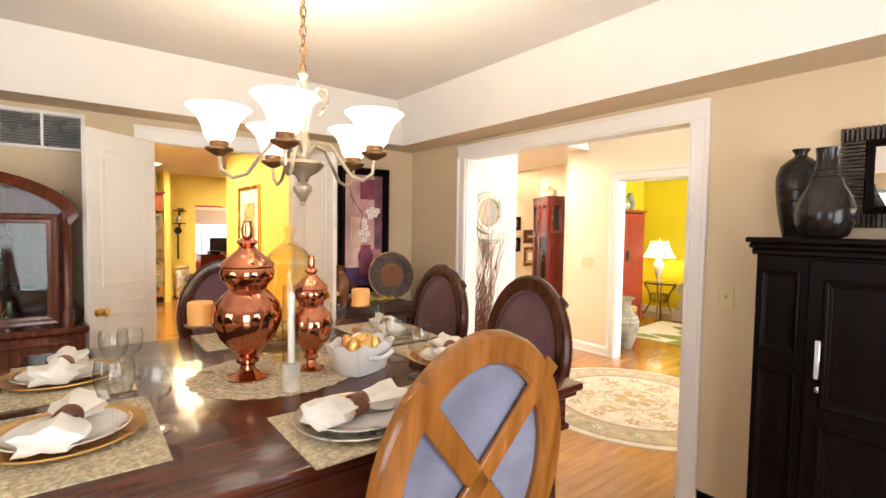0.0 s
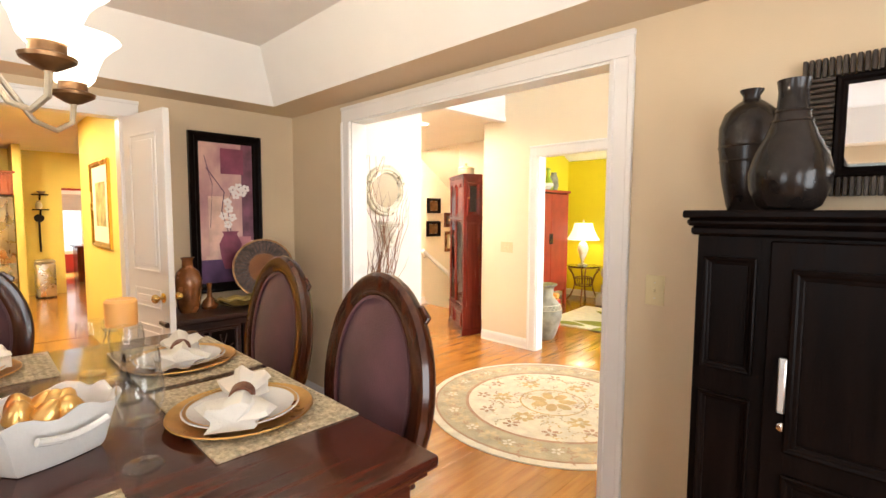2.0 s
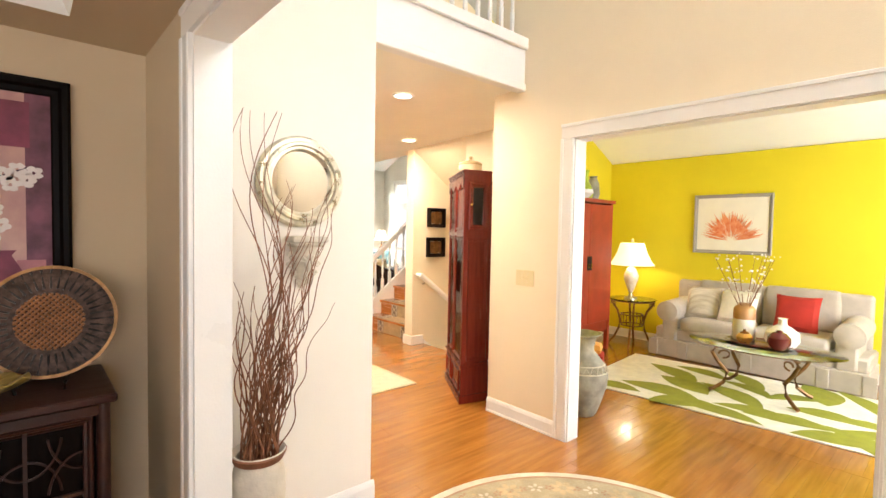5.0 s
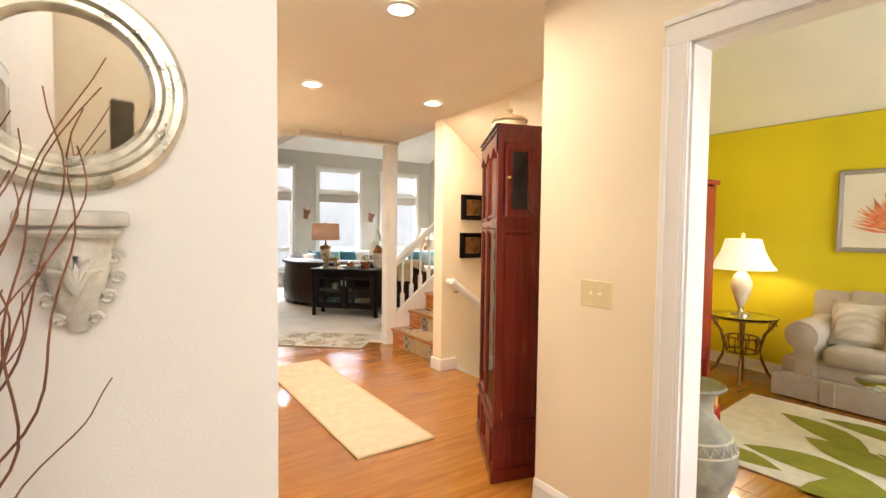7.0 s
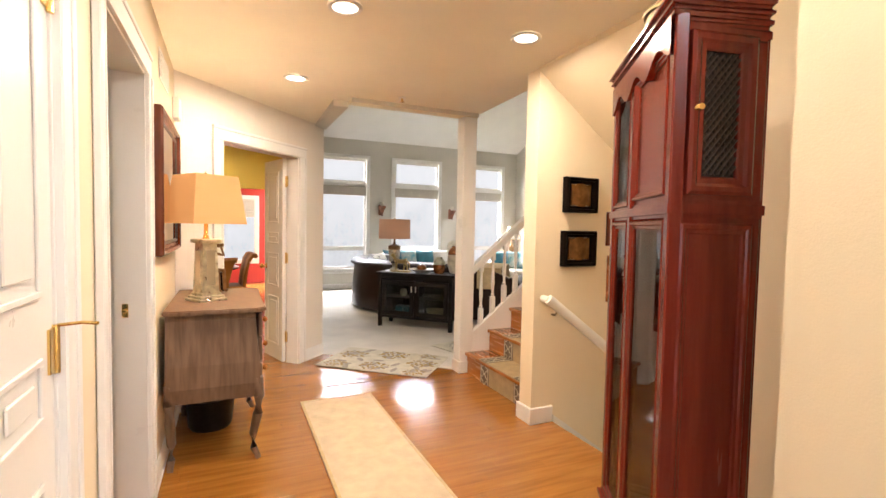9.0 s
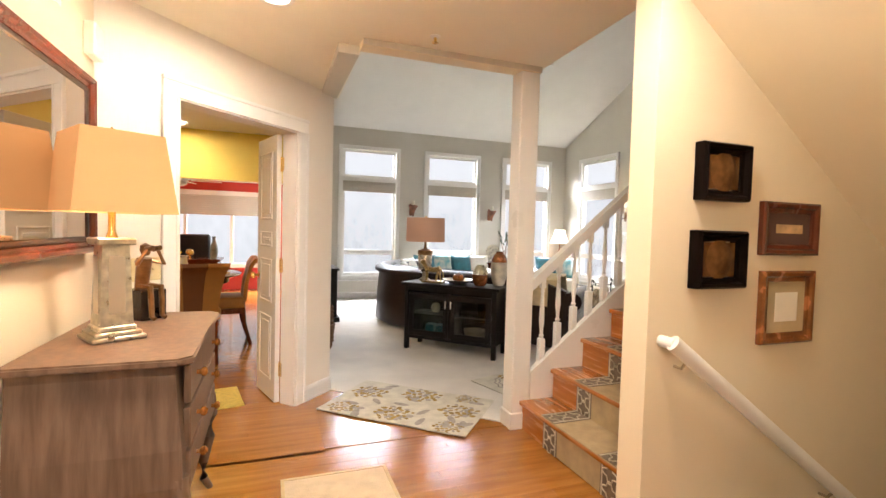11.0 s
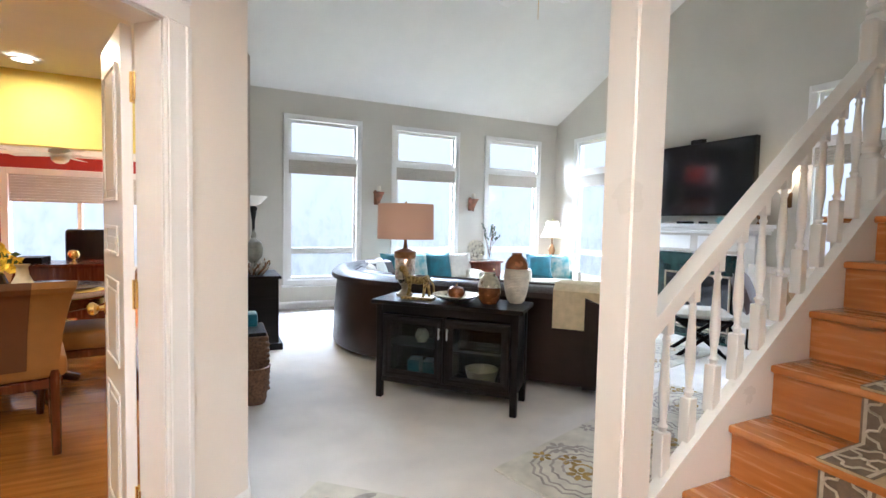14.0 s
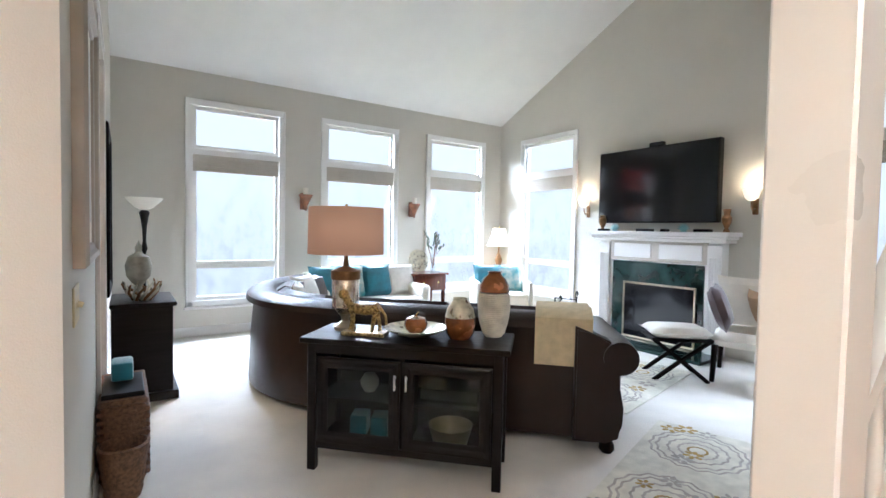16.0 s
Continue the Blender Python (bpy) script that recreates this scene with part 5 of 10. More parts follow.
part("fruit", lathe([(0, 0), (0.03, 0.004), (0.042, 0.03), (0.036, 0.06), (0.018, 0.09), (0.012, 0.105), (0, 0.108)], 18), M_BLACKV, g)

# buffet with lattice doors below the picture
BX0, BX1, BY0, BY1, BZ = 1.48, 2.34, 3.40, 3.86, 0.80
M_BUFF = wood("dark_mahogany_buffet_wood", (0.014, 0.004, 0.003), (0.032, 0.009, 0.005), 0.34, 0.05, 0)
root = thing("buffet", pose(0, 0, 0), "dark mahogany rattan buffet with lattice doors", "cabinet")
part("top", box(BX0 - 0.02, BX1 + 0.02, BY0 - 0.02, BY1, BZ - 0.03, BZ, 0.006), M_BUFF, root, smooth=False)
part("body", box(BX0, BX1, BY0 + 0.04, BY1, 0.16, BZ - 0.03, 0.003), M_ESP, root, smooth=False)
for x in (BX0 + 0.02, BX1 - 0.02):
    for y in (BY0 + 0.02, BY1 - 0.02):
        part("leg", tube([(x, y, BZ - 0.03), (x, y, 0.2), (x, y, 0)], 0.022, 10), M_BUFF, root)
part("rail", box(BX0 + 0.03, BX1 - 0.03, BY0 + 0.005, BY0 + 0.04, BZ - 0.075, BZ - 0.035, 0.004), M_BUFF, root, smooth=False)
part("rail", box(BX0 + 0.03, BX1 - 0.03, BY0 + 0.005, BY0 + 0.04, 0.14, 0.18, 0.004), M_BUFF, root, smooth=False)
for i in range(2):
    xc, wd = BX0 + 0.235 + 0.39 * i, 0.37
    dr = part("door", moved(rect_frame(wd, 0.54, 0.03, 0.03), Matrix.Translation((xc, BY0 + 0.035, 0.455))), M_BUFF, root, smooth=False)
    for k in range(2):
        for j in range(2):
            cx, cz, hw, hh = xc - 0.0775 + 0.155 * k, 0.335 + 0.24 * j, 0.0765, 0.118
            for sx in (-1, 1):
                for sz in (-1, 1):
                    arc_pts = [(cx + sx * (hw - 1.25 * hw * math.sin(radians(9 * q))), BY0 + 0.017 + 0.003 * sx * sz, cz + sz * (hh - 1.25 * hh * math.cos(radians(9 * q)))) for q in range(11)]
                    arc_pts = [p for p in arc_pts if abs(p[0] - cx) < hw and abs(p[2] - cz) < hh]
                    part("lattice_arc", tube(arc_pts, 0.0045, 5), M_BUFF, dr)
    part("lattice_bar", box(xc - 0.155, xc + 0.155, BY0 + 0.010, BY0 + 0.024, 0.449, 0.461), M_BUFF, dr, smooth=False)
    part("lattice_bar", box(xc - 0.006, xc + 0.006, BY0 + 0.011, BY0 + 0.023, 0.20, 0.71), M_BUFF, dr, smooth=False)


def turned(name, x, y, z, prof, material, label, category, seg=30, group=""):
    g = thing(name, pose(x, y, z), label, category, group)
    part("body", lathe(prof, seg), material, g)
    return g


M_GLAZE = mat("amber_brown_glaze", (0.26, 0.09, 0.025), 0.25, 0.4, var=0.5, scale=12, coat=0.5)
turned("bottle_vase", 1.66, 3.62, BZ + 0.001, [(0, 0), (0.05, 0), (0.062, 0.03), (0.080, 0.15), (0.082, 0.21), (0.065, 0.26), (0.034, 0.29), (0.032, 0.33), (0.042, 0.35), (0.035, 0.348), (0, 0.3)], M_GLAZE, "amber glazed bottle vase with a flared lip", "vase")
turned("bud_vase", 1.80, 3.66, BZ + 0.001, [(0, 0), (0.045, 0), (0.055, 0.02), (0.045, 0.05), (0.018, 0.075), (0.012, 0.13), (0.018, 0.17), (0, 0.165)], M_GLAZE, "small amber glazed bud vase", "vase")
g = thing("shell_bowl", pose(1.96, 3.56, BZ + 0.001), "wavy striped gold leaf-shaped bowl", "bowl")
bm = bmesh.new()
rows = []
for r in range(7):
    f = r / 6
    rows.append([bm.verts.new((0.15 * f * math.cos(a) * 1.1, 0.09 * f * math.sin(a), 0.008 + 0.055 * f * f + 0.008 * f * math.sin(9 * a))) for a in [2 * math.pi * i / 40 for i in range(40)]])
for p, q in zip(rows, rows[1:]):
    for i in range(40):
        bm.faces.new((p[i], p[(i + 1) % 40], q[(i + 1) % 40], q[i]))
part("bowl", bm, mat("striped_gold_lacquer", (0.10, 0.06, 0.02), 0.3, 0.5, 0, 6, 0.03, 50, (1, 12, 1), col2=(0.55, 0.40, 0.12)), g)
g.children[0].modifiers.new("thickness", "SOLIDIFY").thickness = 0.006
g = thing("display_plate", pose(2.185, 3.68, BZ + 0.235, -12, 0, -12), "round woven copper display plate with a dark fluted rim", "plate")
part("rim", oval_ring(0.158, 0.158, 0, [(0.055, 0.0), (0.055, -0.008), (0.02, -0.018), (-0.05, -0.010), (-0.05, 0.004), (0.0, 0.004)], 56), mat("fluted_dark_bronze", (0.05, 0.028, 0.02), 0.4, 0.5, var=0.6, scale=40, bump=0.3, bscale=70), g)
for i in range(40):
    a = 2 * math.pi * i / 40
    part("flute", tube([(0.125 * math.cos(a), -0.014, 0.125 * math.sin(a)), (0.20 * math.cos(a), -0.014, 0.20 * math.sin(a))], 0.004, 5), M_IRON, g)
part("centre", oval_pad(0.112, 0.112, 0, -0.004, 0.004, 32, 3), M_IRON, g)
part("rim_edge", oval_ring(0.208, 0.208, 0, [(0.006, -0.012), (0.006, 0.0), (-0.006, 0.0), (-0.006, -0.012)], 56), M_BRONZE, g)
bm = bmesh.new()
for i in range(15):
    q = -0.1 + 0.2 * i / 14
    h = math.sqrt(max(0, 0.0115 - q * q))
    for s in (1, -1):
        tube([(q + s * 0.0, -0.012, -h), (q, -0.012, h)] if s > 0 else [(-h, -0.010, q), (h, -0.010, q)], 0.0045, 5, bm)
moved(bm, Matrix.Rotation(radians(45), 4, "Y"))
tagged(part("woven_centre", bm, mat("woven_copper", (0.20, 0.080, 0.028), 0.35, 0.4, var=0.3, scale=40), g), "woven copper centre", kind="stuff")
g = thing("plate_stand", pose(2.17, 3.66, BZ + 0.001, 0, 0, -12), "small dark iron plate stand on the buffet", "stand")
for s in (-1, 1):
    part("foot", tube([(s * 0.07, -0.10, 0.0), (s * 0.075, -0.115, 0.035), (s * 0.07, -0.085, 0.02), (s * 0.06, 0.02, 0.015), (s * 0.05, 0.08, 0.006), (s * 0.045, 0.07, 0.16)], 0.006, 6), M_IRON, g)

# orchid print
M_ART = mat("mauve_painted_ground", (0.36, 0.17, 0.20), 0.6, 0, 0, 5, 0.04, 90, (1, 1, 0.7), col2=(0.72, 0.46, 0.38))
M_WINE = mat("wine_red_paint", (0.22, 0.05, 0.09), 0.6, var=0.3, scale=9)
M_DKV = mat("dark_violet_paint", (0.07, 0.03, 0.09), 0.6, var=0.3, scale=9)
M_PETAL = mat("white_petal_paint", (0.80, 0.74, 0.72), 0.6, var=0.08, scale=20)
root = framed("orchid_picture", pose(2.015, 3.897, 1.43), 0.50, 1.12, 0.065, 0.045, M_ESP, M_ART, "tall print of white orchids in a wine-red vase, dark frame", 0.0)
part("floor_band", box(-0.185, 0.185, -0.020, -0.0165, -0.495, -0.33), M_DKV, root, smooth=False)
M_PALEA = mat("pale_peach_paint", (0.66, 0.44, 0.36), 0.6, var=0.25, scale=8)
part("dark_field", box(0.105, 0.185, -0.0180, -0.0165, -0.20, 0.495), mat("plum_shadow_paint", (0.16, 0.06, 0.09), 0.6, var=0.45, scale=11), root, smooth=False)
part("pale_field", box(-0.13, 0.03, -0.0178, -0.0165, -0.30, 0.12), M_PALEA, root, smooth=False)
part("painted_block", box(0.075, 0.165, -0.0190, -0.0165, -0.32, -0.17), mat("rose_block_paint", (0.45, 0.18, 0.20), 0.6, var=0.2, scale=9), root, smooth=False)
part("painted_cup", box(-0.155, -0.075, -0.0195, -0.0165, -0.40, -0.30), M_PALEA, root, smooth=False)
part("red_field", box(-0.04, 0.12, -0.0185, -0.0165, 0.28, 0.46), M_WINE, root, smooth=False)
bm = bmesh.new()
pv = [(-0.03, -0.40), (0.06, -0.40), (0.085, -0.30), (0.095, -0.22), (0.06, -0.15), (0.075, -0.13), (-0.045, -0.13), (-0.03, -0.15), (-0.065, -0.22), (-0.055, -0.30)]
bm.faces.new([bm.verts.new((x, -0.0215, z)) for x, z in pv])
part("painted_vase", bm, M_WINE, root, smooth=False)
bm = bmesh.new()
tube([(0.02, -0.0205, -0.13), (0.0, -0.0205, 0.05), (0.03, -0.0205, 0.16), (0.11, -0.0205, 0.20)], 0.003, 4, bm)
tube([(0.0, -0.0205, -0.13), (-0.04, -0.0205, 0.02), (-0.02, -0.0205, 0.15), (-0.14, -0.0205, 0.32)], 0.003, 4, bm)
tube([(-0.12, -0.0205, -0.1), (-0.10, -0.0205, 0.2), (-0.15, -0.0205, 0.40)], 0.002, 4, bm)
part("painted_stem", bm, M_DKV, root)
rnd = random.Random(5)
for i, (x, z) in enumerate(((0.0, -0.08), (0.03, -0.03), (-0.03, -0.02), (0.01, 0.03), (0.06, 0.13), (0.11, 0.15), (0.08, 0.19), (0.13, 0.18), (0.04, 0.17), (0.0, 0.08))):
    bm = bmesh.new()
    for k in range(5):
        a = k * 1.256 + i
        blot(bm, x + 0.018 * math.cos(a), z + 0.018 * math.sin(a), 0.017, 0.014, -0.0225 - 0.0003 * k, 8, i * 9 + k)
    part("painted_flower", bm, M_PETAL, root, smooth=False)

# ---- foyer ----
root = thing("round_mirror", pose(3.045, 3.368, 1.615), "round mirror in a ridged silver-leaf frame", "mirror")
part("glass", oval_ring(0.070, 0.070, 0, [(0.070, -0.010), (0.070, -0.004), (-0.0699, -0.004), (-0.0699, -0.010)], 48), M_MIRROR, root)
for r, w, dpt in ((0.185, 0.018, 0.030), (0.166, 0.014, 0.042), (0.149, 0.014, 0.030)):
    part("frame_ring", oval_ring(r, r, 0, [(w, 0), (w, -dpt * 0.6), (w * 0.4, -dpt), (-w * 0.4, -dpt), (-w, -dpt * 0.6), (-w, 0)], 64), M_SILVER, root)
root = thing("wall_bracket", pose(3.055, 3.368, 1.24), "carved sandstone-coloured wall bracket below the round mirror", "bracket")
bm = box(-0.085, 0.085, -0.10, 0, 0.105, 0.135, 0.010, seg=2)
box(-0.072, 0.072, -0.085, 0, 0.085, 0.106, 0.008, bm)
part("shelf", bm, M_SAND, root)
bm = bmesh.new()
prf = [(0.060, 0.085, 0.070), (0.058, 0.05, 0.062), (0.050, 0.0, 0.050), (0.034, -0.05, 0.035), (0.015, -0.10, 0.018)]
rows = [[bm.verts.new((w * math.cos(a), -dp * math.sin(a) ** 0.8 if 0 < a < math.pi else 0.0, z)) for a in [math.pi * i / 12 for i in range(13)]] for w, z, dp in prf]
for p, q in zip(rows, rows[1:]):
    for i in range(12):
        bm.faces.new((p[i], p[i + 1], q[i + 1], q[i]))
bm.faces.new(rows[-1])
part("corbel", bm, M_SAND, root)
for s in (-1, 1):
    for k, (cx, cz, r) in enumerate(((0.060, 0.045, 0.018), (0.064, 0.005, 0.016), (0.048, -0.035, 0.015), (0.028, -0.075, 0.012))):
        part("scroll", tube([(s * (cx + r * (1 - q / 14) * math.cos(q * 0.8)), -0.022, cz + r * (1 - q / 14) * math.sin(q * 0.8)) for q in range(13)], 0.006, 6, taper=0.003), M_SAND, root)
for k in range(5):
    a = radians(90 + 32 * (k - 2))
    part("shell_rib", tube([(0, -0.062, -0.02), (0.02 * math.cos(a), -0.070, 0.015 + 0.01 * math.sin(a)), (0.045 * math.cos(a), -0.066, 0.005 + 0.045 * math.sin(a))], 0.008, 6, taper=0.005), M_SAND, root)

M_WASHC = mat("whitewashed_clay", (0.60, 0.54, 0.45), 0.8, var=0.18, scale=7, bump=0.12, bscale=60)
root = thing("floor_vase", pose(2.80, 3.20, 0.0), "tall whitewashed clay floor vase holding curly branches", "vase")
part("body", lathe([(0, 0), (0.058, 0), (0.066, 0.03), (0.090, 0.20), (0.105, 0.34), (0.102, 0.43), (0.088, 0.478), (0.092, 0.50), (0.104, 0.522), (0.100, 0.53), (0.080, 0.515), (0.07, 0.44), (0, 0.40)], 36), M_WASHC, root)
part("rim_band", lathe([(0.094, 0.492), (0.099, 0.502), (0.108, 0.520), (0.104, 0.526), (0.096, 0.50)], 36), M_TWIG, root, "rust-brown worn rim")
rnd = random.Random(11)
for i in range(46):
    a = rnd.uniform(0, 6.28)
    tall = rnd.uniform(0.45, 0.80) if i % 6 else rnd.uniform(0.9, 1.25)
    x0, y0 = 0.055 * math.cos(a) * rnd.random(), 0.055 * math.sin(a) * rnd.random()
    out = rnd.uniform(0.02, 0.13) * tall if i % 6 else rnd.uniform(0.08, 0.24)
    a = a if i % 6 else rnd.uniform(-0.9, 0.9)
    ph, fr, am = rnd.uniform(0, 6), rnd.uniform(9, 17), rnd.uniform(0.010, 0.026)
    n = 26
    pts = []
    for k in range(n):
        f = k / (n - 1)
        x = x0 + (out * math.cos(a)) * f ** 1.3 + am * math.sin(fr * f * tall + ph) + 0.02 * math.sin(2.3 * f + ph)
        y = y0 + (out * math.sin(a) - 0.06) * f ** 1.3 + am * math.cos(1.1 * fr * f * tall + ph)
        y = min(y, 0.125)
        pts.append((x, y, 0.42 + tall * f))
    part("branch", tube(pts, rnd.uniform(0.0035, 0.0055), 5, taper=0.0013), M_TWIG, root)
for i in range(7):
    a = rnd.uniform(0, 6.28)
    pts = [(0.02 * math.cos(a) + 0.07 * f * math.sin(a + 3 * f) + 0.05 * math.sin(6 * f), -0.02 - 0.03 * f + 0.03 * math.sin(7 * f + a), 0.9 + 0.95 * f) for f in [k / 24 for k in range(25)]]
    part("branch", tube(pts, 0.0028, 5, taper=0.001), M_TWIG, root)

for i in range(18):
    ph, tall, out = rnd.uniform(0, 6.28), rnd.uniform(0.65, 1.2), rnd.uniform(0.04, 0.30)
    pts = []
    for k in range(34):
        f = k / 33
        pts.append((0.02 + out * f ** 1.15 + 0.030 * math.sin(9 * f * tall + ph) + 0.012 * math.sin(23 * f + ph), min(0.12, -0.02 - 0.05 * f + 0.03 * math.cos(8 * f * tall + ph)), 0.42 + tall * f + 0.012 * math.sin(17 * f + ph)))
    part("branch", tube(pts, rnd.uniform(0.0030, 0.0040), 5, taper=0.0011), M_TWIG, root)


# round patterned rug: layered woven bands with motifs standing just proud
RX, RY, RR = 3.76, 2.24, 0.945
M_RUGI = mat("ivory_wool_pile", (0.66, 0.57, 0.42), 0.95, var=0.14, scale=10, bump=0.25, bscale=300, sheen=0.2)
M_RUGS = mat("khaki_wool_pile", (0.42, 0.33, 0.19), 0.95, var=0.16, scale=10, bump=0.25, bscale=300, sheen=0.2)
M_RUGG = mat("gold_wool_pile", (0.50, 0.33, 0.12), 0.95, var=0.18, scale=10, bump=0.25, bscale=300, sheen=0.2)
M_RUGR = mat("rust_wool_pile", (0.38, 0.20, 0.10), 0.95, var=0.18, scale=10, bump=0.25, bscale=300, sheen=0.2)
M_RUGT = mat("tan_wool_pile", (0.52, 0.38, 0.20), 0.95, var=0.18, scale=10, bump=0.25, bscale=300, sheen=0.2)
root = thing("round_rug", pose(RX, RY, 0.0), "round ivory and khaki wool rug with a floral border", "rug")
part("field", lathe([(0, 0.010), (RR * 0.985, 0.010), (RR, 0.006), (RR, 0.0), (0, 0.0)], 72), M_RUGI, root)
for r0, r1, mt, z in ((0.70, 0.93, M_RUGS, 0.0112), (0.675, 0.70, M_RUGR, 0.0116), (0.93, 0.945, M_RUGR, 0.0116), (0.25, 0.262, M_RUGG, 0.0112)):
    part("band", lathe([(RR * r0, 0.0098), (RR * r0, z), (RR * r1, z), (RR * r1, 0.0098)], 72), mt, root)


LIFT = [0]


def flat_blot(bm, cx, cy, rx, ry, rot, z, n=10, seed=0, wob=0.22):
    LIFT[0] = (LIFT[0] + 1) % 40
    z += 0.00003 * LIFT[0]
    r = random.Random(seed)
    vs = []
    for i in range(n):
        a = 2 * math.pi * i / n
        k = 1 - wob * r.random()
        x, y = rx * k * math.cos(a), ry * k * math.sin(a)
        vs.append(bm.verts.new((cx + x * math.cos(rot) - y * math.sin(rot), cy + x * math.sin(rot) + y * math.cos(rot), z)))
    bm.faces.new(vs)


def flower(bm, cx, cy, r, z, petals, seed):
    for k in range(petals):
        a = 2 * math.pi * k / petals + seed
        flat_blot(bm, cx + 0.6 * r * math.cos(a), cy + 0.6 * r * math.sin(a), 0.42 * r, 0.26 * r, a, z + 0.0002 * (k % 3), 8, seed * 17 + k)


rnd = random.Random(3)
for ring_r, count, size, mt in ((0.0, 1, 0.19, M_RUGG), (0.40, 6, 0.085, M_RUGG), (0.56, 12, 0.06, M_RUGR), (0.815, 16, 0.075, M_RUGT), (0.815, 16, 0.045, M_RUGI), (0.815, 32, 0.028, M_RUGR)):
    for i in range(count):
        a = 2 * math.pi * (i + (0.5 if size in (0.045, 0.028) else 0)) / count
        bm = bmesh.new()
        flower(bm, RR * ring_r * math.cos(a), RR * ring_r * math.sin(a), size, 0.0125, 7 if size > 0.06 else 5, i)
        part("woven_flower", bm, mt, root, smooth=False)
for i in range(150):
    a, r = rnd.uniform(0, 6.28), (rnd.uniform(0.12, 0.66) if i % 3 else rnd.uniform(0.73, 0.90))
    bm = bmesh.new()
    x, y, t = RR * r * math.cos(a), RR * r * math.sin(a), rnd.uniform(0, 6.28)
    for k in range(5):
        flat_blot(bm, x + 0.025 * k * math.cos(t + 0.25 * k), y + 0.025 * k * math.sin(t + 0.25 * k), 0.016, 0.008, t + 0.25 * k + 0.8 * (-1) ** k, 0.0115, 7, i * 7 + k)
    part("woven_vine", bm, (M_RUGT, M_RUGG, M_RUGS, M_RUGR)[i % 4], root, smooth=False)

# balcony rail seen above the foyer
root = thing("balcony_railing", pose(0, 0, 0), "white turned balustrade of the upper landing", "railing")
part("handrail", box(3.36, 4.83, 3.545, 3.605, 3.60, 3.65, 0.010), M_TRIM, root, smooth=False)
bal = [(0.016, 0.0), (0.016, 0.16), (0.010, 0.17), (0.015, 0.19), (0.011, 0.21), (0.017, 0.30), (0.013, 0.50), (0.009, 0.60), (0.014, 0.61), (0.010, 0.63), (0.016, 0.645), (0.016, 0.83)]
bmesh_b = mesh_of(lathe(bal, 10), "baluster")
bmesh_b.materials.append(M_TRIM)
for p in bmesh_b.polygons:
    p.use_smooth = True
for i in range(12):
    ob = new("baluster", bmesh_b)
    ob.parent = root
    ob.location = (3.44 + 0.115 * i, 3.575, 2.79)

# ---- hall ----
# tall clock with splayed glazed sides
root = thing("grandfather_clock", pose(4.92, 4.335, 0, 0, 0, -122.3) @ Matrix.Diagonal((1, 1, 0.98, 1)), "tall red cherry grandfather clock with glass panels and brass weights", "clock")


CB = [(-0.325, 0.0), (0.325, 0.0), (0.240, 0.235), (0.240, 0.25), (-0.240, 0.25), (-0.240, 0.235)]
CA = -0.057


def grown(o):
    return [(x + (o if x > 0 else -o), y - (o if y < 0.2 else 0)) for x, y in CB]


part("plinth", prism(grown(0.018), 0.0, 0.07, bevel=0.006), M_CHERRY, root, smooth=False)
part("base", prism(grown(0.006), 0.07, 0.30, bevel=0.004), M_CHERRY, root, smooth=False)
part("base_moulding", prism(grown(0.016), 0.30, 0.335, bevel=0.010), M_CHERRY, root, smooth=False)
part("waist_rail", prism(grown(0.008), 1.385, 1.43, bevel=0.010), M_CHERRY, root, smooth=False)
part("floor_board", prism(grown(-0.01), 0.335, 0.35), M_CHERRY, root, smooth=False)
part("back_board", box(-0.235, 0.235, 0.232, 0.25, 0.34, 1.86), M_CHERRY, root, smooth=False)
for (x, y) in ((-0.312, 0.0), (0.312, 0.0), (CA, 0.0), (0.225, 0.215), (-0.225, 0.215)):
    part("corner_post", box(x - 0.017, x + 0.017, y - 0.004, y + 0.030, 0.335, 1.88, 0.004), M_CHERRY, root, smooth=False)
for x, z in ((0.13, 0.18), (-0.19, 0.18)):
    part("base_panel", moved(rect_frame(0.30 if x > 0 else 0.20, 0.17, 0.02, 0.012), Matrix.Translation((x, -0.006, z + 0.005))), M_CHERRY, root, smooth=False)
# front: glazed doors below; a wooden panel and an arched light above
for x0, x1 in ((CA + 0.017, 0.295), (-0.295, CA - 0.017)):
    xc, w = (x0 + x1) / 2, x1 - x0
    fr_ = part("door_frame", moved(rect_frame(w, 1.03, 0.026, 0.018), Matrix.Translation((xc, 0.012, 0.865))), M_CHERRY, root, smooth=False)
    part("front_glass", box(xc - w / 2 + 0.02, xc + w / 2 - 0.02, 0.006, 0.009, 0.375, 1.355), M_CABGL, fr_, "bevelled glass", smooth=False)
    if x0 > CA:
        part("upper_front", box(x0, x1, 0.008, 0.018, 1.43, 1.83), M_CHERRY, root, smooth=False)
        part("upper_panel", moved(rect_frame(w - 0.03, 0.37, 0.02, 0.014), Matrix.Translation((xc, 0.010, 1.63))), M_CHERRY, root, smooth=False)
    else:
        up = part("arched_frame", moved(rect_frame(w, 0.40, 0.022, 0.016), Matrix.Translation((xc, 0.010, 1.63))), M_CHERRY, root, smooth=False)
        part("arched_glass", box(xc - w / 2 + 0.02, xc + w / 2 - 0.02, 0.004, 0.007, 1.45, 1.81), M_CABGL, up, smooth=False)
        part("dial", lathe([(0, 0), (0.08, 0), (0.08, 0.004), (0, 0.004)], 30), M_BRASS, root, "brass dial behind the arched glass", at=pose(xc, 0.06, 1.62, 90, 0, 0))
ang = math.degrees(math.atan2(0.235, -0.085))
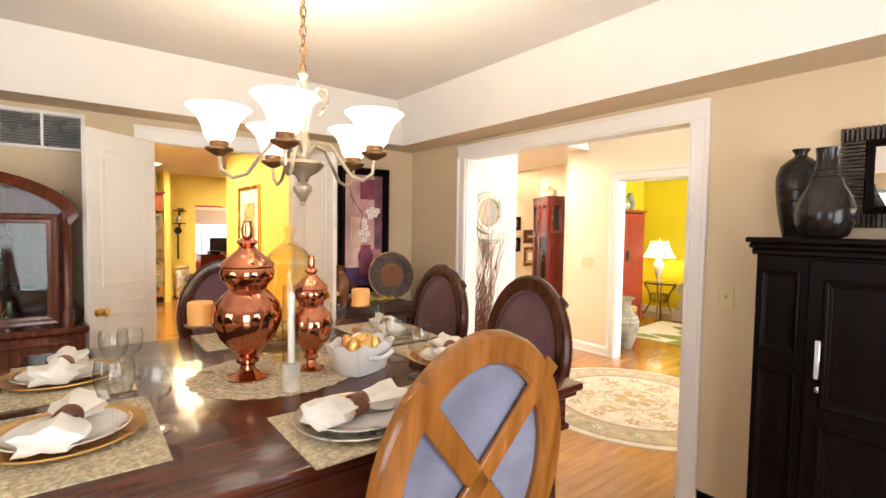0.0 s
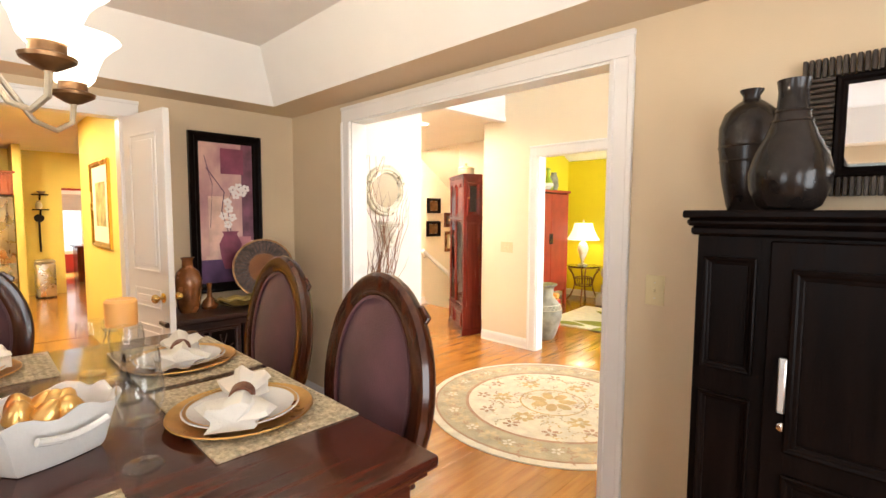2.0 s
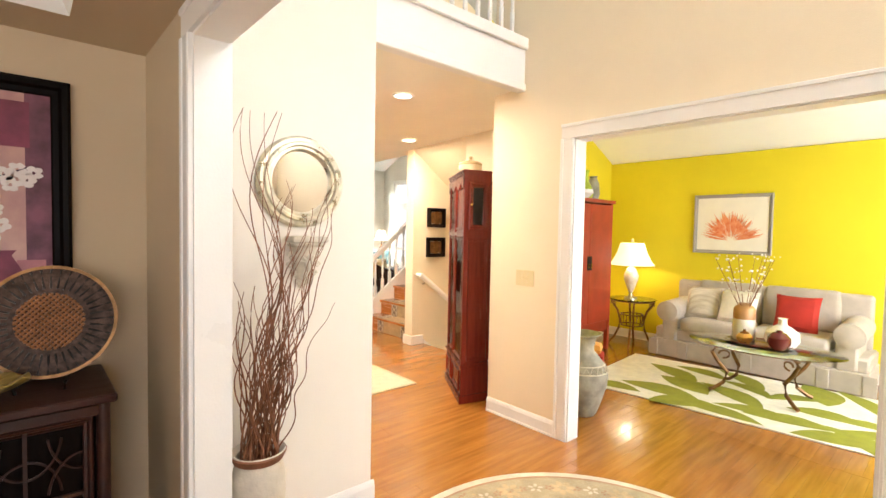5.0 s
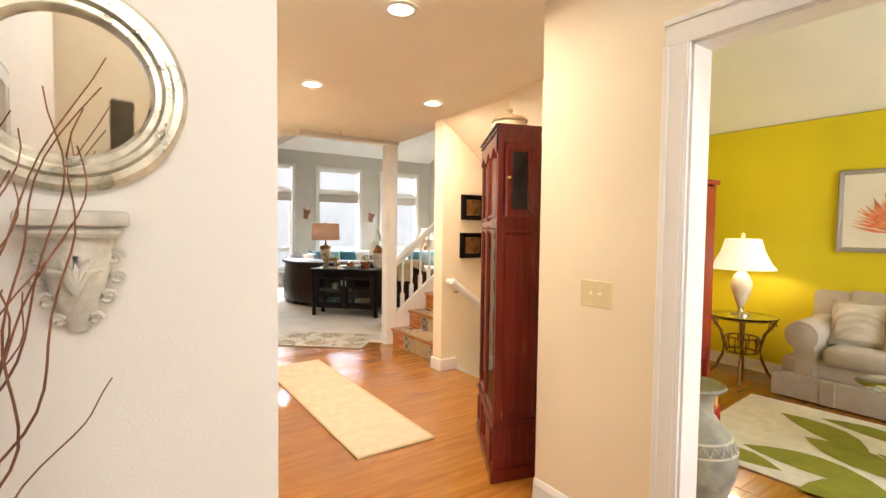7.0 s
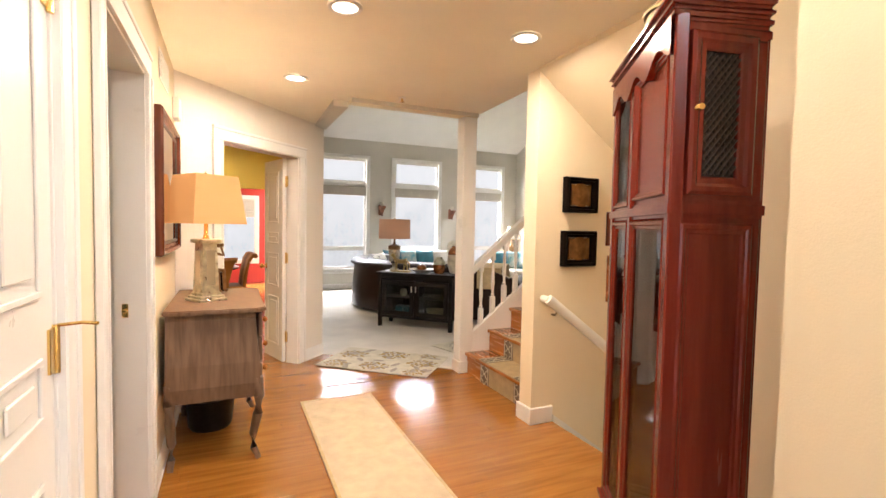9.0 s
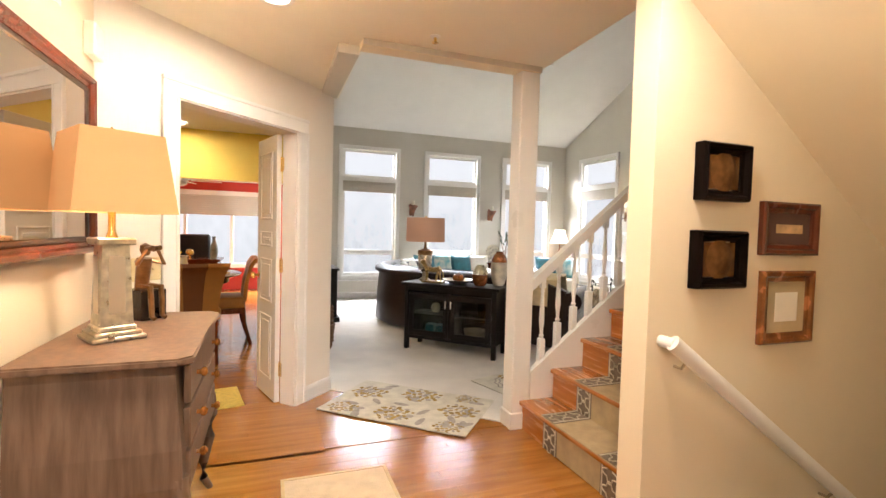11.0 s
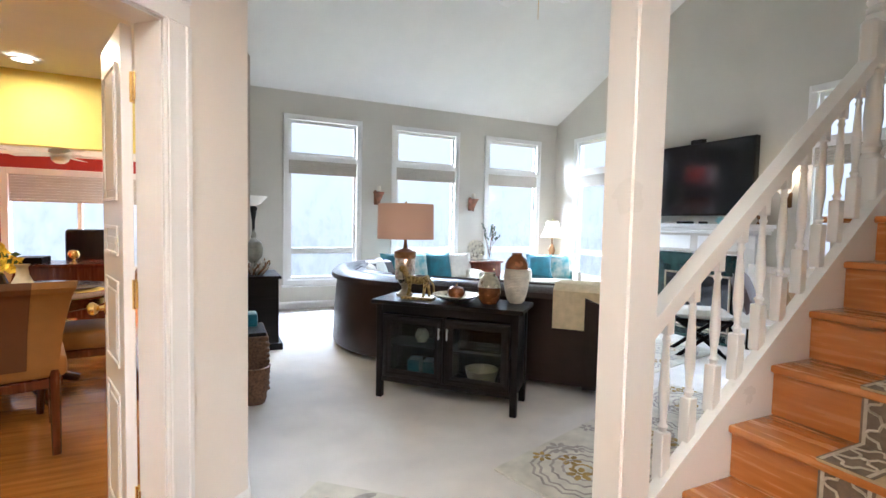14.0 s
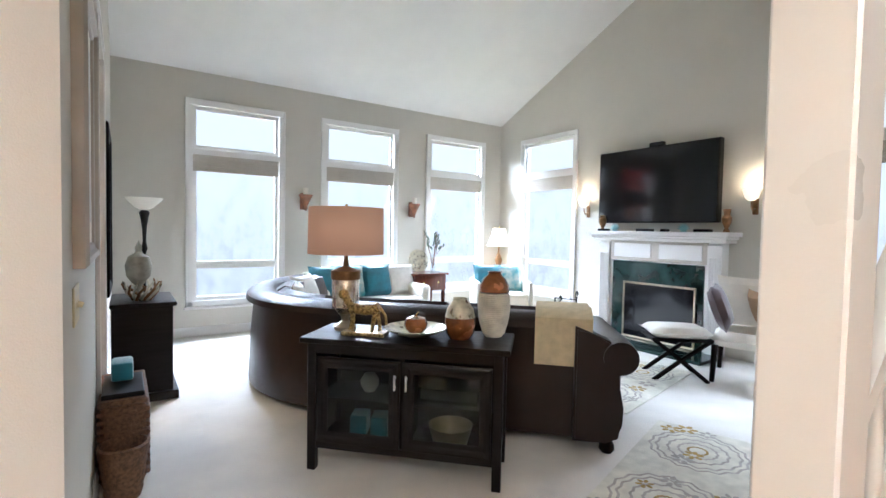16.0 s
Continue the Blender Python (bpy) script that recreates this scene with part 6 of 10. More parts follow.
for s in (-1, 1):
    m = Matrix.Translation((s * 0.2825, 0.1175, 0)) @ Matrix.Rotation(radians(s * ang), 4, "Z") @ (Matrix.Rotation(math.pi, 4, "Z") if s < 0 else Matrix())
    sd = part("side", moved(box(-0.118, 0.118, -0.004, 0.010, 0.335, 1.385), m), M_CHERRY, root, smooth=False)
    part("side_panel", moved(rect_frame(0.205, 1.02, 0.028, 0.014), m @ Matrix.Translation((0, -0.002, 0.862))), M_CHERRY, sd, smooth=False)
    up = part("upper_side", moved(box(-0.118, 0.118, -0.002, 0.010, 1.43, 1.86), m), M_CHERRY, root, smooth=False)
    dr = part("grille_door", moved(rect_frame(0.185, 0.395, 0.045, 0.020), m @ Matrix.Translation((0, -0.002, 1.64))), M_CHERRY, root, smooth=False)
    part("grille_recess", moved(box(-0.049, 0.049, -0.004, -0.002, 1.486, 1.794), m), M_SOOT, dr, smooth=False)
    bm = bmesh.new()
    for k in range(-5, 15):
        for d in (-1, 1):
            c0_ = 1.545 + 0.022 * k
            run = [x_ for x_ in [-0.047 + 0.0047 * q for q in range(21)] if 1.49 <= c0_ + d * x_ * 1.25 <= 1.79]
            if len(run) > 1:
                tube([(x_, -0.007 - 0.002 * d, c0_ + d * x_ * 1.25) for x_ in (run[0], run[-1])], 0.0034, 4, bm)
    tagged(part("grille_lattice", moved(bm, m), M_RIB, dr), "dark metal lattice grille", kind="stuff")
    part("knob", lathe([(0, 0), (0.008, 0), (0.005, 0.008), (0.010, 0.014), (0.008, 0.02), (0, 0.021)], 14), M_BRASS, dr, "small brass knob", at=m @ Matrix.Translation((-0.078, -0.018, 1.65)) @ Matrix.Rotation(radians(90), 4, "X"))
# wavy crown
for o, z0, z1 in ((0.004, 1.83, 1.865), (0.010, 1.865, 1.89), (0.016, 1.89, 1.912), (0.022, 1.912, 1.935)):
    part("crown_moulding", prism(grown(o), z0, z1, bevel=0.008), M_CHERRY, root, smooth=False)
bm = bmesh.new()
wave = [(-0.32 + 0.64 * i / 40, 1.805 + 0.022 * math.cos((i / 40 - 0.5) * 6 * math.pi)) for i in range(41)]
lo = [bm.verts.new((x, -0.012, z)) for x, z in wave]
hi = [bm.verts.new((x, -0.012, 1.88)) for x, z in wave]
lo2 = [bm.verts.new((x, 0.010, z)) for x, z in wave]
for i in range(40):
    bm.faces.new((lo[i], lo[i + 1], hi[i + 1], hi[i]))
    bm.faces.new((lo[i], lo2[i], lo2[i + 1], lo[i + 1]))
part("wavy_apron", bm, M_CHERRY, root)
part("pendulum_rod", box(0.114, 0.126, 0.135, 0.140, 0.62, 1.40), M_BRASS, root, smooth=False)
part("pendulum_bob", lathe([(0, 0), (0.055, 0.002), (0.058, 0.006), (0.03, 0.012), (0, 0.013)], 28), M_BRASS, root, "round brass pendulum bob", at=pose(0.12, 0.140, 0.60, 90, 0, 0))
for x, z in ((0.045, 0.80), (0.12, 0.92), (0.195, 0.70)):
    part("weight", lathe([(0, z), (0.016, z), (0.018, z + 0.01), (0.018, z + 0.14), (0.01, z + 0.15), (0, z + 0.15)], 16, at=(x, 0.17, 0)), M_BRASS, root, "brass cylinder weight")
    part("weight_chain", tube([(x, 0.17, z + 0.15), (x, 0.17, 1.42)], 0.003, 5), M_BRASS, root)
root = thing("lidded_pot", pose(5.01, 4.27, 1.8975), "cream lidded pot with a dark handle on top of the clock", "pot")
part("pot", lathe([(0, 0), (0.085, 0), (0.098, 0.02), (0.100, 0.06), (0.094, 0.075), (0, 0.07)], 30), mat("cream_glazed_pot", (0.66, 0.56, 0.38), 0.4, var=0.1), root)
part("lid", lathe([(0.104, 0.074), (0.106, 0.082), (0.09, 0.098), (0.05, 0.112), (0.016, 0.118), (0.012, 0.13), (0.020, 0.14), (0.014, 0.152), (0, 0.153)], 30), mat("ochre_glazed_lid", (0.52, 0.40, 0.20), 0.4, var=0.15), root)

# console chest
CZ = 0.86
root = thing("console_chest", pose(0, 0, 0), "weathered grey-brown bombe chest on cabriole legs", "chest")
top = [(3.46, 6.0), (3.92, 6.0), (3.965, 6.04), (3.955, 6.45), (3.965, 6.85), (3.92, 6.90), (3.46, 6.90)]
part("top", prism(top, CZ - 0.025, CZ, bevel=0.006), M_WASH, root, smooth=False)
bm = bmesh.new()
rows = []
for z, o in ((0.36, 0.0), (0.44, 0.012), (0.56, 0.010), (0.70, -0.004), (0.80, -0.012), (CZ - 0.025, -0.008)):
    rows.append([bm.verts.new(p) for p in ((3.47, 6.03 - o, z), (3.92 + o, 6.03 - o, z), (3.935 + o, 6.45, z), (3.92 + o, 6.87 + o, z), (3.47, 6.87 + o, z))])
for p, q in zip(rows, rows[1:]):
    for i in range(5):
        bm.faces.new((p[i], p[(i + 1) % 5], q[(i + 1) % 5], q[i]))
bm.faces.new(rows[0]), bm.faces.new(rows[-1])
part("body", bm, M_WASH, root, smooth=False)
for k in range(3):
    z0 = 0.40 + 0.145 * k
    dr = part("drawer", box(3.925, 3.947, 6.08, 6.82, z0, z0 + 0.13, 0.004), M_WASH, root, smooth=False)
    for y in (6.22, 6.68):
        part("wooden_knob", lathe([(0, 0), (0.008, 0), (0.008, 0.012), (0.016, 0.02), (0.017, 0.03), (0.008, 0.038), (0, 0.038)], 14), M_AMBER, dr, "turned wooden knob", at=pose(3.945, y, z0 + 0.065, 0, 90, 0))
for x, y, sx, sy in ((3.915, 6.05, 1, -1), (3.915, 6.85, 1, 1), (3.49, 6.05, -0.2, -1), (3.49, 6.85, -0.2, 1)):
    part("cabriole_leg", tube([(x, y, 0.46), (x + 0.012 * sx, y + 0.008 * sy, 0.36), (x + 0.006 * sx, y, 0.26), (x - 0.018 * sx, y - 0.012 * sy, 0.14), (x - 0.016 * sx, y - 0.010 * sy, 0.06), (x + 0.010 * sx, y + 0.006 * sy, 0.0)], 0.034, 10, taper=0.015), M_WASH, root)
g = thing("dark_basket", pose(3.66, 6.62, 0.0), "low dark storage basket under the chest", "basket")
part("body", lathe([(0, 0), (0.12, 0), (0.13, 0.02), (0.145, 0.19), (0.15, 0.2), (0.13, 0.195), (0, 0.05)], 20), M_IRON, g)

root = thing("table_lamp", pose(3.65, 6.37, CZ + 0.001, 0, 0, 32), "lit table lamp with a mirrored square column and cream square shade", "lamp")
for z0, z1, w in ((0, 0.016, 0.085), (0.016, 0.032, 0.074), (0.032, 0.05, 0.060)):
    part("foot_step", box(-w, w, -w, w, z0, z1, 0.004), M_SILVER, root, smooth=False)
bm = bmesh.new()
a = [bm.verts.new((sx * 0.052, sy * 0.052, 0.05)) for sx, sy in ((-1, -1), (1, -1), (1, 1), (-1, 1))]
b = [bm.verts.new((sx * 0.042, sy * 0.042, 0.34)) for sx, sy in ((-1, -1), (1, -1), (1, 1), (-1, 1))]
for i in range(4):
    bm.faces.new((a[i], a[(i + 1) % 4], b[(i + 1) % 4], b[i]))
bm.faces.new(a), bm.faces.new(b)
part("column", bm, M_SILVER, root, smooth=False)
for s in (-1, 1):
    part("mirror_inset", moved(box(-0.026, 0.026, -0.002, 0.002, 0.09, 0.30), Matrix.Translation((0, s * 0.0485, 0))), M_MIRROR, root, smooth=False)
    part("mirror_inset", moved(box(-0.002, 0.002, -0.026, 0.026, 0.09, 0.30), Matrix.Translation((s * 0.0485, 0, 0))), M_MIRROR, root, smooth=False)
part("cap", box(-0.062, 0.062, -0.062, 0.062, 0.34, 0.365, 0.005), M_SILVER, root, smooth=False)
part("neck", lathe([(0.02, 0.365), (0.012, 0.39), (0.012, 0.47)], 14), M_BRASS, root)
bm = bmesh.new()
a = [bm.verts.new((sx * 0.162, sy * 0.162, 0.455)) for sx, sy in ((-1, -1), (1, -1), (1, 1), (-1, 1))]
b = [bm.verts.new((sx * 0.128, sy * 0.128, 0.735)) for sx, sy in ((-1, -1), (1, -1), (1, 1), (-1, 1))]
for i in range(4):
    bm.faces.new((a[i], a[(i + 1) % 4], b[(i + 1) % 4], b[i]))
sh = part("shade", bm, M_SHADEC, root, "cream square cloth shade glowing warm", smooth=False)
sh.modifiers.new("thickness", "SOLIDIFY").thickness = 0.003
part("finial", lathe([(0, 0.73), (0.01, 0.735), (0.012, 0.745), (0.006, 0.755), (0, 0.765)], 12), M_BRASS, root)
part("bulb", lathe([(0, 0.49), (0.02, 0.50), (0.03, 0.54), (0.022, 0.575), (0, 0.585)], 14), M_BULB, root)
lamp("POINT", "hall_table_lamp_light", pose(3.65, 6.37, CZ + 0.66), 30, WARM, 0.05)

# seated bronze figure on a black block
bm = box(-0.07, 0.07, -0.07, 0.07, 0, 0.15, 0.004)
bm.faces.index_update()
block_faces = len(bm.faces)
tube([(-0.02, 0.0, 0.15), (-0.015, 0.0, 0.20), (-0.005, 0.0, 0.27), (0.0, 0.0, 0.31)], 0.032, 10, bm, taper=0.036)
lathe([(0, 0.32), (0.018, 0.325), (0.027, 0.35), (0.024, 0.375), (0, 0.388)], 12, bm, at=(0.008, 0, 0))
for s in (-1, 1):
    tube([(0.0, s * 0.025, 0.165), (0.08, s * 0.03, 0.165), (0.085, s * 0.03, 0.10), (0.09, s * 0.03, 0.02), (0.11, s * 0.03, 0.01)], 0.017, 8, bm, taper=0.011)
    tube([(0.0, s * 0.04, 0.295), (0.045, s * 0.075, 0.28), (0.055, s * 0.03, 0.355)], 0.012, 8, bm, taper=0.009)
tube([(0.035, -0.02, 0.355), (0.085, -0.02, 0.365)], 0.013, 8, bm)
tube([(0.035, 0.02, 0.355), (0.085, 0.02, 0.365)], 0.013, 8, bm)
bm.faces.ensure_lookup_table()
bm.faces.index_update()
for f in bm.faces:
    c = f.calc_center_median()
    f.material_index = 1 if max(abs(v.co.x) for v in f.verts) < 0.0702 and max(abs(v.co.y) for v in f.verts) < 0.0702 and max(v.co.z for v in f.verts) < 0.1502 and len(f.verts) == 4 and max(abs(c.x), abs(c.y), abs(c.z - 0.075)) > 0.064 else 0
ob = link("bronze_figurine", bm, [M_BRONZE, M_BLACKV], True)
ob.matrix_world = pose(3.67, 6.75, CZ + 0.001, 0, 0, -40) @ Matrix.Scale(0.86, 4)
tagged(ob, "seated bronze figurine with field glasses on a black block", "figurine")

switch(pose(3.61, 7.08, 1.05, 0, 0, 45), 2)

# framed mirror above the chest
root = thing("hall_mirror", pose(3.44, 6.36, 1.52, 0, 0, 90), "large rectangular mirror in a dark wooden frame above the chest", "mirror")
part("frame", rect_frame(0.88, 0.74, 0.050, 0.045), M_MAHO, root, smooth=False)
part("inner_slip", rect_frame(0.785, 0.645, 0.035, 0.028), M_RIB, root, smooth=False)
part("glass", box(-0.37, 0.37, -0.022, -0.016, -0.30, 0.30), M_MIRROR, root, smooth=False)
g = thing("door_chime", pose(3.44, 6.83, 2.06, 0, 0, 90), "small white chime box on the wall", "chime")
part("box", box(-0.06, 0.06, -0.045, 0, -0.07, 0.07, 0.006), M_TRIM, g, smooth=False)
g = thing("wall_grille", pose(3.44, 6.35, 2.16, 0, 0, 90), "white air grille on the wall", "vent", "", "structure")
part("plate", box(-0.19, 0.19, -0.006, 0, -0.08, 0.08, 0.002), M_TRIM, g, smooth=False)
for k in range(6):
    part("slat", box(-0.175, 0.175, -0.011, -0.006, -0.065 + 0.023 * k, -0.055 + 0.023 * k), M_TRIM, g, smooth=False)

# closet door, closed, and powder room details
w6 = 0.634
pan6 = [(a, b, c, e) for a, b in ((0.08, 0.29), (0.345, 0.555)) for c, e in ((0.16, 0.80), (0.92, 1.05), (1.17, 1.86))]
d = panel_door(w6, 1.965, 0.035, pan6, M_TRIM, "door_closet", pose(3.402, 4.482, 0, 0, 0, -90), "white six-panel closet door, closed, with a brass knob")
door_knob(d, w6 - 0.06, 0.90, 0.035)
for z in (0.22, 1.05, 1.80):
    hinge(d, 0.0, 0.038, z)
part("door_stop", tube([(0.0, 0.045, 1.10), (0.01, 0.09, 1.105), (0.03, 0.12, 1.105)], 0.004, 6), M_BRASS, d, "brass hinge-pin door stop")
g = thing("strike_latch", pose(3.36, 5.683, 0.93), "brass strike plate in the door jamb", "latch")
part("plate", box(-0.012, 0.012, -0.004, 0.0, -0.03, 0.03, 0.001), M_BRASS, g, smooth=False)
part("bolt", lathe([(0, 0), (0.010, 0), (0.010, 0.022), (0.007, 0.026), (0, 0.026)], 12), M_BRASS, g, at=pose(0, -0.002, 0, 90, 0, 0))
struct("chair_rail", box(1.87, 3.33, 6.275, 6.299, 0.90, 0.97, 0.006), M_TRIM, "white chair rail on the blue wall", "trim")
struct("powder_cove", box(1.87, 3.33, 6.285, 6.299, 2.02, 2.44), M_CREAM, "cream band above the blue wall", "trim")
root = thing("wall_sconce", pose(3.03, 6.30, 1.60), "lit brass wall sconce with a white glass shade", "sconce")
part("back_plate", lathe([(0, 0), (0.06, 0), (0.058, 0.012), (0.03, 0.02), (0, 0.02)], 24), M_SILVER, root, at=pose(0, 0, 0, 90, 0, 0))
part("arm", tube([(0, -0.02, 0), (0, -0.09, -0.01), (0, -0.11, 0.03), (0, -0.11, 0.06)], 0.008, 8), M_BRASS, root)
part("shade", lathe([(0.03, 0.06), (0.045, 0.08), (0.06, 0.12), (0.085, 0.15), (0.08, 0.152), (0.055, 0.122), (0.04, 0.082)], 22, at=(0, -0.11, 0)), M_OPAL, root)
lamp("POINT", "powder_sconce_light", pose(3.03, 6.19, 1.82), 8, WARM, 0.04)
g = thing("waste_bin", pose(3.20, 6.12, 0.0), "cream wastebasket on the powder room floor", "bin")
part("bin", lathe([(0, 0), (0.10, 0), (0.125, 0.30), (0.12, 0.30), (0.095, 0.01), (0, 0.01)], 24), M_WAX, g)

# angled double doors: the leaf that stands open
lw2 = 0.43
d = panel_door(lw2, 1.93, 0.035, [(0.08, lw2 - 0.08, 0.15, 0.62), (0.08, lw2 - 0.08, 0.72, 1.04), (0.08, lw2 - 0.08, 1.13, 1.24), (0.08, lw2 - 0.08, 1.33, 1.82)], M_TRIM, "door_kitchen", pose(4.262, 7.925, 0.0, 0, 0, 107.5), "white panelled door leaf with brass hinges, standing open")
for z in (0.25, 1.0, 1.72):
    hinge(d, 0.0, 0.0, z)
door_knob(d, lw2 - 0.05, 0.90, 0.035)

# runner and floral mat
root = thing("hall_runner", pose(0, 0, 0), "plain straw-coloured runner rug on the hall floor", "rug")
part("rug_sheet", box(4.25, 4.785, 4.68, 6.80, 0.0005, 0.010, 0.003), mat("straw_weave", (0.62, 0.49, 0.34), 0.95, var=0.10, scale=12, bump=0.3, bscale=260), root, smooth=False)
for a, b, c, dd in ((4.25, 4.785, 4.68, 4.70), (4.25, 4.785, 6.78, 6.80), (4.25, 4.268, 4.70, 6.78), (4.767, 4.785, 4.70, 6.78)):
    part("binding", box(a, b, c, dd, 0.0102, 0.0125, 0.001), mat("straw_binding", (0.56, 0.42, 0.23), 0.9, var=0.1, scale=30), root, smooth=False)
M_MATI = mat("ivory_mat_pile", (0.64, 0.60, 0.50), 0.95, var=0.12, scale=12, bump=0.25, bscale=300)
M_MATG = mat("golden_brown_pile", (0.36, 0.24, 0.07), 0.95, var=0.3, scale=14, bump=0.25, bscale=300)
M_MATS = mat("grey_taupe_pile", (0.38, 0.34, 0.30), 0.95, var=0.2, scale=14, bump=0.25, bscale=300)
root = thing("floral_mat", pose(5.145, 7.605, 0.006, 0, 0, -41), "ivory doormat with large ochre blossoms and grey leaves", "rug")
part("rug_sheet", box(-0.55, 0.55, -0.345, 0.345, 0.0005, 0.010, 0.003), M_MATI, root, smooth=False)
for i, (x, y, r) in enumerate(((-0.38, 0.10, 0.14), (-0.40, -0.24, 0.11), (0.02, 0.20, 0.15), (-0.02, -0.20, 0.14), (0.38, 0.02, 0.14), (0.40, -0.26, 0.10), (0.36, 0.28, 0.09))):
    bm = bmesh.new()
    petals = random.Random(i)
    dark = bmesh.new()
    for k in range(30):
        a, q = 2.4 * k, r * math.sqrt((k + 0.5) / 30)
        flat_blot(bm if k % 3 else dark, x + q * math.cos(a), y + 0.85 * q * math.sin(a), r * petals.uniform(0.14, 0.26), r * petals.uniform(0.10, 0.17), petals.uniform(0, 3), 0.0112, 8, i * 31 + k, 0.4)
    blossom = part("woven_flower", bm, M_MATG, root, smooth=False)
    tagged(part("petal_shade", dark, M_MATS, blossom, smooth=False), kind="stuff")
rnd = random.Random(8)
for i in range(26):
    x, y, t = rnd.uniform(-0.5, 0.5), rnd.uniform(-0.31, 0.31), rnd.uniform(0, 6.28)
    bm = bmesh.new()
    flat_blot(bm, x, y, 0.07, 0.026, t, 0.0106, 9, i, 0.15)
    part("woven_leaf", bm, M_MATS, root, smooth=False)

# small frames and the descending handrail on the stair wall
for x0, x1, z0, z1, kind in ((5.842, 6.109, 1.438, 1.678, 0), (5.833, 6.109, 1.069, 1.313, 0), (6.234, 6.608, 1.211, 1.451, 1), (6.252, 6.599, 0.806, 1.14, 2)):
    if kind == 0:
        root = thing("shadow_box", pose((x0 + x1) / 2, 5.85, (z0 + z1) / 2), "small square dark wooden shadow box with a bronze relief", "picture", "frames on the stair wall")
        part("box", rect_frame(x1 - x0, z1 - z0, 0.045, 0.06), M_ESP, root, smooth=False)
        part("relief", moved(oval_pad(0.075, 0.085, 0, 0.0, 0.012, 20, 4), Matrix.Rotation(math.pi, 4, "Z") @ Matrix.Translation((0, 0.03, 0))), M_BRONZE, root)
        part("panel", box(-(x1 - x0) / 2 + 0.05, (x1 - x0) / 2 - 0.05, -0.030, -0.02, -(z1 - z0) / 2 + 0.05, (z1 - z0) / 2 - 0.05), M_BRONZE, root, smooth=False)
    else:
        framed("framed_print", pose((x0 + x1) / 2, 5.85, (z0 + z1) / 2), x1 - x0, z1 - z0, 0.05, 0.03, M_MAHO if kind == 1 else M_GLAZE, mat("sepia_print", (0.55, 0.36, 0.18), 0.6, var=0.4, scale=12) if kind == 1 else M_WAX,
               "small sepia landscape print in a dark red frame" if kind == 1 else "small framed print in a carved brown frame", 0.05, mat("dark_mat_board", (0.10, 0.05, 0.04), 0.8) if kind == 1 else mat("tan_mat_board", (0.50, 0.40, 0.24), 0.8), "frames on the stair wall")
root = thing("stair_handrail", pose(0, 0, 0), "white wooden handrail on brackets down the basement stairs", "handrail")
part("rail", tube([(5.70, 5.785, 0.86), (5.725, 5.785, 0.842), (7.9, 5.785, -0.73)], 0.026, 10, flat=1.3), M_TRIM, root)
part("rail_return", tube([(5.71, 5.785, 0.852), (5.70, 5.85, 0.855)], 0.024, 10), M_TRIM, root)
for x in (5.78, 6.75):
    z = 0.842 - (x - 5.725) * 0.729
    part("bracket", tube([(x, 5.848, z - 0.06), (x, 5.81, z - 0.06), (x, 5.785, z - 0.022)], 0.007, 8), M_PEWTER, root)
root = thing("basement_stairs", pose(0, 0, 0), "carpeted steps going down to the basement", "stairs", "", "structure")
for i in range(10):
    part("step", box(5.80 + 0.255 * i, 5.80 + 0.255 * (i + 1), 4.955, 5.845, -0.19 * (i + 1) - 0.30, -0.19 * (i + 1), 0.01), M_CARPET, root, smooth=False)
bm = slab([(5.80, 5.825, -0.12), (8.1, 5.825, -1.80), (8.1, 5.849, -1.80), (5.80, 5.849, -0.12)], 0.17)
struct("skirt_board", bm, M_TRIM, "white skirting board down the basement stairs", "trim")
root = thing("fire_sprinkler", pose(5.02, 6.83, 2.338), "small brass ceiling sprinkler head", "sprinkler")
part("rose", lathe([(0, 0), (0.03, 0), (0.028, -0.006), (0.01, -0.01), (0, -0.01)], 16), M_TRIM, root)
part("head", lathe([(0.008, -0.008), (0.008, -0.03), (0.018, -0.034), (0.018, -0.037), (0, -0.037)], 12), M_BRASS, root)

# ---- stairs to the upper floor ----
SX, SR, SH = 5.735, 0.229, 0.192
SY0, SY1 = 5.995, 7.02
M_RUNB = mat("taupe_runner_weave", (0.42, 0.31, 0.17), 0.95, var=0.12, scale=14, bump=0.3, bscale=260)
M_RUNP = mat("brown_runner_border", (0.17, 0.125, 0.085), 0.95, var=0.2, scale=30, bump=0.3, bscale=200)
M_RUNI = mat("ivory_runner_motif", (0.50, 0.43, 0.32), 0.95, var=0.1, scale=30, bump=0.3, bscale=200)
root = thing("staircase", pose(0, 0, 0), "oak staircase with a patterned carpet runner and white skirt", "stairs", "", "structure")
for i in range(7):
    x, z = SX + SR * i, SH * (i + 1)
    part("riser", box(x + 0.012, x + 0.03, SY0, SY1, z - SH, z - 0.03), M_OAKD, root, smooth=False)
    if i < 6:
        part("tread", box(x - 0.015, x + SR + 0.03, SY0, SY1, z - 0.03, z, 0.009, seg=2), M_OAKD, root)
    part("step_body", box(x + 0.03, x + SR + 0.03, SY0, SY1, 0.0, z - 0.031), M_TRIM, root, smooth=False)
part("landing", box(SX + SR * 6 - 0.015, 9.9, SY0, 7.25, SH * 7 - 0.03, SH * 7, 0.009), M_OAKD, root)
part("landing_body", box(SX + SR * 6 + 0.03, 9.9, SY0, 7.20, 0.0, SH * 7 - 0.031), M_TRIM, root, smooth=False)
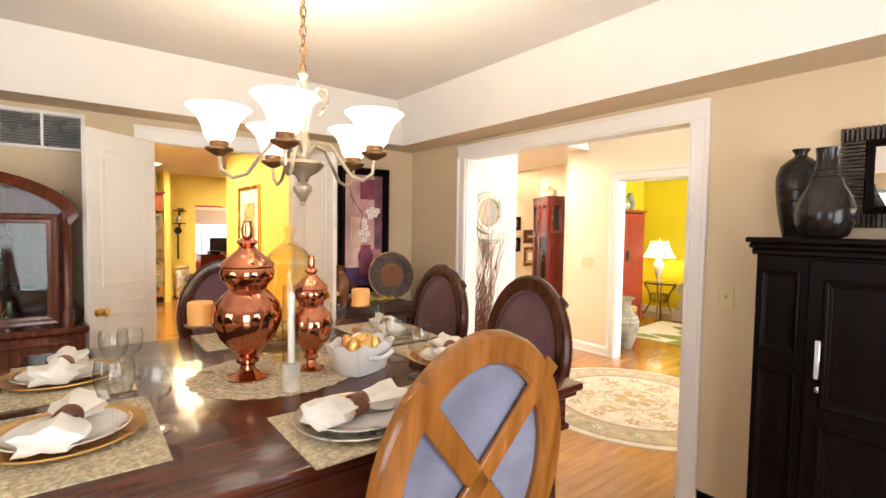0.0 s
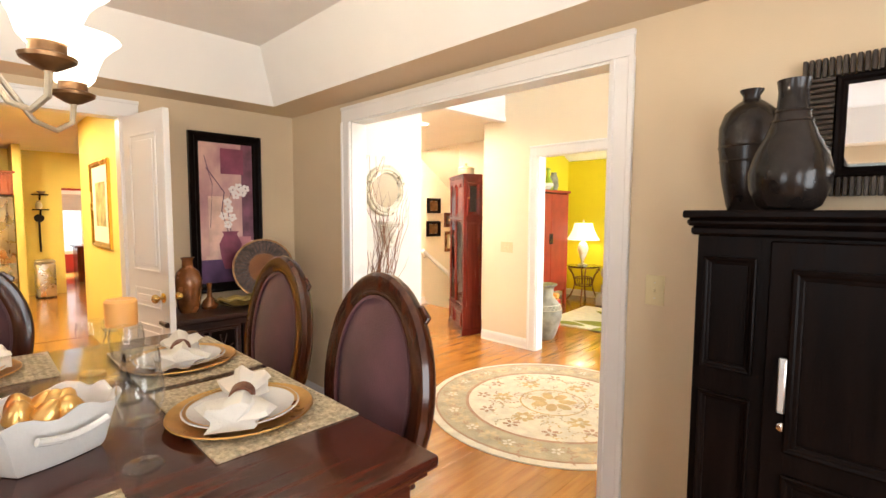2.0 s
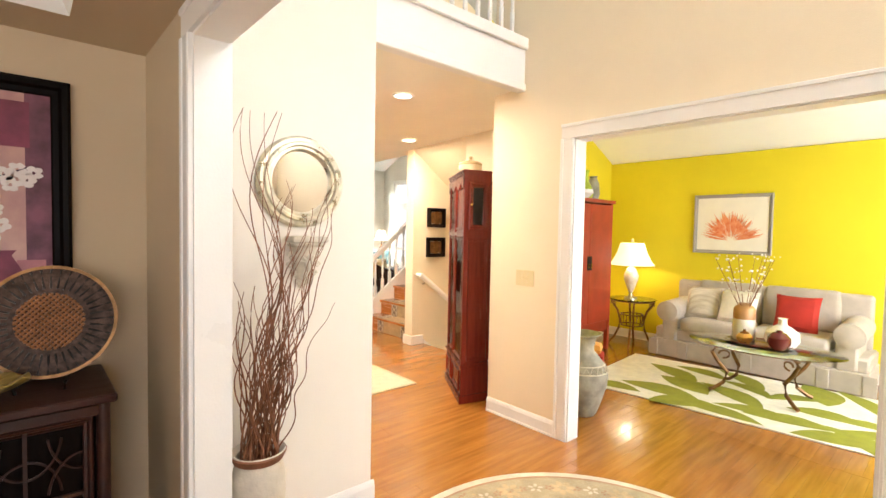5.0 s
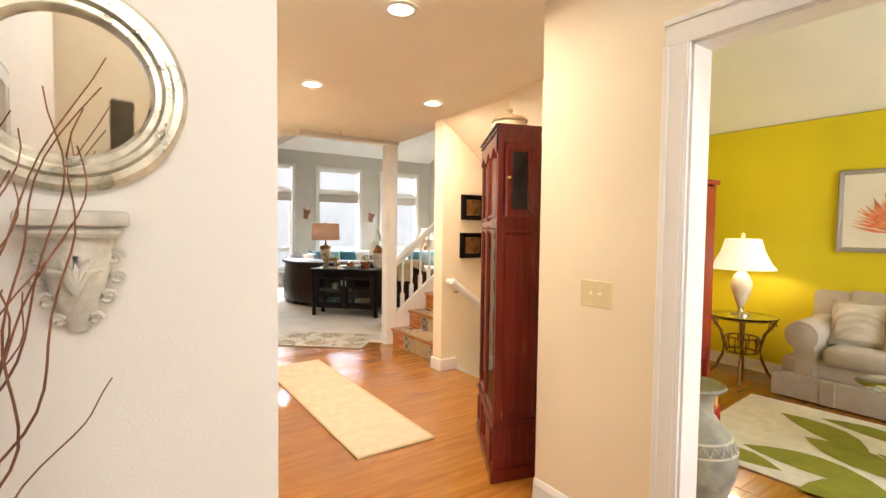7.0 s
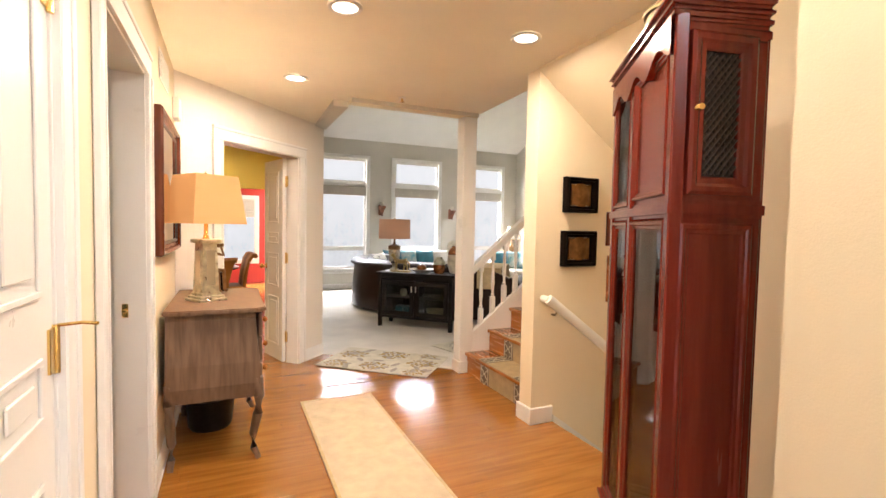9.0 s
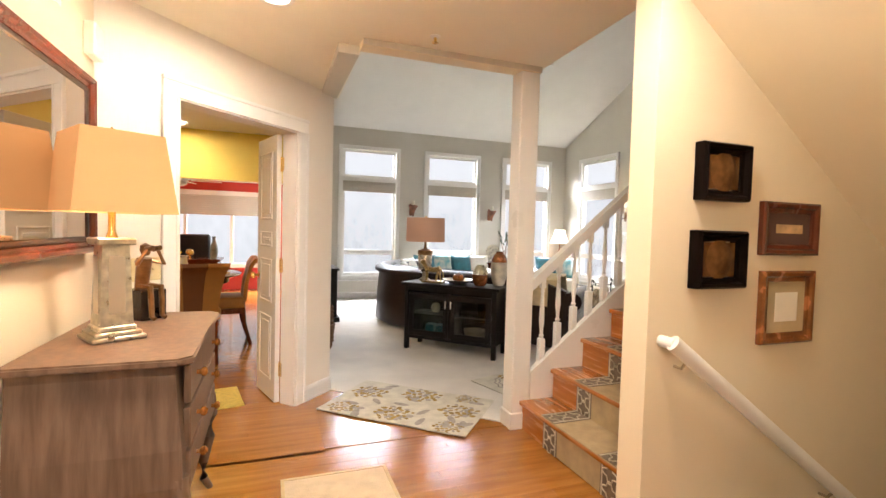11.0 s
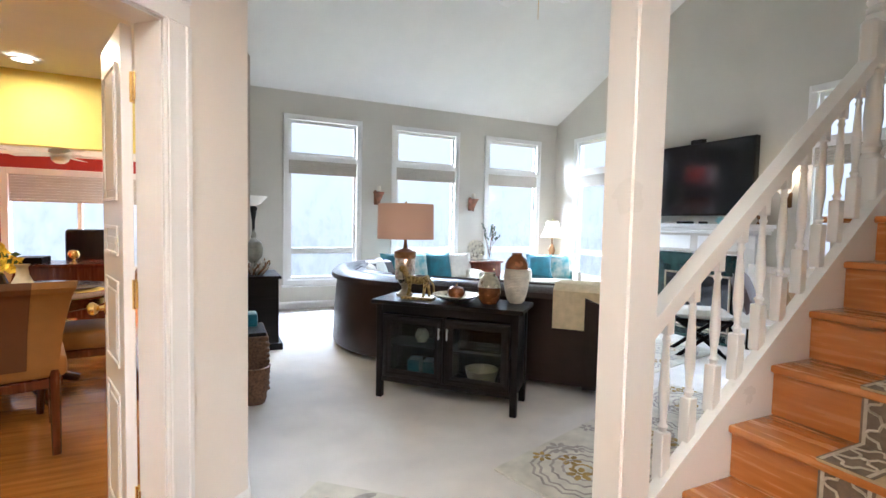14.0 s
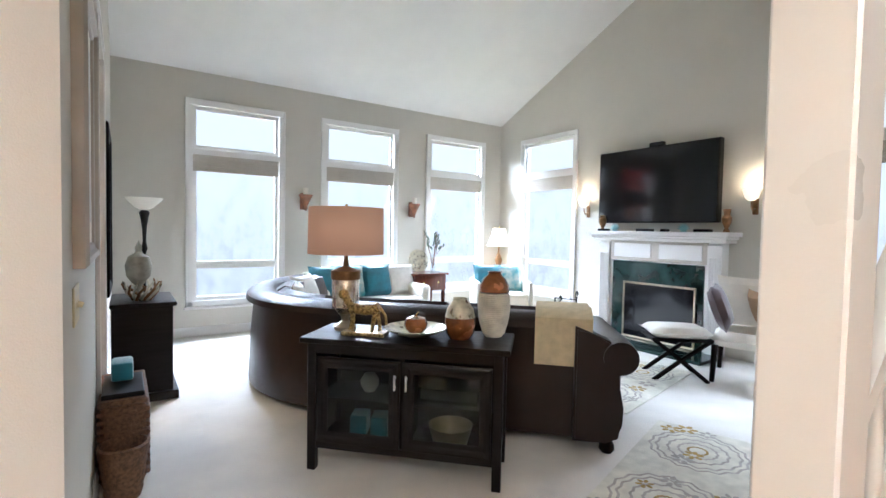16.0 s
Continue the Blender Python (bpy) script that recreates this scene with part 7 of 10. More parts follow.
bm = slab([(SX + 0.068, SY1 + 0.001, 0.07), (SX + SR * 6 + 0.1, SY1 + 0.001, SH * 6 + 0.02), (SX + SR * 6 + 0.1, SY1 + 0.045, SH * 6 + 0.02), (SX + 0.068, SY1 + 0.045, 0.07)], 0.30)
part("skirt", bm, M_TRIM, root, "white closed stringer", smooth=False)
bm = bmesh.new()
vs = [bm.verts.new(p) for p in ((SX + 0.07, SY1 + 0.0455, 0.008), (SX + SR * 6 + 0.12, SY1 + 0.0455, 0), (SX + SR * 6 + 0.12, SY1 + 0.0455, SH * 6 + 0.3), (SX + 0.07, SY1 + 0.0455, 0.25))]
v2 = [bm.verts.new((v.co.x, v.co.y + 0.03, v.co.z)) for v in vs]
bm.faces.new(vs), bm.faces.new(v2)
for i in range(4):
    bm.faces.new((vs[i], vs[(i + 1) % 4], v2[(i + 1) % 4], v2[i]))
part("stair_side", bm, M_TRIM, root, smooth=False)
ry0, ry1 = 6.08, 6.74
rug = thing("stair_runner", pose(0, 0, 0), "taupe stair carpet runner with a brown trellis border", "carpet")
for i in range(7):
    x, z = SX + SR * i, SH * (i + 1)
    part("riser_strip", box(x - 0.001, x + 0.011, ry0, ry1, z - SH + 0.006, z - 0.012, 0.002), M_RUNB, rug, smooth=False)
    for y0, y1 in ((ry1 - 0.14, ry1), (ry0, ry0 + 0.14)):
        part("border_strip", box(x - 0.004, x - 0.001, y0, y1, z - SH + 0.006, z - 0.012), M_RUNP, rug, smooth=False)
        for k in range(2):
            bm = bmesh.new()
            zc, yc = z - SH + 0.05 + 0.085 * k, (y0 + y1) / 2
            tube([(x - 0.005, yc + 0.042 * (1 + 0.3 * math.cos(q * math.pi / 3)) * math.cos(q * math.pi / 12), zc + 0.038 * (1 + 0.3 * math.cos(q * math.pi / 3)) * math.sin(q * math.pi / 12)) for q in range(24)], 0.0045, 4, bm, True)
            part("trellis_motif", bm, M_RUNI, rug)
        for yq in (y0 + 0.012, y1 - 0.012):
            part("border_line", box(x - 0.0055, x - 0.003, yq - 0.005, yq + 0.005, z - SH + 0.006, z - 0.012), M_RUNI, rug, smooth=False)
    if i < 6:
        part("tread_strip", box(x - 0.022, x + SR - 0.002, ry0, ry1, z + 0.0005, z + 0.010, 0.003), M_RUNB, rug, smooth=False)
        for y0, y1 in ((ry1 - 0.14, ry1), (ry0, ry0 + 0.14)):
            part("border_strip", box(x - 0.020, x + SR - 0.003, y0, y1, z + 0.010, z + 0.0125), M_RUNP, rug, smooth=False)
            for k in range(2):
                bm = bmesh.new()
                xc, yc = x + 0.045 + 0.10 * k, (y0 + y1) / 2
                tube([(xc + 0.042 * (1 + 0.3 * math.cos(q * math.pi / 3)) * math.cos(q * math.pi / 12), yc + 0.042 * (1 + 0.3 * math.cos(q * math.pi / 3)) * math.sin(q * math.pi / 12), z + 0.013) for q in range(24)], 0.0045, 4, bm, True)
                part("trellis_motif", bm, M_RUNI, rug)
            for yq in (y0 + 0.012, y1 - 0.012):
                part("border_line", box(x - 0.020, x + SR - 0.003, yq - 0.005, yq + 0.005, z + 0.012, z + 0.014), M_RUNI, rug, smooth=False)

rail = thing("stair_railing", pose(0, 0, 0), "white turned balustrade with a square-capped newel post", "railing")
BYY = SY1 + 0.045


def sloped(x):
    return (x - SX) * SH / SR


hx0, hx1 = 5.80, 7.07
bm = slab([(hx0, BYY - 0.032, sloped(hx0) + 0.865), (hx1, BYY - 0.032, sloped(hx1) + 0.865), (hx1, BYY + 0.032, sloped(hx1) + 0.865), (hx0, BYY + 0.032, sloped(hx0) + 0.865)], 0.05)
slab([(hx0, BYY - 0.02, sloped(hx0) + 0.835), (hx1, BYY - 0.02, sloped(hx1) + 0.835), (hx1, BYY + 0.02, sloped(hx1) + 0.835), (hx0, BYY + 0.02, sloped(hx0) + 0.835)], 0.032, bm)
part("handrail", bm, M_TRIM, rail, smooth=False)
bal2 = [(0.0, 0.0), (0.022, 0.0), (0.022, 0.20), (0.013, 0.205), (0.012, 0.225), (0.018, 0.238), (0.010, 0.252), (0.012, 0.29), (0.018, 0.36), (0.016, 0.44), (0.010, 0.585), (0.015, 0.60), (0.020, 0.635), (0.020, 0.70), (0, 0.70)]
bm = lathe(bal2[3:12] + [(0.010, 0.612), (0.012, 0.63)], 12)
box(-0.021, 0.021, -0.021, 0.021, 0.0, 0.215, 0.004, bm)
box(-0.017, 0.017, -0.017, 0.017, 0.625, 0.715, 0.003, bm)
me = mesh_of(bm, "baluster")
me.materials.append(M_TRIM)
for p in me.polygons:
    p.use_smooth = True
me.set_sharp_from_angle(angle=radians(40))
for i in range(10):
    x = 5.90 + 0.123 * i
    ob = new("baluster", me)
    ob.parent = rail
    ob.location = (x, BYY, sloped(x) + 0.265)
    ob.scale = (1, 1, 0.82)
NX, NZ = 7.19, SH * 7
bm = box(NX - 0.050, NX + 0.050, BYY - 0.025, BYY + 0.075, NZ - 0.25, NZ + 0.26, 0.006)
box(NX - 0.040, NX + 0.040, BYY - 0.015, BYY + 0.065, NZ + 0.70, NZ + 0.90, 0.006, bm)
lathe([(0.044, NZ + 0.26), (0.030, NZ + 0.285), (0.040, NZ + 0.31), (0.028, NZ + 0.34), (0.036, NZ + 0.44), (0.027, NZ + 0.63), (0.036, NZ + 0.66), (0.040, NZ + 0.70)], 20, bm, at=(NX, BYY + 0.025, 0))
lathe([(0.040, NZ + 0.90), (0.050, NZ + 0.91), (0.050, NZ + 0.925), (0.038, NZ + 0.935), (0.050, NZ + 0.955), (0.046, NZ + 0.97), (0.0, NZ + 0.98)], 18, bm, at=(NX, BYY + 0.025, 0))
part("newel_post", bm, M_TRIM, rail)
part("rail_easing", box(hx1 - 0.03, NX - 0.05, BYY - 0.03, BYY + 0.034, sloped(hx1) + 0.865, NZ + 0.84, 0.012), M_TRIM, rail, smooth=False)
part("landing_rail", box(NX + 0.055, 9.8, BYY - 0.01, BYY + 0.05, NZ + 0.80, NZ + 0.85, 0.01), M_TRIM, rail, smooth=False)
part("landing_base", box(NX + 0.055, 9.8, BYY - 0.005, BYY + 0.045, NZ, NZ + 0.03, 0.004), M_TRIM, rail, smooth=False)
for i in range(20):
    ob = new("baluster", me)
    ob.parent = rail
    ob.location = (NX + 0.15 + 0.125 * i, BYY + 0.02, NZ + 0.03)
    ob.scale = (1, 1, 1.075)

# ---- great room ----
def sweep(profile, path, bm=None):
    """Sweep (offset to the right, height) pairs along a path in the plan."""
    bm = bm or bmesh.new()
    rows = []
    n = len(path)
    for i, p in enumerate(path):
        a, b = Vector(path[max(0, i - 1)]), Vector(path[min(n - 1, i + 1)])
        d = (b - a).normalized()
        nrm = Vector((d.y, -d.x))
        rows.append([bm.verts.new((p[0] + nrm.x * o, p[1] + nrm.y * o, z)) for o, z in profile])
    k = len(profile)
    for p, q in zip(rows, rows[1:]):
        for j in range(k):
            bm.faces.new((p[j], p[(j + 1) % k], q[(j + 1) % k], q[j]))
    bm.faces.new(rows[0]), bm.faces.new(rows[-1])
    return bm


def smooth_path(pts, n=6):
    out = []
    for i in range(len(pts) - 1):
        p0, p1, p2, p3 = (Vector(pts[max(0, min(len(pts) - 1, k))]) for k in (i - 1, i, i + 1, i + 2))
        for j in range(n):
            t = j / n
            out.append(tuple(0.5 * ((2 * p1) + (p2 - p0) * t + (2 * p0 - 5 * p1 + 4 * p2 - p3) * t * t + (3 * p1 - p0 - 3 * p2 + p3) * t ** 3)))
    out.append(tuple(pts[-1]))
    return out


sofa = thing("leather_sectional_sofa", pose(-0.03, 0.10, 0.006), "curved dark brown leather sectional sofa with rolled arms", "sofa")
spine = smooth_path([(6.25, 11.75), (5.78, 11.2), (5.60, 10.6), (5.66, 10.1), (5.95, 9.65), (6.35, 9.22), (6.75, 8.80), (7.02, 8.52)])
part("back", sweep([(0.0, 0.07), (-0.012, 0.40), (-0.035, 0.66), (-0.02, 0.72), (-0.06, 0.76), (-0.16, 0.775), (-0.25, 0.74), (-0.29, 0.66), (-0.27, 0.42), (-0.25, 0.07)], spine), M_LEATHER, sofa)
part("top_roll", sweep([(0.02, 0.715), (0.015, 0.755), (-0.04, 0.79), (-0.13, 0.80), (-0.20, 0.78), (-0.22, 0.74), (-0.15, 0.715)], spine), M_LEATHER, sofa)
part("seat_base", sweep([(-0.24, 0.07), (-0.24, 0.30), (-0.92, 0.30), (-0.94, 0.07)], spine), M_LEATHER, sofa)
n3 = len(spine) - 1
for k in range(4):
    seg = spine[k * n3 // 4 + (1 if k else 0): (k + 1) * n3 // 4 + 1]
    part("seat_cushion", sweep([(-0.28, 0.30), (-0.28, 0.43), (-0.34, 0.455), (-0.86, 0.455), (-0.93, 0.42), (-0.94, 0.30)], seg), M_LEATHER, sofa)
    part("back_cushion", sweep([(-0.24, 0.44), (-0.22, 0.76), (-0.28, 0.80), (-0.36, 0.78), (-0.42, 0.62), (-0.40, 0.45)], seg), M_LEATHER, sofa)
ex, ey = 7.02, 8.52
am = Matrix.Translation((ex, ey, 0)) @ Matrix.Rotation(radians(46), 4, "Z")
bm = box(-0.02, 0.92, -0.24, -0.02, 0.07, 0.52, 0.03, seg=3)
tube([(-0.075, -0.225, 0.575), (0.0, -0.225, 0.58), (0.94, -0.215, 0.55)], 0.098, 20, bm)
part("arm", moved(bm, am), M_LEATHER, sofa, "rolled leather arm")
end = [(0.03, 0.07), (-0.16, 0.07), (-0.215, 0.10), (-0.245, 0.18), (-0.250, 0.28), (-0.225, 0.40), (-0.205, 0.50), (-0.21, 0.60), (-0.17, 0.665), (-0.09, 0.70), (0.03, 0.745)]
part("arm_end", moved(prism(end, -0.06, 0.06, bevel=0.012), am @ Matrix(((0, 0, 1, 0), (1, 0, 0, 0), (0, 1, 0, 0), (0, 0, 0, 1)))), M_LEATHER, sofa)
for x, y in ((0.0, -0.17), (0.86, -0.17)):
    part("bun_foot", moved(lathe([(0, 0.0), (0.03, 0.0), (0.045, 0.02), (0.042, 0.05), (0.03, 0.07), (0, 0.07)], 16, at=(x, y, 0)), am), M_ESP, sofa)
part("bun_foot", lathe([(0, 0.0), (0.03, 0.0), (0.045, 0.02), (0.042, 0.05), (0.03, 0.07), (0, 0.07)], 16, at=(5.75, 10.45, 0)), M_ESP, sofa)

# throw over the back
th = thing("throw_blanket", pose(-0.03, 0.10, 0.006), "cream knitted throw folded over the sofa back", "blanket")
bm = sweep([(0.012, 0.50), (0.016, 0.62), (0.016, 0.74), (0.03, 0.765), (-0.04, 0.81), (-0.13, 0.822), (-0.22, 0.80), (-0.36, 0.81), (-0.46, 0.62), (-0.47, 0.62), (-0.37, 0.825), (-0.22, 0.815), (-0.13, 0.836), (-0.04, 0.824), (0.036, 0.785), (0.032, 0.74), (0.032, 0.62), (0.028, 0.50)], smooth_path([(6.84, 8.71), (6.955, 8.59), (7.07, 8.47)], 6))
part("cloth", bm, M_CREAMC, th)

# media console
con = thing("console_cabinet", pose(6.045, 8.985, 0.006, 0, 0, -45), "black console cabinet with two glass doors on square legs", "cabinet")
L, D, H = 0.515, 0.18, 0.715
part("top", box(-L - 0.035, L + 0.035, -D - 0.03, D + 0.03, H - 0.03, H, 0.005), M_BLACK, con, smooth=False)
for sx in (-1, 1):
    for sy in (-1, 1):
        part("leg", box(sx * L, sx * (L - 0.045), sy * D, sy * (D - 0.045), 0.0, H - 0.03, 0.003), M_BLACK, con, smooth=False)
    part("end_panel", box(sx * (L - 0.012), sx * (L - 0.030), -D + 0.045, D - 0.045, 0.13, H - 0.03), M_BLACK, con, smooth=False)
part("back_panel", box(-L + 0.045, L - 0.045, D - 0.02, D - 0.008, 0.13, H - 0.03), M_BLACK, con, smooth=False)
part("bottom", box(-L + 0.03, L - 0.03, -D + 0.01, D - 0.01, 0.12, 0.145), M_BLACK, con, smooth=False)
part("apron", box(-L + 0.045, L - 0.045, -D + 0.006, -D + 0.024, H - 0.085, H - 0.03), M_BLACK, con, smooth=False)
part("bottom_rail", box(-L + 0.045, L - 0.045, -D + 0.006, -D + 0.024, 0.12, 0.155, 0.002), M_BLACK, con, smooth=False)
part("shelf", box(-L + 0.04, L - 0.04, -D + 0.04, D - 0.03, 0.37, 0.385), M_BLACK, con, smooth=False)
part("divider", box(-0.012, 0.012, -D + 0.03, D - 0.03, 0.145, H - 0.085), M_BLACK, con, smooth=False)
for s in (-1, 1):
    xc = s * 0.235
    dr = part("door", moved(rect_frame(0.455, 0.455, 0.06, 0.018), Matrix.Translation((xc, -D + 0.016, 0.385))), M_BLACK, con, smooth=False)
    part("door_glass", box(xc - 0.17, xc + 0.17, -D + 0.012, -D + 0.015, 0.215, 0.555), M_CABGL, dr, smooth=False)
    bm = box(s * 0.030 - 0.005, s * 0.030 + 0.005, -D - 0.022, -D - 0.014, 0.47, 0.55, 0.002)
    box(s * 0.030 - 0.004, s * 0.030 + 0.004, -D - 0.015, -D + 0.002, 0.48, 0.49, bm=bm)
    box(s * 0.030 - 0.004, s * 0.030 + 0.004, -D - 0.015, -D + 0.002, 0.53, 0.54, bm=bm)
    part("handle", bm, M_CHROME, dr, "slim steel bar handle", smooth=False)
CM = pose(6.045, 8.985, 0.006, 0, 0, -45)


def on_console(x, y):
    return CM @ Matrix.Translation((x, y, H + 0.001))


g = thing("glass_orb", CM @ pose(-0.23, 0.0, 0.386), "pale glass orb on the console shelf", "ornament")
part("orb", lathe([(0, 0), (0.03, 0.004), (0.05, 0.04), (0.05, 0.07), (0.03, 0.10), (0, 0.108)], 18), M_STONE, g)
g = thing("stereo_unit", CM @ pose(0.23, 0.0, 0.386), "black stereo unit on the console shelf", "stereo")
part("case", box(-0.15, 0.15, -0.09, 0.12, 0, 0.07, 0.004), M_SCREEN, g, smooth=False)
g = thing("metal_basket", CM @ pose(0.23, 0.0, 0.146), "dark metal basket inside the console", "basket")
part("basket", lathe([(0, 0), (0.09, 0), (0.12, 0.10), (0.115, 0.10), (0.085, 0.008), (0, 0.008)], 20), M_PEWTER, g)
for x in (-0.29, -0.17):
    g = thing("teal_box", CM @ pose(x, 0.02, 0.146, 0, 0, 8), "small teal box inside the console", "box")
    part("box", box(-0.045, 0.045, -0.06, 0.06, 0, 0.11, 0.004), M_TEAL, g, smooth=False)

lmp = thing("console_lamp", on_console(-0.40, 0.05), "table lamp with a mercury glass column and coral drum shade", "lamp")
part("base", lathe([(0, 0), (0.062, 0), (0.062, 0.018), (0.045, 0.03), (0.022, 0.05), (0.026, 0.075), (0.045, 0.095)], 26), M_PEWTER, lmp)
part("column", lathe([(0.045, 0.095), (0.075, 0.13), (0.078, 0.30), (0.070, 0.315)], 28), mat("mercury_glass_column", (0.62, 0.55, 0.46), 0.12, 0.9, var=0.4, scale=25, bump=0.03), lmp)
part("collar", lathe([(0.078, 0.285), (0.083, 0.29), (0.083, 0.335), (0.05, 0.345), (0.018, 0.36), (0.012, 0.40), (0.012, 0.44)], 28), M_BRONZE, lmp)
ob = part("shade", lathe([(0.212, 0.43), (0.208, 0.69)], 44), M_SHADEP, lmp, "coral-beige drum shade")
ob.modifiers.new("thickness", "SOLIDIFY").thickness = 0.003
part("shade_ring", lathe([(0.20, 0.684), (0.206, 0.684), (0.206, 0.689), (0.20, 0.689)], 44), M_SHADEP, lmp)
part("harp", tube([(0, 0, 0.44), (0.05, 0, 0.52), (0.05, 0, 0.62), (0, 0, 0.69)], 0.003, 6), M_BRASS, lmp)
part("finial", lathe([(0, 0.685), (0.008, 0.69), (0.01, 0.70), (0.004, 0.712), (0, 0.715)], 12), M_BRASS, lmp)

# spotted cat figurine on a black plinth
bm = bmesh.new()
tube([(-0.085, 0, 0.135), (-0.05, 0, 0.14), (0.0, 0, 0.135), (0.05, 0, 0.14), (0.08, 0, 0.155)], 0.030, 10, bm)
tube([(-0.08, 0, 0.15), (-0.10, 0, 0.18), (-0.115, 0, 0.205)], 0.022, 10, bm)
lathe([(0, -0.03), (0.022, -0.02), (0.030, 0.0), (0.024, 0.02), (0, 0.03)], 12, bm, at=(-0.125, 0, 0.215))
for x, y, k in ((-0.07, 0.018, -0.02), (-0.07, -0.018, 0.015), (0.06, 0.018, 0.02), (0.06, -0.018, -0.015)):
    tube([(x, y, 0.13), (x + k * 0.5, y, 0.08), (x + k, y, 0.025), (x + k - 0.012, y, 0.02)], 0.014, 8, bm, taper=0.009)
tube([(0.085, 0, 0.15), (0.115, 0, 0.11), (0.12, 0, 0.06)], 0.007, 6, bm)
box(-0.12, 0.12, -0.05, 0.05, 0.0, 0.02, 0.003, bm)
M_CAT = mat("spotted_gold_resin", (0.08, 0.04, 0.012), 0.35, 0.5, 0, 75, 0.05, 90, col2=(0.62, 0.44, 0.16))
ob = link("leopard_figurine", bm, M_CAT, True)
ob.matrix_world = on_console(-0.24, -0.06)
tagged(ob, "gold spotted leopard figurine on a dark plinth", "figurine")
g = thing("decorative_bowl", on_console(0.03, -0.01), "wide fluted silver bowl on the console", "bowl")
part("bowl", lathe([(0, 0.006), (0.06, 0.006), (0.12, 0.03), (0.17, 0.05), (0.172, 0.046), (0.12, 0.02), (0.06, 0.0), (0, 0.0)], 36), M_SILVER, g)
g = thing("glass_apple", on_console(0.03, -0.01) @ Matrix.Translation((0, 0, 0.012)), "amber glass apple with a gold stem in the bowl", "ornament")
part("fruit", lathe([(0, 0.008), (0.03, 0.0), (0.06, 0.03), (0.065, 0.055), (0.05, 0.085), (0.015, 0.095), (0, 0.088)], 26), M_GLAZE, g)
part("stem", tube([(0, 0, 0.088), (0.004, 0, 0.105), (0.012, 0, 0.118)], 0.004, 6), M_BRASS, g)
g = thing("ginger_vase", on_console(0.27, 0.0), "round amber and silver dipped vase", "vase")
part("body", lathe([(0, 0), (0.055, 0), (0.075, 0.03), (0.082, 0.08), (0.080, 0.115)], 30), M_GLAZE, g, "amber glazed lower half")
part("shoulder", lathe([(0.080, 0.115), (0.070, 0.16), (0.045, 0.195), (0.036, 0.205), (0.042, 0.215), (0.034, 0.213), (0, 0.19)], 30), M_SILVER, g, "silvered shoulder")
g = thing("ribbed_vase", on_console(0.44, 0.10), "tall ribbed cream vase with a bronze shoulder", "vase")
prof = [(0, 0), (0.045, 0), (0.050, 0.01)]
for k in range(22):
    z = 0.015 + 0.0105 * k
    r = 0.052 + 0.034 * math.sin(math.pi * min(1, z / 0.33)) ** 0.9
    prof += [(r, z), (r + 0.004, z + 0.005)]
part("body", lathe(prof, 30), M_SAND, g)
part("shoulder", lathe([(0.082, 0.245), (0.080, 0.28), (0.062, 0.315), (0.040, 0.335), (0.034, 0.345), (0.040, 0.355), (0.032, 0.353), (0, 0.33)], 30), M_GLAZE, g, "bronze glazed shoulder")

# patterned rugs
def medallion_rug(m, w, d, label, seed):
    root = thing("area_rug", m, label, "rug", "area rugs")
    part("pile_sheet", box(-w / 2, w / 2, -d / 2, d / 2, 0.0005, 0.010, 0.003), M_MATI, root, smooth=False)
    rnd = random.Random(seed)
    nx, ny = max(1, int(w / 0.62)), max(1, int(d / 0.62))
    for i in range(nx):
        for j in range(ny):
            cx, cy = -w / 2 + w * (i + 0.5) / nx, -d / 2 + d * (j + 0.5) / ny
            for r, mt in ((0.25, M_MATS), (0.215, M_MATS), (0.155, M_MATS), (0.10, M_MATS), (0.05, M_MATG)):
                part("woven_ring", tube([(cx + r * (1 + 0.10 * (q % 2)) * math.cos(q * math.pi / 16), cy + r * (1 + 0.06 * (q % 2)) * math.sin(q * math.pi / 16), 0.0095) for q in range(32)], 0.009, 4, closed=True, flat=0.3), mt, root)
    for i in range(24):
        bm = bmesh.new()
        flower(bm, rnd.uniform(-w / 2 + 0.05, w / 2 - 0.05), rnd.uniform(-d / 2 + 0.05, d / 2 - 0.05), rnd.uniform(0.04, 0.08), 0.0112, 6, seed + i)
        part("woven_flower", bm, (M_MATG, M_MATS)[i % 2], root, smooth=False)


medallion_rug(pose(6.90, 8.00, 0.006, 0, 0, 17), 2.10, 0.62, "cream runner rug with grey and ochre medallions", 21)
medallion_rug(pose(8.32, 9.58, 0.006, 0, 0, 12), 1.5, 1.3, "cream area rug with grey and ochre medallions", 22)

# fireplace wall
FX = X1
fp = thing("fireplace", pose(0, 0, 0), "white mantel fireplace with fluted pilasters and dark marble", "fireplace", "", "structure")
F0, F1 = 9.18, 10.78
part("breast", box(FX - 0.16, FX, F0 + 0.06, F1 - 0.06, 0.0, 1.27), M_TRIM, fp, smooth=False)
part("marble_slip", box(FX - 0.175, FX - 0.161, 9.40, 10.54, 0.0, 0.97), M_MARBLE, fp, "dark green marble surround", smooth=False)
part("hearth", box(FX - 0.62, FX - 0.161, F0, F1, 0.007, 0.04, 0.006), M_MARBLE, fp, smooth=False)
part("firebox", box(FX - 0.185, FX - 0.176, 9.50, 10.34, 0.04, 0.72), M_SOOT, fp, smooth=False)
part("fire_screen", moved(rect_frame(0.90, 0.68, 0.025, 0.02), Matrix.Translation((FX - 0.186, 9.92, 0.385)) @ Matrix.Rotation(radians(-90), 4, "Z")), M_PEWTER, fp, smooth=False)
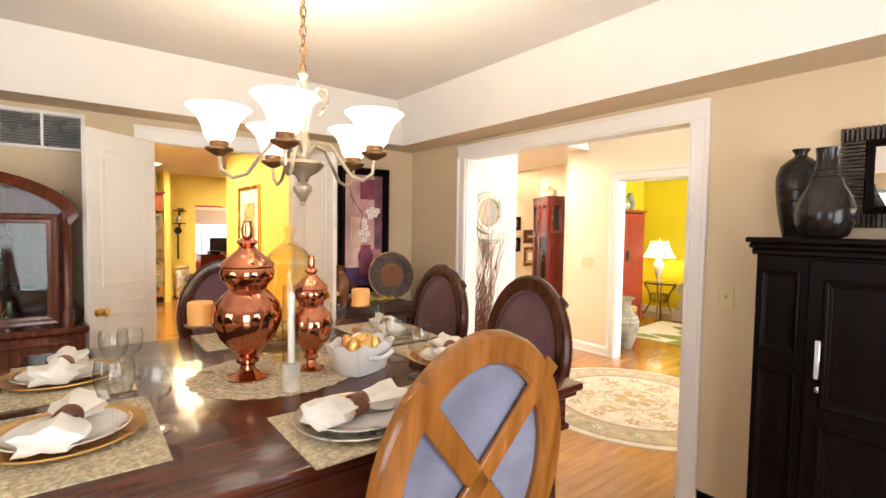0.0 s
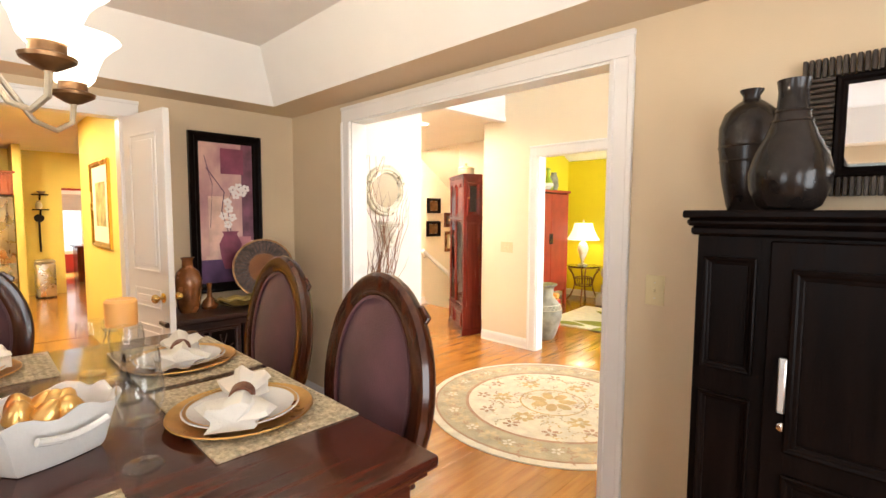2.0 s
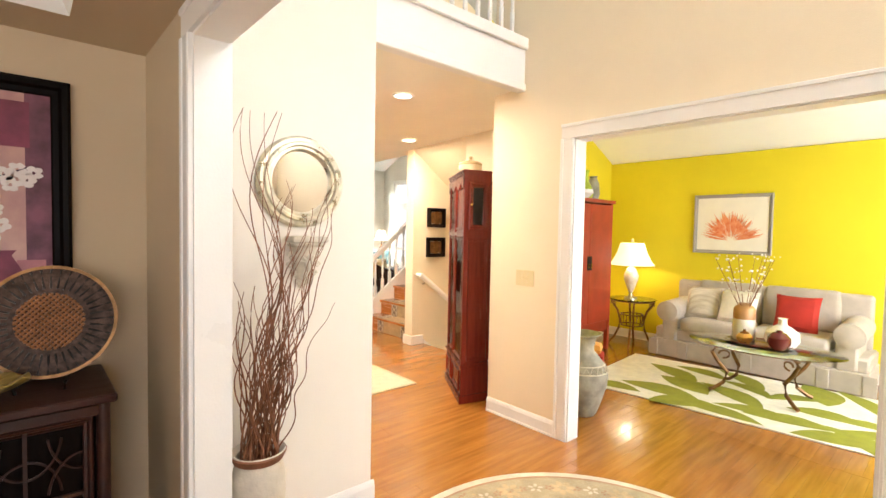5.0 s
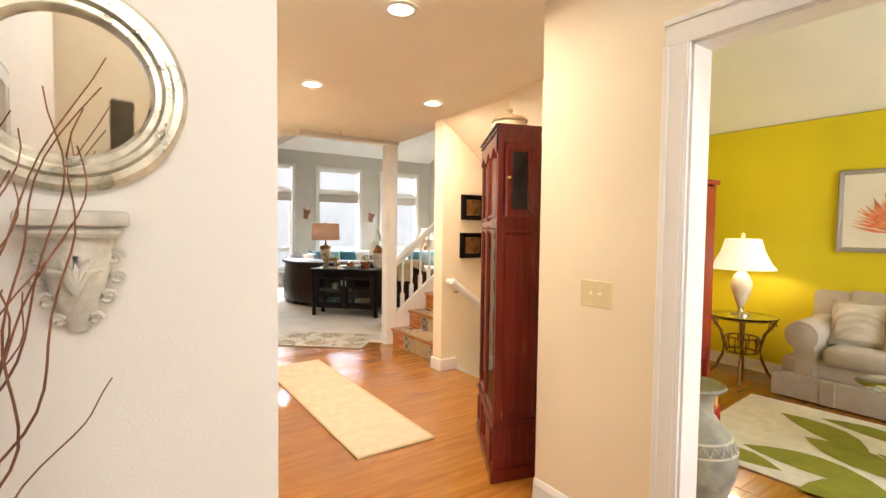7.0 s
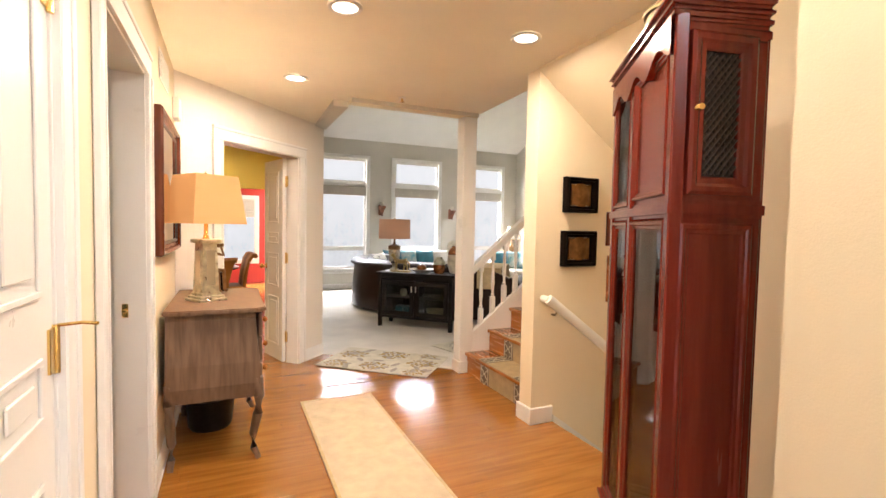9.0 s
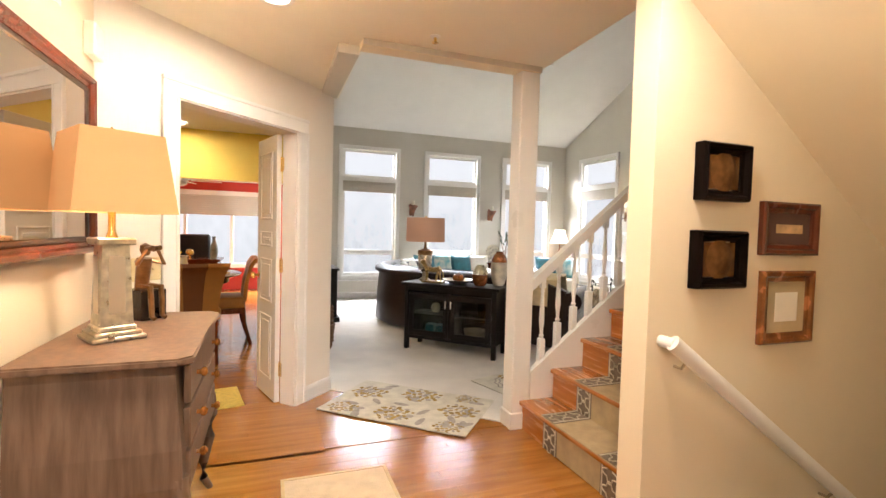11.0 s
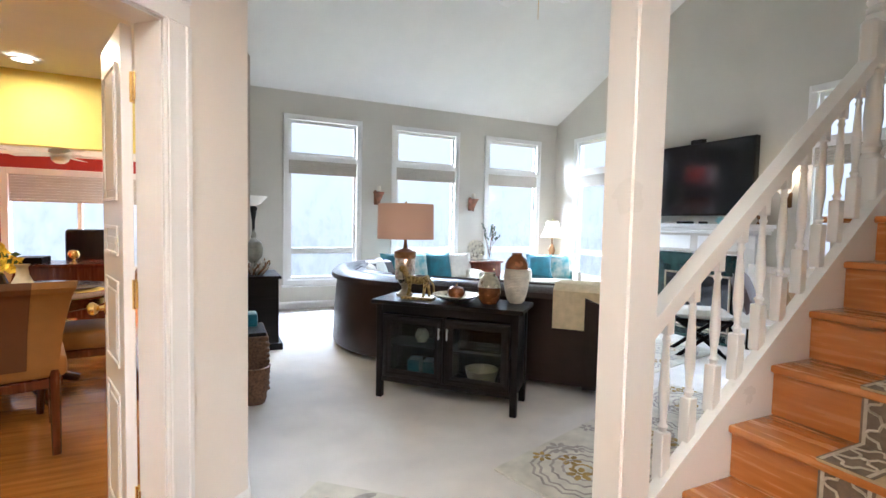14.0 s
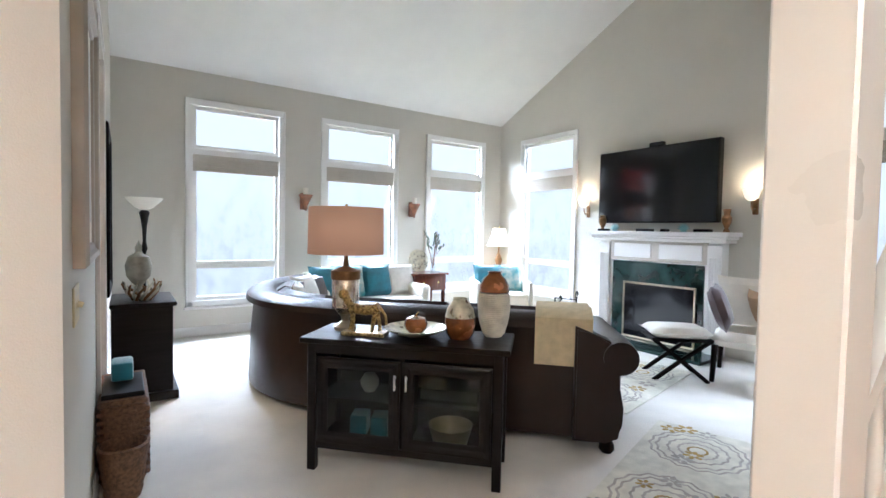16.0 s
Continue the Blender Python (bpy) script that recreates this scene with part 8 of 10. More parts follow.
part("screen_glass", box(FX - 0.196, FX - 0.190, 9.49, 10.35, 0.06, 0.71), M_SCREEN, fp, smooth=False)
for y in (9.29, 10.66):
    pl = part("pilaster", box(FX - 0.20, FX - 0.16, y - 0.075, y + 0.075, 0.0, 1.20, 0.004), M_TRIM, fp, smooth=False)
    for k in range(5):
        part("flute", tube([(FX - 0.203, y - 0.05 + 0.025 * k, 0.16), (FX - 0.203, y - 0.05 + 0.025 * k, 1.06)], 0.008, 6), M_TRIM, pl)
part("frieze", box(FX - 0.185, FX - 0.16, 9.37, 10.58, 0.985, 1.22, 0.003), mat("putty_paint", (0.55, 0.50, 0.43), 0.5, var=0.03), fp, smooth=False)
for y0, y1 in ((9.42, 9.92), (10.02, 10.52)):
    part("frieze_panel", box(FX - 0.195, FX - 0.185, y0, y1, 1.02, 1.19, 0.004), M_TRIM, fp, smooth=False)
bm = box(FX - 0.24, FX, F0 - 0.02, F1 + 0.02, 1.22, 1.26, 0.008)
box(FX - 0.27, FX, F0 - 0.04, F1 + 0.04, 1.26, 1.29, 0.008, bm)
box(FX - 0.31, FX, F0 - 0.07, F1 + 0.07, 1.29, 1.335, 0.006, bm)
part("mantel_shelf", bm, M_TRIM, fp, smooth=False)
tv = thing("television", pose(0, 0, 0), "large flat black wall-mounted television over the mantel", "television")
part("body", box(FX - 0.14, FX - 0.06, 9.30, 10.82, 1.44, 2.34, 0.008), M_IRON, tv, smooth=False)
part("screen", box(FX - 0.144, FX - 0.1405, 9.315, 10.805, 1.455, 2.325), M_SCREEN, tv, smooth=False)
part("wall_mount", box(FX - 0.06, FX, 9.8, 10.2, 1.7, 2.1), M_IRON, tv, smooth=False)
g = thing("camera_sensor", pose(FX - 0.10, 10.04, 2.341), "small black sensor bar on the television", "sensor")
part("case", box(-0.03, 0.03, -0.09, 0.09, 0, 0.05, 0.006), M_SCREEN, g, smooth=False)


def wall_sconce(m, label):
    root = thing("wall_sconce", m, label, "sconce", "fireplace sconces")
    part("back_plate", box(-0.03, 0.03, -0.015, 0, -0.14, 0.02, 0.008), M_BRONZE, root)
    part("arm", tube([(0, -0.01, -0.08), (0, -0.07, -0.10), (0, -0.10, -0.05), (0, -0.10, -0.01)], 0.009, 8), M_BRONZE, root)
    part("shade", lathe([(0, 0.0), (0.03, 0.0), (0.06, 0.03), (0.078, 0.09), (0.086, 0.11), (0.080, 0.11), (0.06, 0.05), (0, 0.01)], 22, at=(0, -0.10, 0)), M_SHADEW, root, "lit alabaster bowl")


wall_sconce(pose(FX, 11.09, 1.66, 0, 0, -90), "lit bronze wall sconce with an alabaster bowl")
wall_sconce(pose(FX, 9.0, 1.66, 0, 0, -90), "lit bronze wall sconce with an alabaster bowl")
for y in (11.09, 9.0):
    lamp("POINT", "sconce_light", pose(FX - 0.12, y, 1.86), 4, WARM, 0.04)
for y, h in ((10.73, 0.20), (9.20, 0.24)):
    turned("mantel_urn", FX - 0.16, y, 1.336, [(0, 0), (0.035, 0), (0.03, 0.02), (0.018, 0.04), (0.045, 0.10), (0.05, 0.15), (0.03, 0.18), (0.04, h), (0, h - 0.01)], M_BRONZE, "dark bronze urn on the mantel", "urn", 20, "mantel urns")
M_AQUA = mat("aqua_coral_resin", (0.28, 0.52, 0.54), 0.5, var=0.15)
for y in (10.5, 9.62):
    g = thing("coral_ornament", pose(FX - 0.22, y, 1.336), "small aqua coral ornament on the mantel", "ornament", "coral ornaments")
    part("foot", lathe([(0, 0), (0.035, 0), (0.03, 0.012), (0, 0.015)], 14), M_AQUA, g)
    for k in range(9):
        a = radians(20 + 17.5 * k)
        part("branch", tube([(0, 0, 0.01), (0, 0.04 * math.cos(a), 0.01 + 0.05 * math.sin(a)), (0, 0.07 * math.cos(a), 0.01 + 0.085 * math.sin(a))], 0.009, 6, taper=0.005), M_AQUA, g)
for y, w in ((10.68, 0.06), (10.1, 0.09), (9.85, 0.03), (9.42, 0.08)):
    g = thing("media_box", pose(FX - 0.20, y, 1.336), "small dark media box on the mantel", "box", "media boxes")
    part("case", box(-0.05, 0.05, -w, w, 0, 0.03, 0.004), M_SCREEN, g, smooth=False)

# log basket
g = thing("log_holder", pose(9.35, 10.95, 0.006, 0, 0, 20), "black iron log holder stacked with split logs", "log holder")
for s in (-1, 1):
    part("end_frame", tube([(s * 0.28, -0.15, 0.0), (s * 0.28, -0.15, 0.42), (s * 0.28, 0.15, 0.42), (s * 0.28, 0.15, 0.0)], 0.012, 8), M_IRON, g)
    part("scroll", tube([(s * 0.28 + 0.05 * math.cos(q * 0.7) * (1 - q / 16), -0.15, 0.48 + 0.05 * math.sin(q * 0.7)) for q in range(12)], 0.008, 6), M_IRON, g)
for y in (-0.15, 0.15):
    part("rail", tube([(-0.28, y, 0.08), (0.28, y, 0.08)], 0.012, 8), M_IRON, g)
rnd = random.Random(4)
for i in range(12):
    r = rnd.uniform(0.045, 0.06)
    lg = thing("log", pose(9.35, 10.95, 0.006, 0, 0, 20) @ Matrix.Translation((-0.2 + 0.115 * (i % 4) + 0.05 * (i // 4 % 2), 0, 0.145 + 0.095 * (i // 4))), "split birch log in the holder", "log", "firewood logs")
    part("bark", moved(lathe([(0, -0.17), (r, -0.17), (r * 0.95, 0), (r, 0.17), (0, 0.17)], 10), Matrix.Rotation(radians(90), 4, "X")), mat("birch_bark", (0.42, 0.33, 0.22), 0.9, var=0.4, scale=20) if i == 0 else bpy.data.materials["birch_bark"], lg)

# x-leg bench and slipper chair
def x_bench(m, w, d, label):
    root = thing("x_bench", m, label, "bench")
    part("seat", moved(cushion(w, d, 0.11, puff=0.35), Matrix.Translation((0, 0, 0.37))), M_IVORY, root, "ivory upholstered seat")
    part("seat_frame", box(-w / 2 + 0.02, w / 2 - 0.02, -d / 2 + 0.02, d / 2 - 0.02, 0.355, 0.385, 0.004), M_ESP, root, smooth=False)
    for y in (-d / 2 + 0.05, d / 2 - 0.05):
        for s in (-1, 1):
            part("cross_leg", tube([(-s * w * 0.42, y, 0.36), (0, y, 0.19), (s * w * 0.42, y, 0.0)], 0.020, 6), M_ESP, root)
    part("stretcher", tube([(0, -d / 2 + 0.05, 0.19), (0, d / 2 - 0.05, 0.19)], 0.014, 8), M_ESP, root)


x_bench(pose(8.92, 9.13, 0.006, 0, 0, -42), 0.55, 0.42, "ivory upholstered bench on dark crossed legs")
ch = thing("slipper_chair", pose(9.42, 8.72, 0.006, 0, 0, 110), "low ivory slipper chair with dark legs and a brown pillow", "chair")
part("seat", moved(cushion(0.62, 0.66, 0.16, puff=0.3), Matrix.Translation((0, 0, 0.30))), M_IVORY, ch)
part("backrest", moved(cushion(0.62, 0.55, 0.14, puff=0.3), Matrix.Translation((0, -0.34, 0.36)) @ Matrix.Rotation(radians(80), 4, "X") @ Matrix.Translation((0, 0.27, 0))), M_IVORY, ch)
for x in (-0.25, 0.25):
    for y in (-0.27, 0.27):
        part("leg", tube([(x, y, 0.33), (x * 1.05, y * 1.05, 0.0)], 0.028, 8, taper=0.02), M_ESP, ch)


def pillow(m, material, label, s=0.42):
    root = thing("throw_pillow", m, label, "pillow", "throw pillows")
    part("cover", moved(cushion(s, s, 0.15, puff=0.6), Matrix.Rotation(radians(70), 4, "X") @ Matrix.Translation((0, s / 2 - 0.02, -0.075))), material, root)


M_BROWNP = mat("chocolate_velvet", (0.06, 0.03, 0.024), 0.8, var=0.2, sheen=0.4)
M_PRINT = mat("aqua_leaf_print", (0.58, 0.58, 0.50), 0.9, 0, 0, 9, 0.1, 240, col2=(0.08, 0.32, 0.36))
M_TANP = mat("tan_cloth", (0.40, 0.26, 0.14), 0.9, var=0.1)
pillow(pose(9.30, 8.86, 0.47, 0, 0, 20), M_BROWNP, "chocolate brown velvet pillow on the chair")
pillow(pose(9.55, 8.62, 0.47, 0, 0, 40), M_TANP, "tan cloth pillow on the chair", 0.38)
pillow(pose(6.06, 10.72, 0.46, 0, 0, 70), M_LINEN, "white pillow leaning on the leather sofa")
pillow(pose(6.28, 11.30, 0.46, 0, 0, 45), M_LINEN, "white pillow leaning on the leather sofa")
# ivory settee under the windows
st = thing("window_settee", pose(7.35, 12.35, 0.006), "ivory settee below the windows with teal pillows", "settee")
part("seat", box(-0.75, 0.75, -0.36, 0.30, 0.16, 0.42, 0.05, seg=3), M_IVORY, st)
part("backrest", box(-0.75, 0.75, 0.24, 0.40, 0.16, 0.74, 0.05, seg=3), M_IVORY, st)
for s in (-1, 1):
    part("arm", box(s * 0.75, s * 0.62, -0.36, 0.36, 0.16, 0.58, 0.05, seg=3), M_IVORY, st)
    for y in (-0.3, 0.3):
        part("leg", lathe([(0.02, 0), (0.03, 0.16)], 10, at=(s * 0.66, y, 0)), M_ESP, st)
for x, mt, lb in ((6.85, M_TEAL, "teal velvet pillow on the settee"), (7.15, M_PRINT, "aqua leaf-print pillow on the settee"), (7.55, M_TEAL, "teal velvet pillow on the settee"), (7.9, M_LINEN, "white pillow on the settee")):
    pillow(pose(x, 12.42, 0.43, 0, 0, 0), mt, lb, 0.44)
# small chest with a silver plate and a branch
g = thing("small_chest", pose(8.35, 12.62, 0.006), "small mahogany chest with one drawer on turned legs", "chest")
part("body", box(-0.27, 0.27, -0.20, 0.20, 0.44, 0.66, 0.006), M_MAHO, g, smooth=False)
part("top", box(-0.30, 0.30, -0.23, 0.23, 0.66, 0.685, 0.006), M_MAHO, g, smooth=False)
dr = part("drawer", box(-0.23, 0.23, -0.212, -0.20, 0.48, 0.63, 0.004), M_MAHO, g, smooth=False)
for x in (-0.12, 0.12):
    part("drawer_pull", lathe([(0, 0), (0.012, 0), (0.014, 0.012), (0, 0.016)], 12), M_BRASS, dr, "brass pull", at=pose(x, -0.212, 0.555, 90, 0, 0))
for x in (-0.24, 0.24):
    for y in (-0.17, 0.17):
        part("leg", lathe([(0.016, 0), (0.022, 0.2), (0.03, 0.36), (0.025, 0.44)], 12, at=(x, y, 0)), M_MAHO, g)
g = thing("silver_plate", pose(8.28, 12.66, 0.692 + 0.165, -10, 0, 0), "round engraved silver plate on a stand", "plate")
part("plate", moved(lathe([(0, 0.004), (0.10, 0.0), (0.16, 0.016), (0.165, 0.02), (0.16, 0.022), (0.10, 0.008), (0, 0.010)], 36), Matrix.Rotation(radians(90), 4, "X")), M_SILVER, g)
g = thing("branch_vase", pose(8.50, 12.60, 0.692), "slim glass vase with grey-green eucalyptus branches", "vase")
ob = part("vase", lathe([(0, 0), (0.035, 0), (0.04, 0.08), (0.02, 0.20), (0.026, 0.24), (0.022, 0.24), (0, 0.02)], 18), M_CLEAR, g)
rnd = random.Random(2)
M_EUC = mat("grey_green_leaf", (0.10, 0.14, 0.10), 0.7, var=0.3)
for i in range(7):
    a, sp = rnd.uniform(0, 6.28), rnd.uniform(0.05, 0.2)
    end = (sp * math.cos(a), sp * 0.5 * math.sin(a), rnd.uniform(0.40, 0.62))
    part("stem", tube([(0, 0, 0.05), (end[0] * 0.3, end[1] * 0.3, 0.26), end], 0.003, 5), M_TWIG, g)
    for k in range(9):
        f = 0.45 + 0.06 * k
        bm = bmesh.new()
        cx, cz = end[0] * f, 0.26 + (end[2] - 0.26) * f
        blot(bm, cx + rnd.uniform(-0.03, 0.03), cz, 0.014, 0.022, end[1] * f + rnd.uniform(-0.02, 0.02), 7, i * 20 + k)
        part("leaf", bm, M_EUC, g, smooth=False)
# corner armchair, lamp table and lamp
ac = thing("armchair", pose(9.25, 11.95, 0.006, 0, 0, 150), "ivory armchair with wooden arms and printed pillows", "chair")
part("seat", box(-0.34, 0.34, -0.30, 0.36, 0.22, 0.44, 0.05, seg=3), M_IVORY, ac)
part("backrest", box(-0.34, 0.34, -0.40, -0.26, 0.22, 0.78, 0.05, seg=3), M_IVORY, ac)
for s in (-1, 1):
    part("arm", box(s * 0.40, s * 0.33, -0.36, 0.34, 0.22, 0.60, 0.03, seg=2), M_IVORY, ac)
    for y in (-0.32, 0.30):
        part("leg", lathe([(0.018, 0), (0.028, 0.22)], 10, at=(s * 0.33, y, 0)), M_ESP, ac)
pillow(pose(9.1, 12.03, 0.44, 0, 0, -25), M_TEAL, "teal velvet pillow on the armchair")
pillow(pose(9.38, 11.92, 0.44, 0, 0, -35), M_PRINT, "aqua leaf-print pillow on the armchair")
g = thing("corner_table", pose(9.72, 12.55, 0.006), "round dark wooden corner table", "table")
part("top", lathe([(0, 0.62), (0.26, 0.62), (0.27, 0.63), (0.26, 0.645), (0, 0.645)], 30), M_MAHO, g)
part("pedestal", lathe([(0.16, 0), (0.16, 0.03), (0.04, 0.07), (0.035, 0.3), (0.05, 0.55), (0.10, 0.62)], 20), M_MAHO, g)
lp = thing("corner_lamp", pose(9.72, 12.55, 0.652), "lit table lamp with a bronze base and white bell shade", "lamp")
part("base", lathe([(0, 0), (0.07, 0), (0.06, 0.02), (0.025, 0.05), (0.04, 0.12), (0.06, 0.20), (0.03, 0.28), (0.012, 0.32), (0.012, 0.45)], 22), M_BRONZE, lp)
ob = part("shade", lathe([(0.20, 0.42), (0.16, 0.50), (0.12, 0.60), (0.10, 0.70)], 30), M_SHADEW, lp, "lit white bell shade")
ob.modifiers.new("thickness", "SOLIDIFY").thickness = 0.003
part("finial", lathe([(0, 0.70), (0.008, 0.71), (0.004, 0.73), (0, 0.735)], 10), M_BRASS, lp)
lamp("POINT", "corner_lamp_light", pose(9.72, 12.55, 1.20), 6, WARM, 0.05)
g = thing("desk_clock", pose(9.60, 12.33, 0.652), "small round desk clock", "clock")
part("case", moved(lathe([(0, 0), (0.06, 0), (0.06, 0.03), (0, 0.03)], 22), Matrix.Translation((0, 0, 0.06)) @ Matrix.Rotation(radians(90), 4, "X")), M_CHROME, g)
# wall sconces between the windows
for x, z in ((6.70, 1.72), (8.33, 1.68)):
    g = thing("wall_sconce_shelf", pose(x, Y1, z), "carved brown wall sconce holding a candle", "sconce", "carved wall sconces")
    part("cup", lathe([(0, -0.20), (0.015, -0.19), (0.02, -0.14), (0.045, -0.08), (0.075, -0.02), (0.09, 0.0), (0.085, 0.012), (0, 0.01)], 20, at=(0, -0.10, 0)), M_TWIG, g)
    part("candle", lathe([(0, 0.012), (0.032, 0.012), (0.032, 0.10), (0, 0.10)], 16, at=(0, -0.10, 0)), M_WAX, g)
    part("back_plate", box(-0.05, 0.05, -0.03, 0, -0.18, 0.04, 0.01), M_TWIG, g)
# ceiling fan
fn = thing("ceiling_fan", pose(7.2, 9.7, 0), "white ceiling fan with a pull chain, at rest", "ceiling fan")
part("down_rod", tube([(0, 0, 4.62), (0, 0, 3.62)], 0.014, 8), M_BRASS, fn)
part("motor", lathe([(0, 3.62), (0.10, 3.60), (0.12, 3.54), (0.09, 3.48), (0.05, 3.46), (0.06, 3.42), (0, 3.40)], 24), M_TRIM, fn)
for k in range(5):
    bm = box(0.12, 0.54, -0.055, 0.055, -0.004, 0.004, 0.003)
    moved(bm, Matrix.Translation((0, 0, 3.53)) @ Matrix.Rotation(radians(72 * k + 20), 4, "Z") @ Matrix.Rotation(radians(10), 4, "X"))
    part("blade", bm, M_TRIM, fn)
part("pull_chain", tube([(0.03, 0, 3.42), (0.03, 0, 3.2)], 0.003, 5), M_BRASS, fn)
# left wall: side cabinet with ornaments, torchiere, picture, wicker chest
g = thing("side_cabinet", pose(0, 0, 0), "black side cabinet with a moulded plinth", "cabinet")
part("body", box(4.67, 5.05, 10.80, 11.40, 0.06, 0.70, 0.004), M_BLACK, g, smooth=False)
part("top", box(4.66, 5.075, 10.77, 11.43, 0.70, 0.73, 0.006), M_BLACK, g, smooth=False)
part("plinth", box(4.66, 5.085, 10.76, 11.44, 0.006, 0.07, 0.006), M_BLACK, g, smooth=False)
g = thing("driftwood_bowl", pose(4.86, 10.98, 0.731), "silvery driftwood bowl on the side cabinet", "bowl")
rnd = random.Random(6)
for k in range(16):
    a = k * 0.4
    part("root", tube([(0.05 * math.cos(a), 0.05 * math.sin(a), 0.0), (0.10 * math.cos(a + 0.5), 0.10 * math.sin(a + 0.5), 0.06), (0.13 * math.cos(a + 0.9), 0.13 * math.sin(a + 0.9), rnd.uniform(0.10, 0.16))], 0.014, 6, taper=0.006), M_SILVER if k % 2 else M_BRONZE, g)
g = thing("finial_jar", pose(4.84, 11.10, 0.731), "pale glass finial jar on the side cabinet", "jar")
part("jar", lathe([(0, 0), (0.05, 0), (0.03, 0.06), (0.03, 0.10), (0.08, 0.17), (0.09, 0.25), (0.07, 0.32), (0.03, 0.345), (0.02, 0.36), (0.025, 0.39), (0.008, 0.43), (0, 0.45)], 26), M_STONE, g)
tl = thing("torchiere_lamp", pose(4.92, 12.55, 0.006), "dark floor torchiere with a cream glass bowl", "lamp")
part("base", lathe([(0, 0), (0.14, 0), (0.13, 0.02), (0.03, 0.05), (0, 0.05)], 24), M_IRON, tl)
part("pole", lathe([(0.014, 0.04), (0.014, 1.0), (0.03, 1.05), (0.016, 1.12), (0.020, 1.25), (0.038, 1.38), (0.05, 1.42), (0.02, 1.45)], 14), M_IRON, tl)
part("bowl", lathe([(0.02, 1.44), (0.08, 1.47), (0.14, 1.53), (0.17, 1.57), (0.165, 1.572), (0.13, 1.535), (0.07, 1.48), (0, 1.46)], 28), M_WAX, tl)
M_CHAMP = mat("champagne_silver_frame", (0.42, 0.37, 0.31), 0.4, 0.4, var=0.06, scale=12)
framed("wall_picture", pose(X0, 11.5, 1.40, 0, 0, 90), 0.9, 1.3, 0.05, 0.03, M_ESP, M_SCREEN, "tall dark framed picture on the wall")
framed("silver_framed_print", pose(X0, 8.85, 1.62, 0, 0, 90), 0.72, 0.92, 0.06, 0.04, M_CHAMP, mat("pale_print", (0.62, 0.63, 0.63), 0.4, var=0.1, scale=6), "pale print in a silver frame", 0.08, M_WAX)
switch(pose(X0, 8.55, 1.05, 0, 0, 90), 2)
g = thing("wicker_chest", pose(0, 0, 0), "brown wicker storage chest", "chest")
part("body", box(4.65, 4.84, 9.55, 10.08, 0.006, 0.40, 0.015), M_WICKER, g, smooth=False)
for k in range(9):
    part("woven_band", tube([(4.645, 9.545, 0.05 + 0.04 * k), (4.847, 9.545, 0.05 + 0.04 * k), (4.847, 10.085, 0.05 + 0.04 * k), (4.645, 10.085, 0.05 + 0.04 * k)], 0.012, 5, closed=True), M_WICKER, g)
part("lid", box(4.64, 4.85, 9.54, 10.09, 0.40, 0.43, 0.008), M_WICKER, g, smooth=False)
g = thing("black_tray", pose(4.745, 9.76, 0.431), "black tray with a teal box and magazines", "tray")
part("tray", box(-0.09, 0.09, -0.19, 0.19, 0, 0.025, 0.004), M_BLACK, g, smooth=False)
g = thing("teal_jar", pose(4.74, 9.86, 0.457), "small teal lacquer box on the tray", "box")
part("box", box(-0.05, 0.05, -0.08, 0.08, 0, 0.10, 0.015, seg=2), M_TEAL, g)
g = thing("wicker_basket", pose(4.745, 9.42, 0.006), "round open wicker basket on the carpet", "basket")
prof = [(0, 0), (0.07, 0)] + [(0.072 + 0.0028 * k + 0.005 * (k % 2), 0.012 + 0.022 * k) for k in range(12)] + [(0.095, 0.26), (0.07, 0.03), (0, 0.02)]
part("weave", lathe(prof, 26), M_WICKER, g)
g = thing("floor_register", pose(6.15, 12.72, 0.006), "brown metal floor register by the window wall", "vent")
part("grille", box(-0.16, 0.16, -0.05, 0.05, 0, 0.006, 0.001), M_PEWTER, g, smooth=False)


# ---- kitchen and dinette ----
M_CHERC = wood("cherry_cabinet_wood", (0.20, 0.045, 0.014), (0.30, 0.075, 0.024), 0.3, 0.3, 2)
M_BUTTER = mat("butterscotch_leather", (0.29, 0.135, 0.036), 0.45, var=0.12, scale=6, bump=0.05, bscale=180)
M_COCOA = mat("cocoa_leather_stripe", (0.11, 0.040, 0.014), 0.5, var=0.15, scale=6, bump=0.05, bscale=180)
M_YELLOWF = mat("yellow_petals", (0.82, 0.55, 0.03), 0.7, var=0.2, scale=40)
M_LEAF = mat("green_leaf", (0.07, 0.13, 0.03), 0.6, var=0.3, scale=30)
M_BLKL = mat("black_office_leather", (0.012, 0.012, 0.013), 0.4, var=0.2)

fr = thing("refrigerator", pose(0.78, 10.14, 0), "stainless steel refrigerator with long bar handles", "refrigerator")
part("body", box(-0.44, 0.44, 0.06, 0.80, 0.02, 1.66, 0.01), M_CHROME, fr, smooth=False)
for z0, z1 in ((0.10, 0.62), (0.635, 1.655)):
    d = part("door", box(-0.435, 0.435, 0.0, 0.06, z0, z1, 0.012, seg=2), M_CHROME, fr)
    part("handle", tube([(0.36, -0.0, z0 + 0.08), (0.36, -0.045, z0 + 0.11), (0.36, -0.045, z1 - 0.11), (0.36, -0.0, z1 - 0.08)], 0.012, 8), M_CHROME, d)
part("kick_plate", box(-0.43, 0.43, 0.03, 0.07, 0.0, 0.10), M_SOOT, fr, smooth=False)
cb = thing("wall_cabinet", pose(0.78, 10.14, 1.68), "cherry wood cabinet above the refrigerator", "cabinet")
part("body", box(-0.45, 0.45, 0.02, 0.80, 0.0, 0.33, 0.004), M_CHERC, cb, smooth=False)
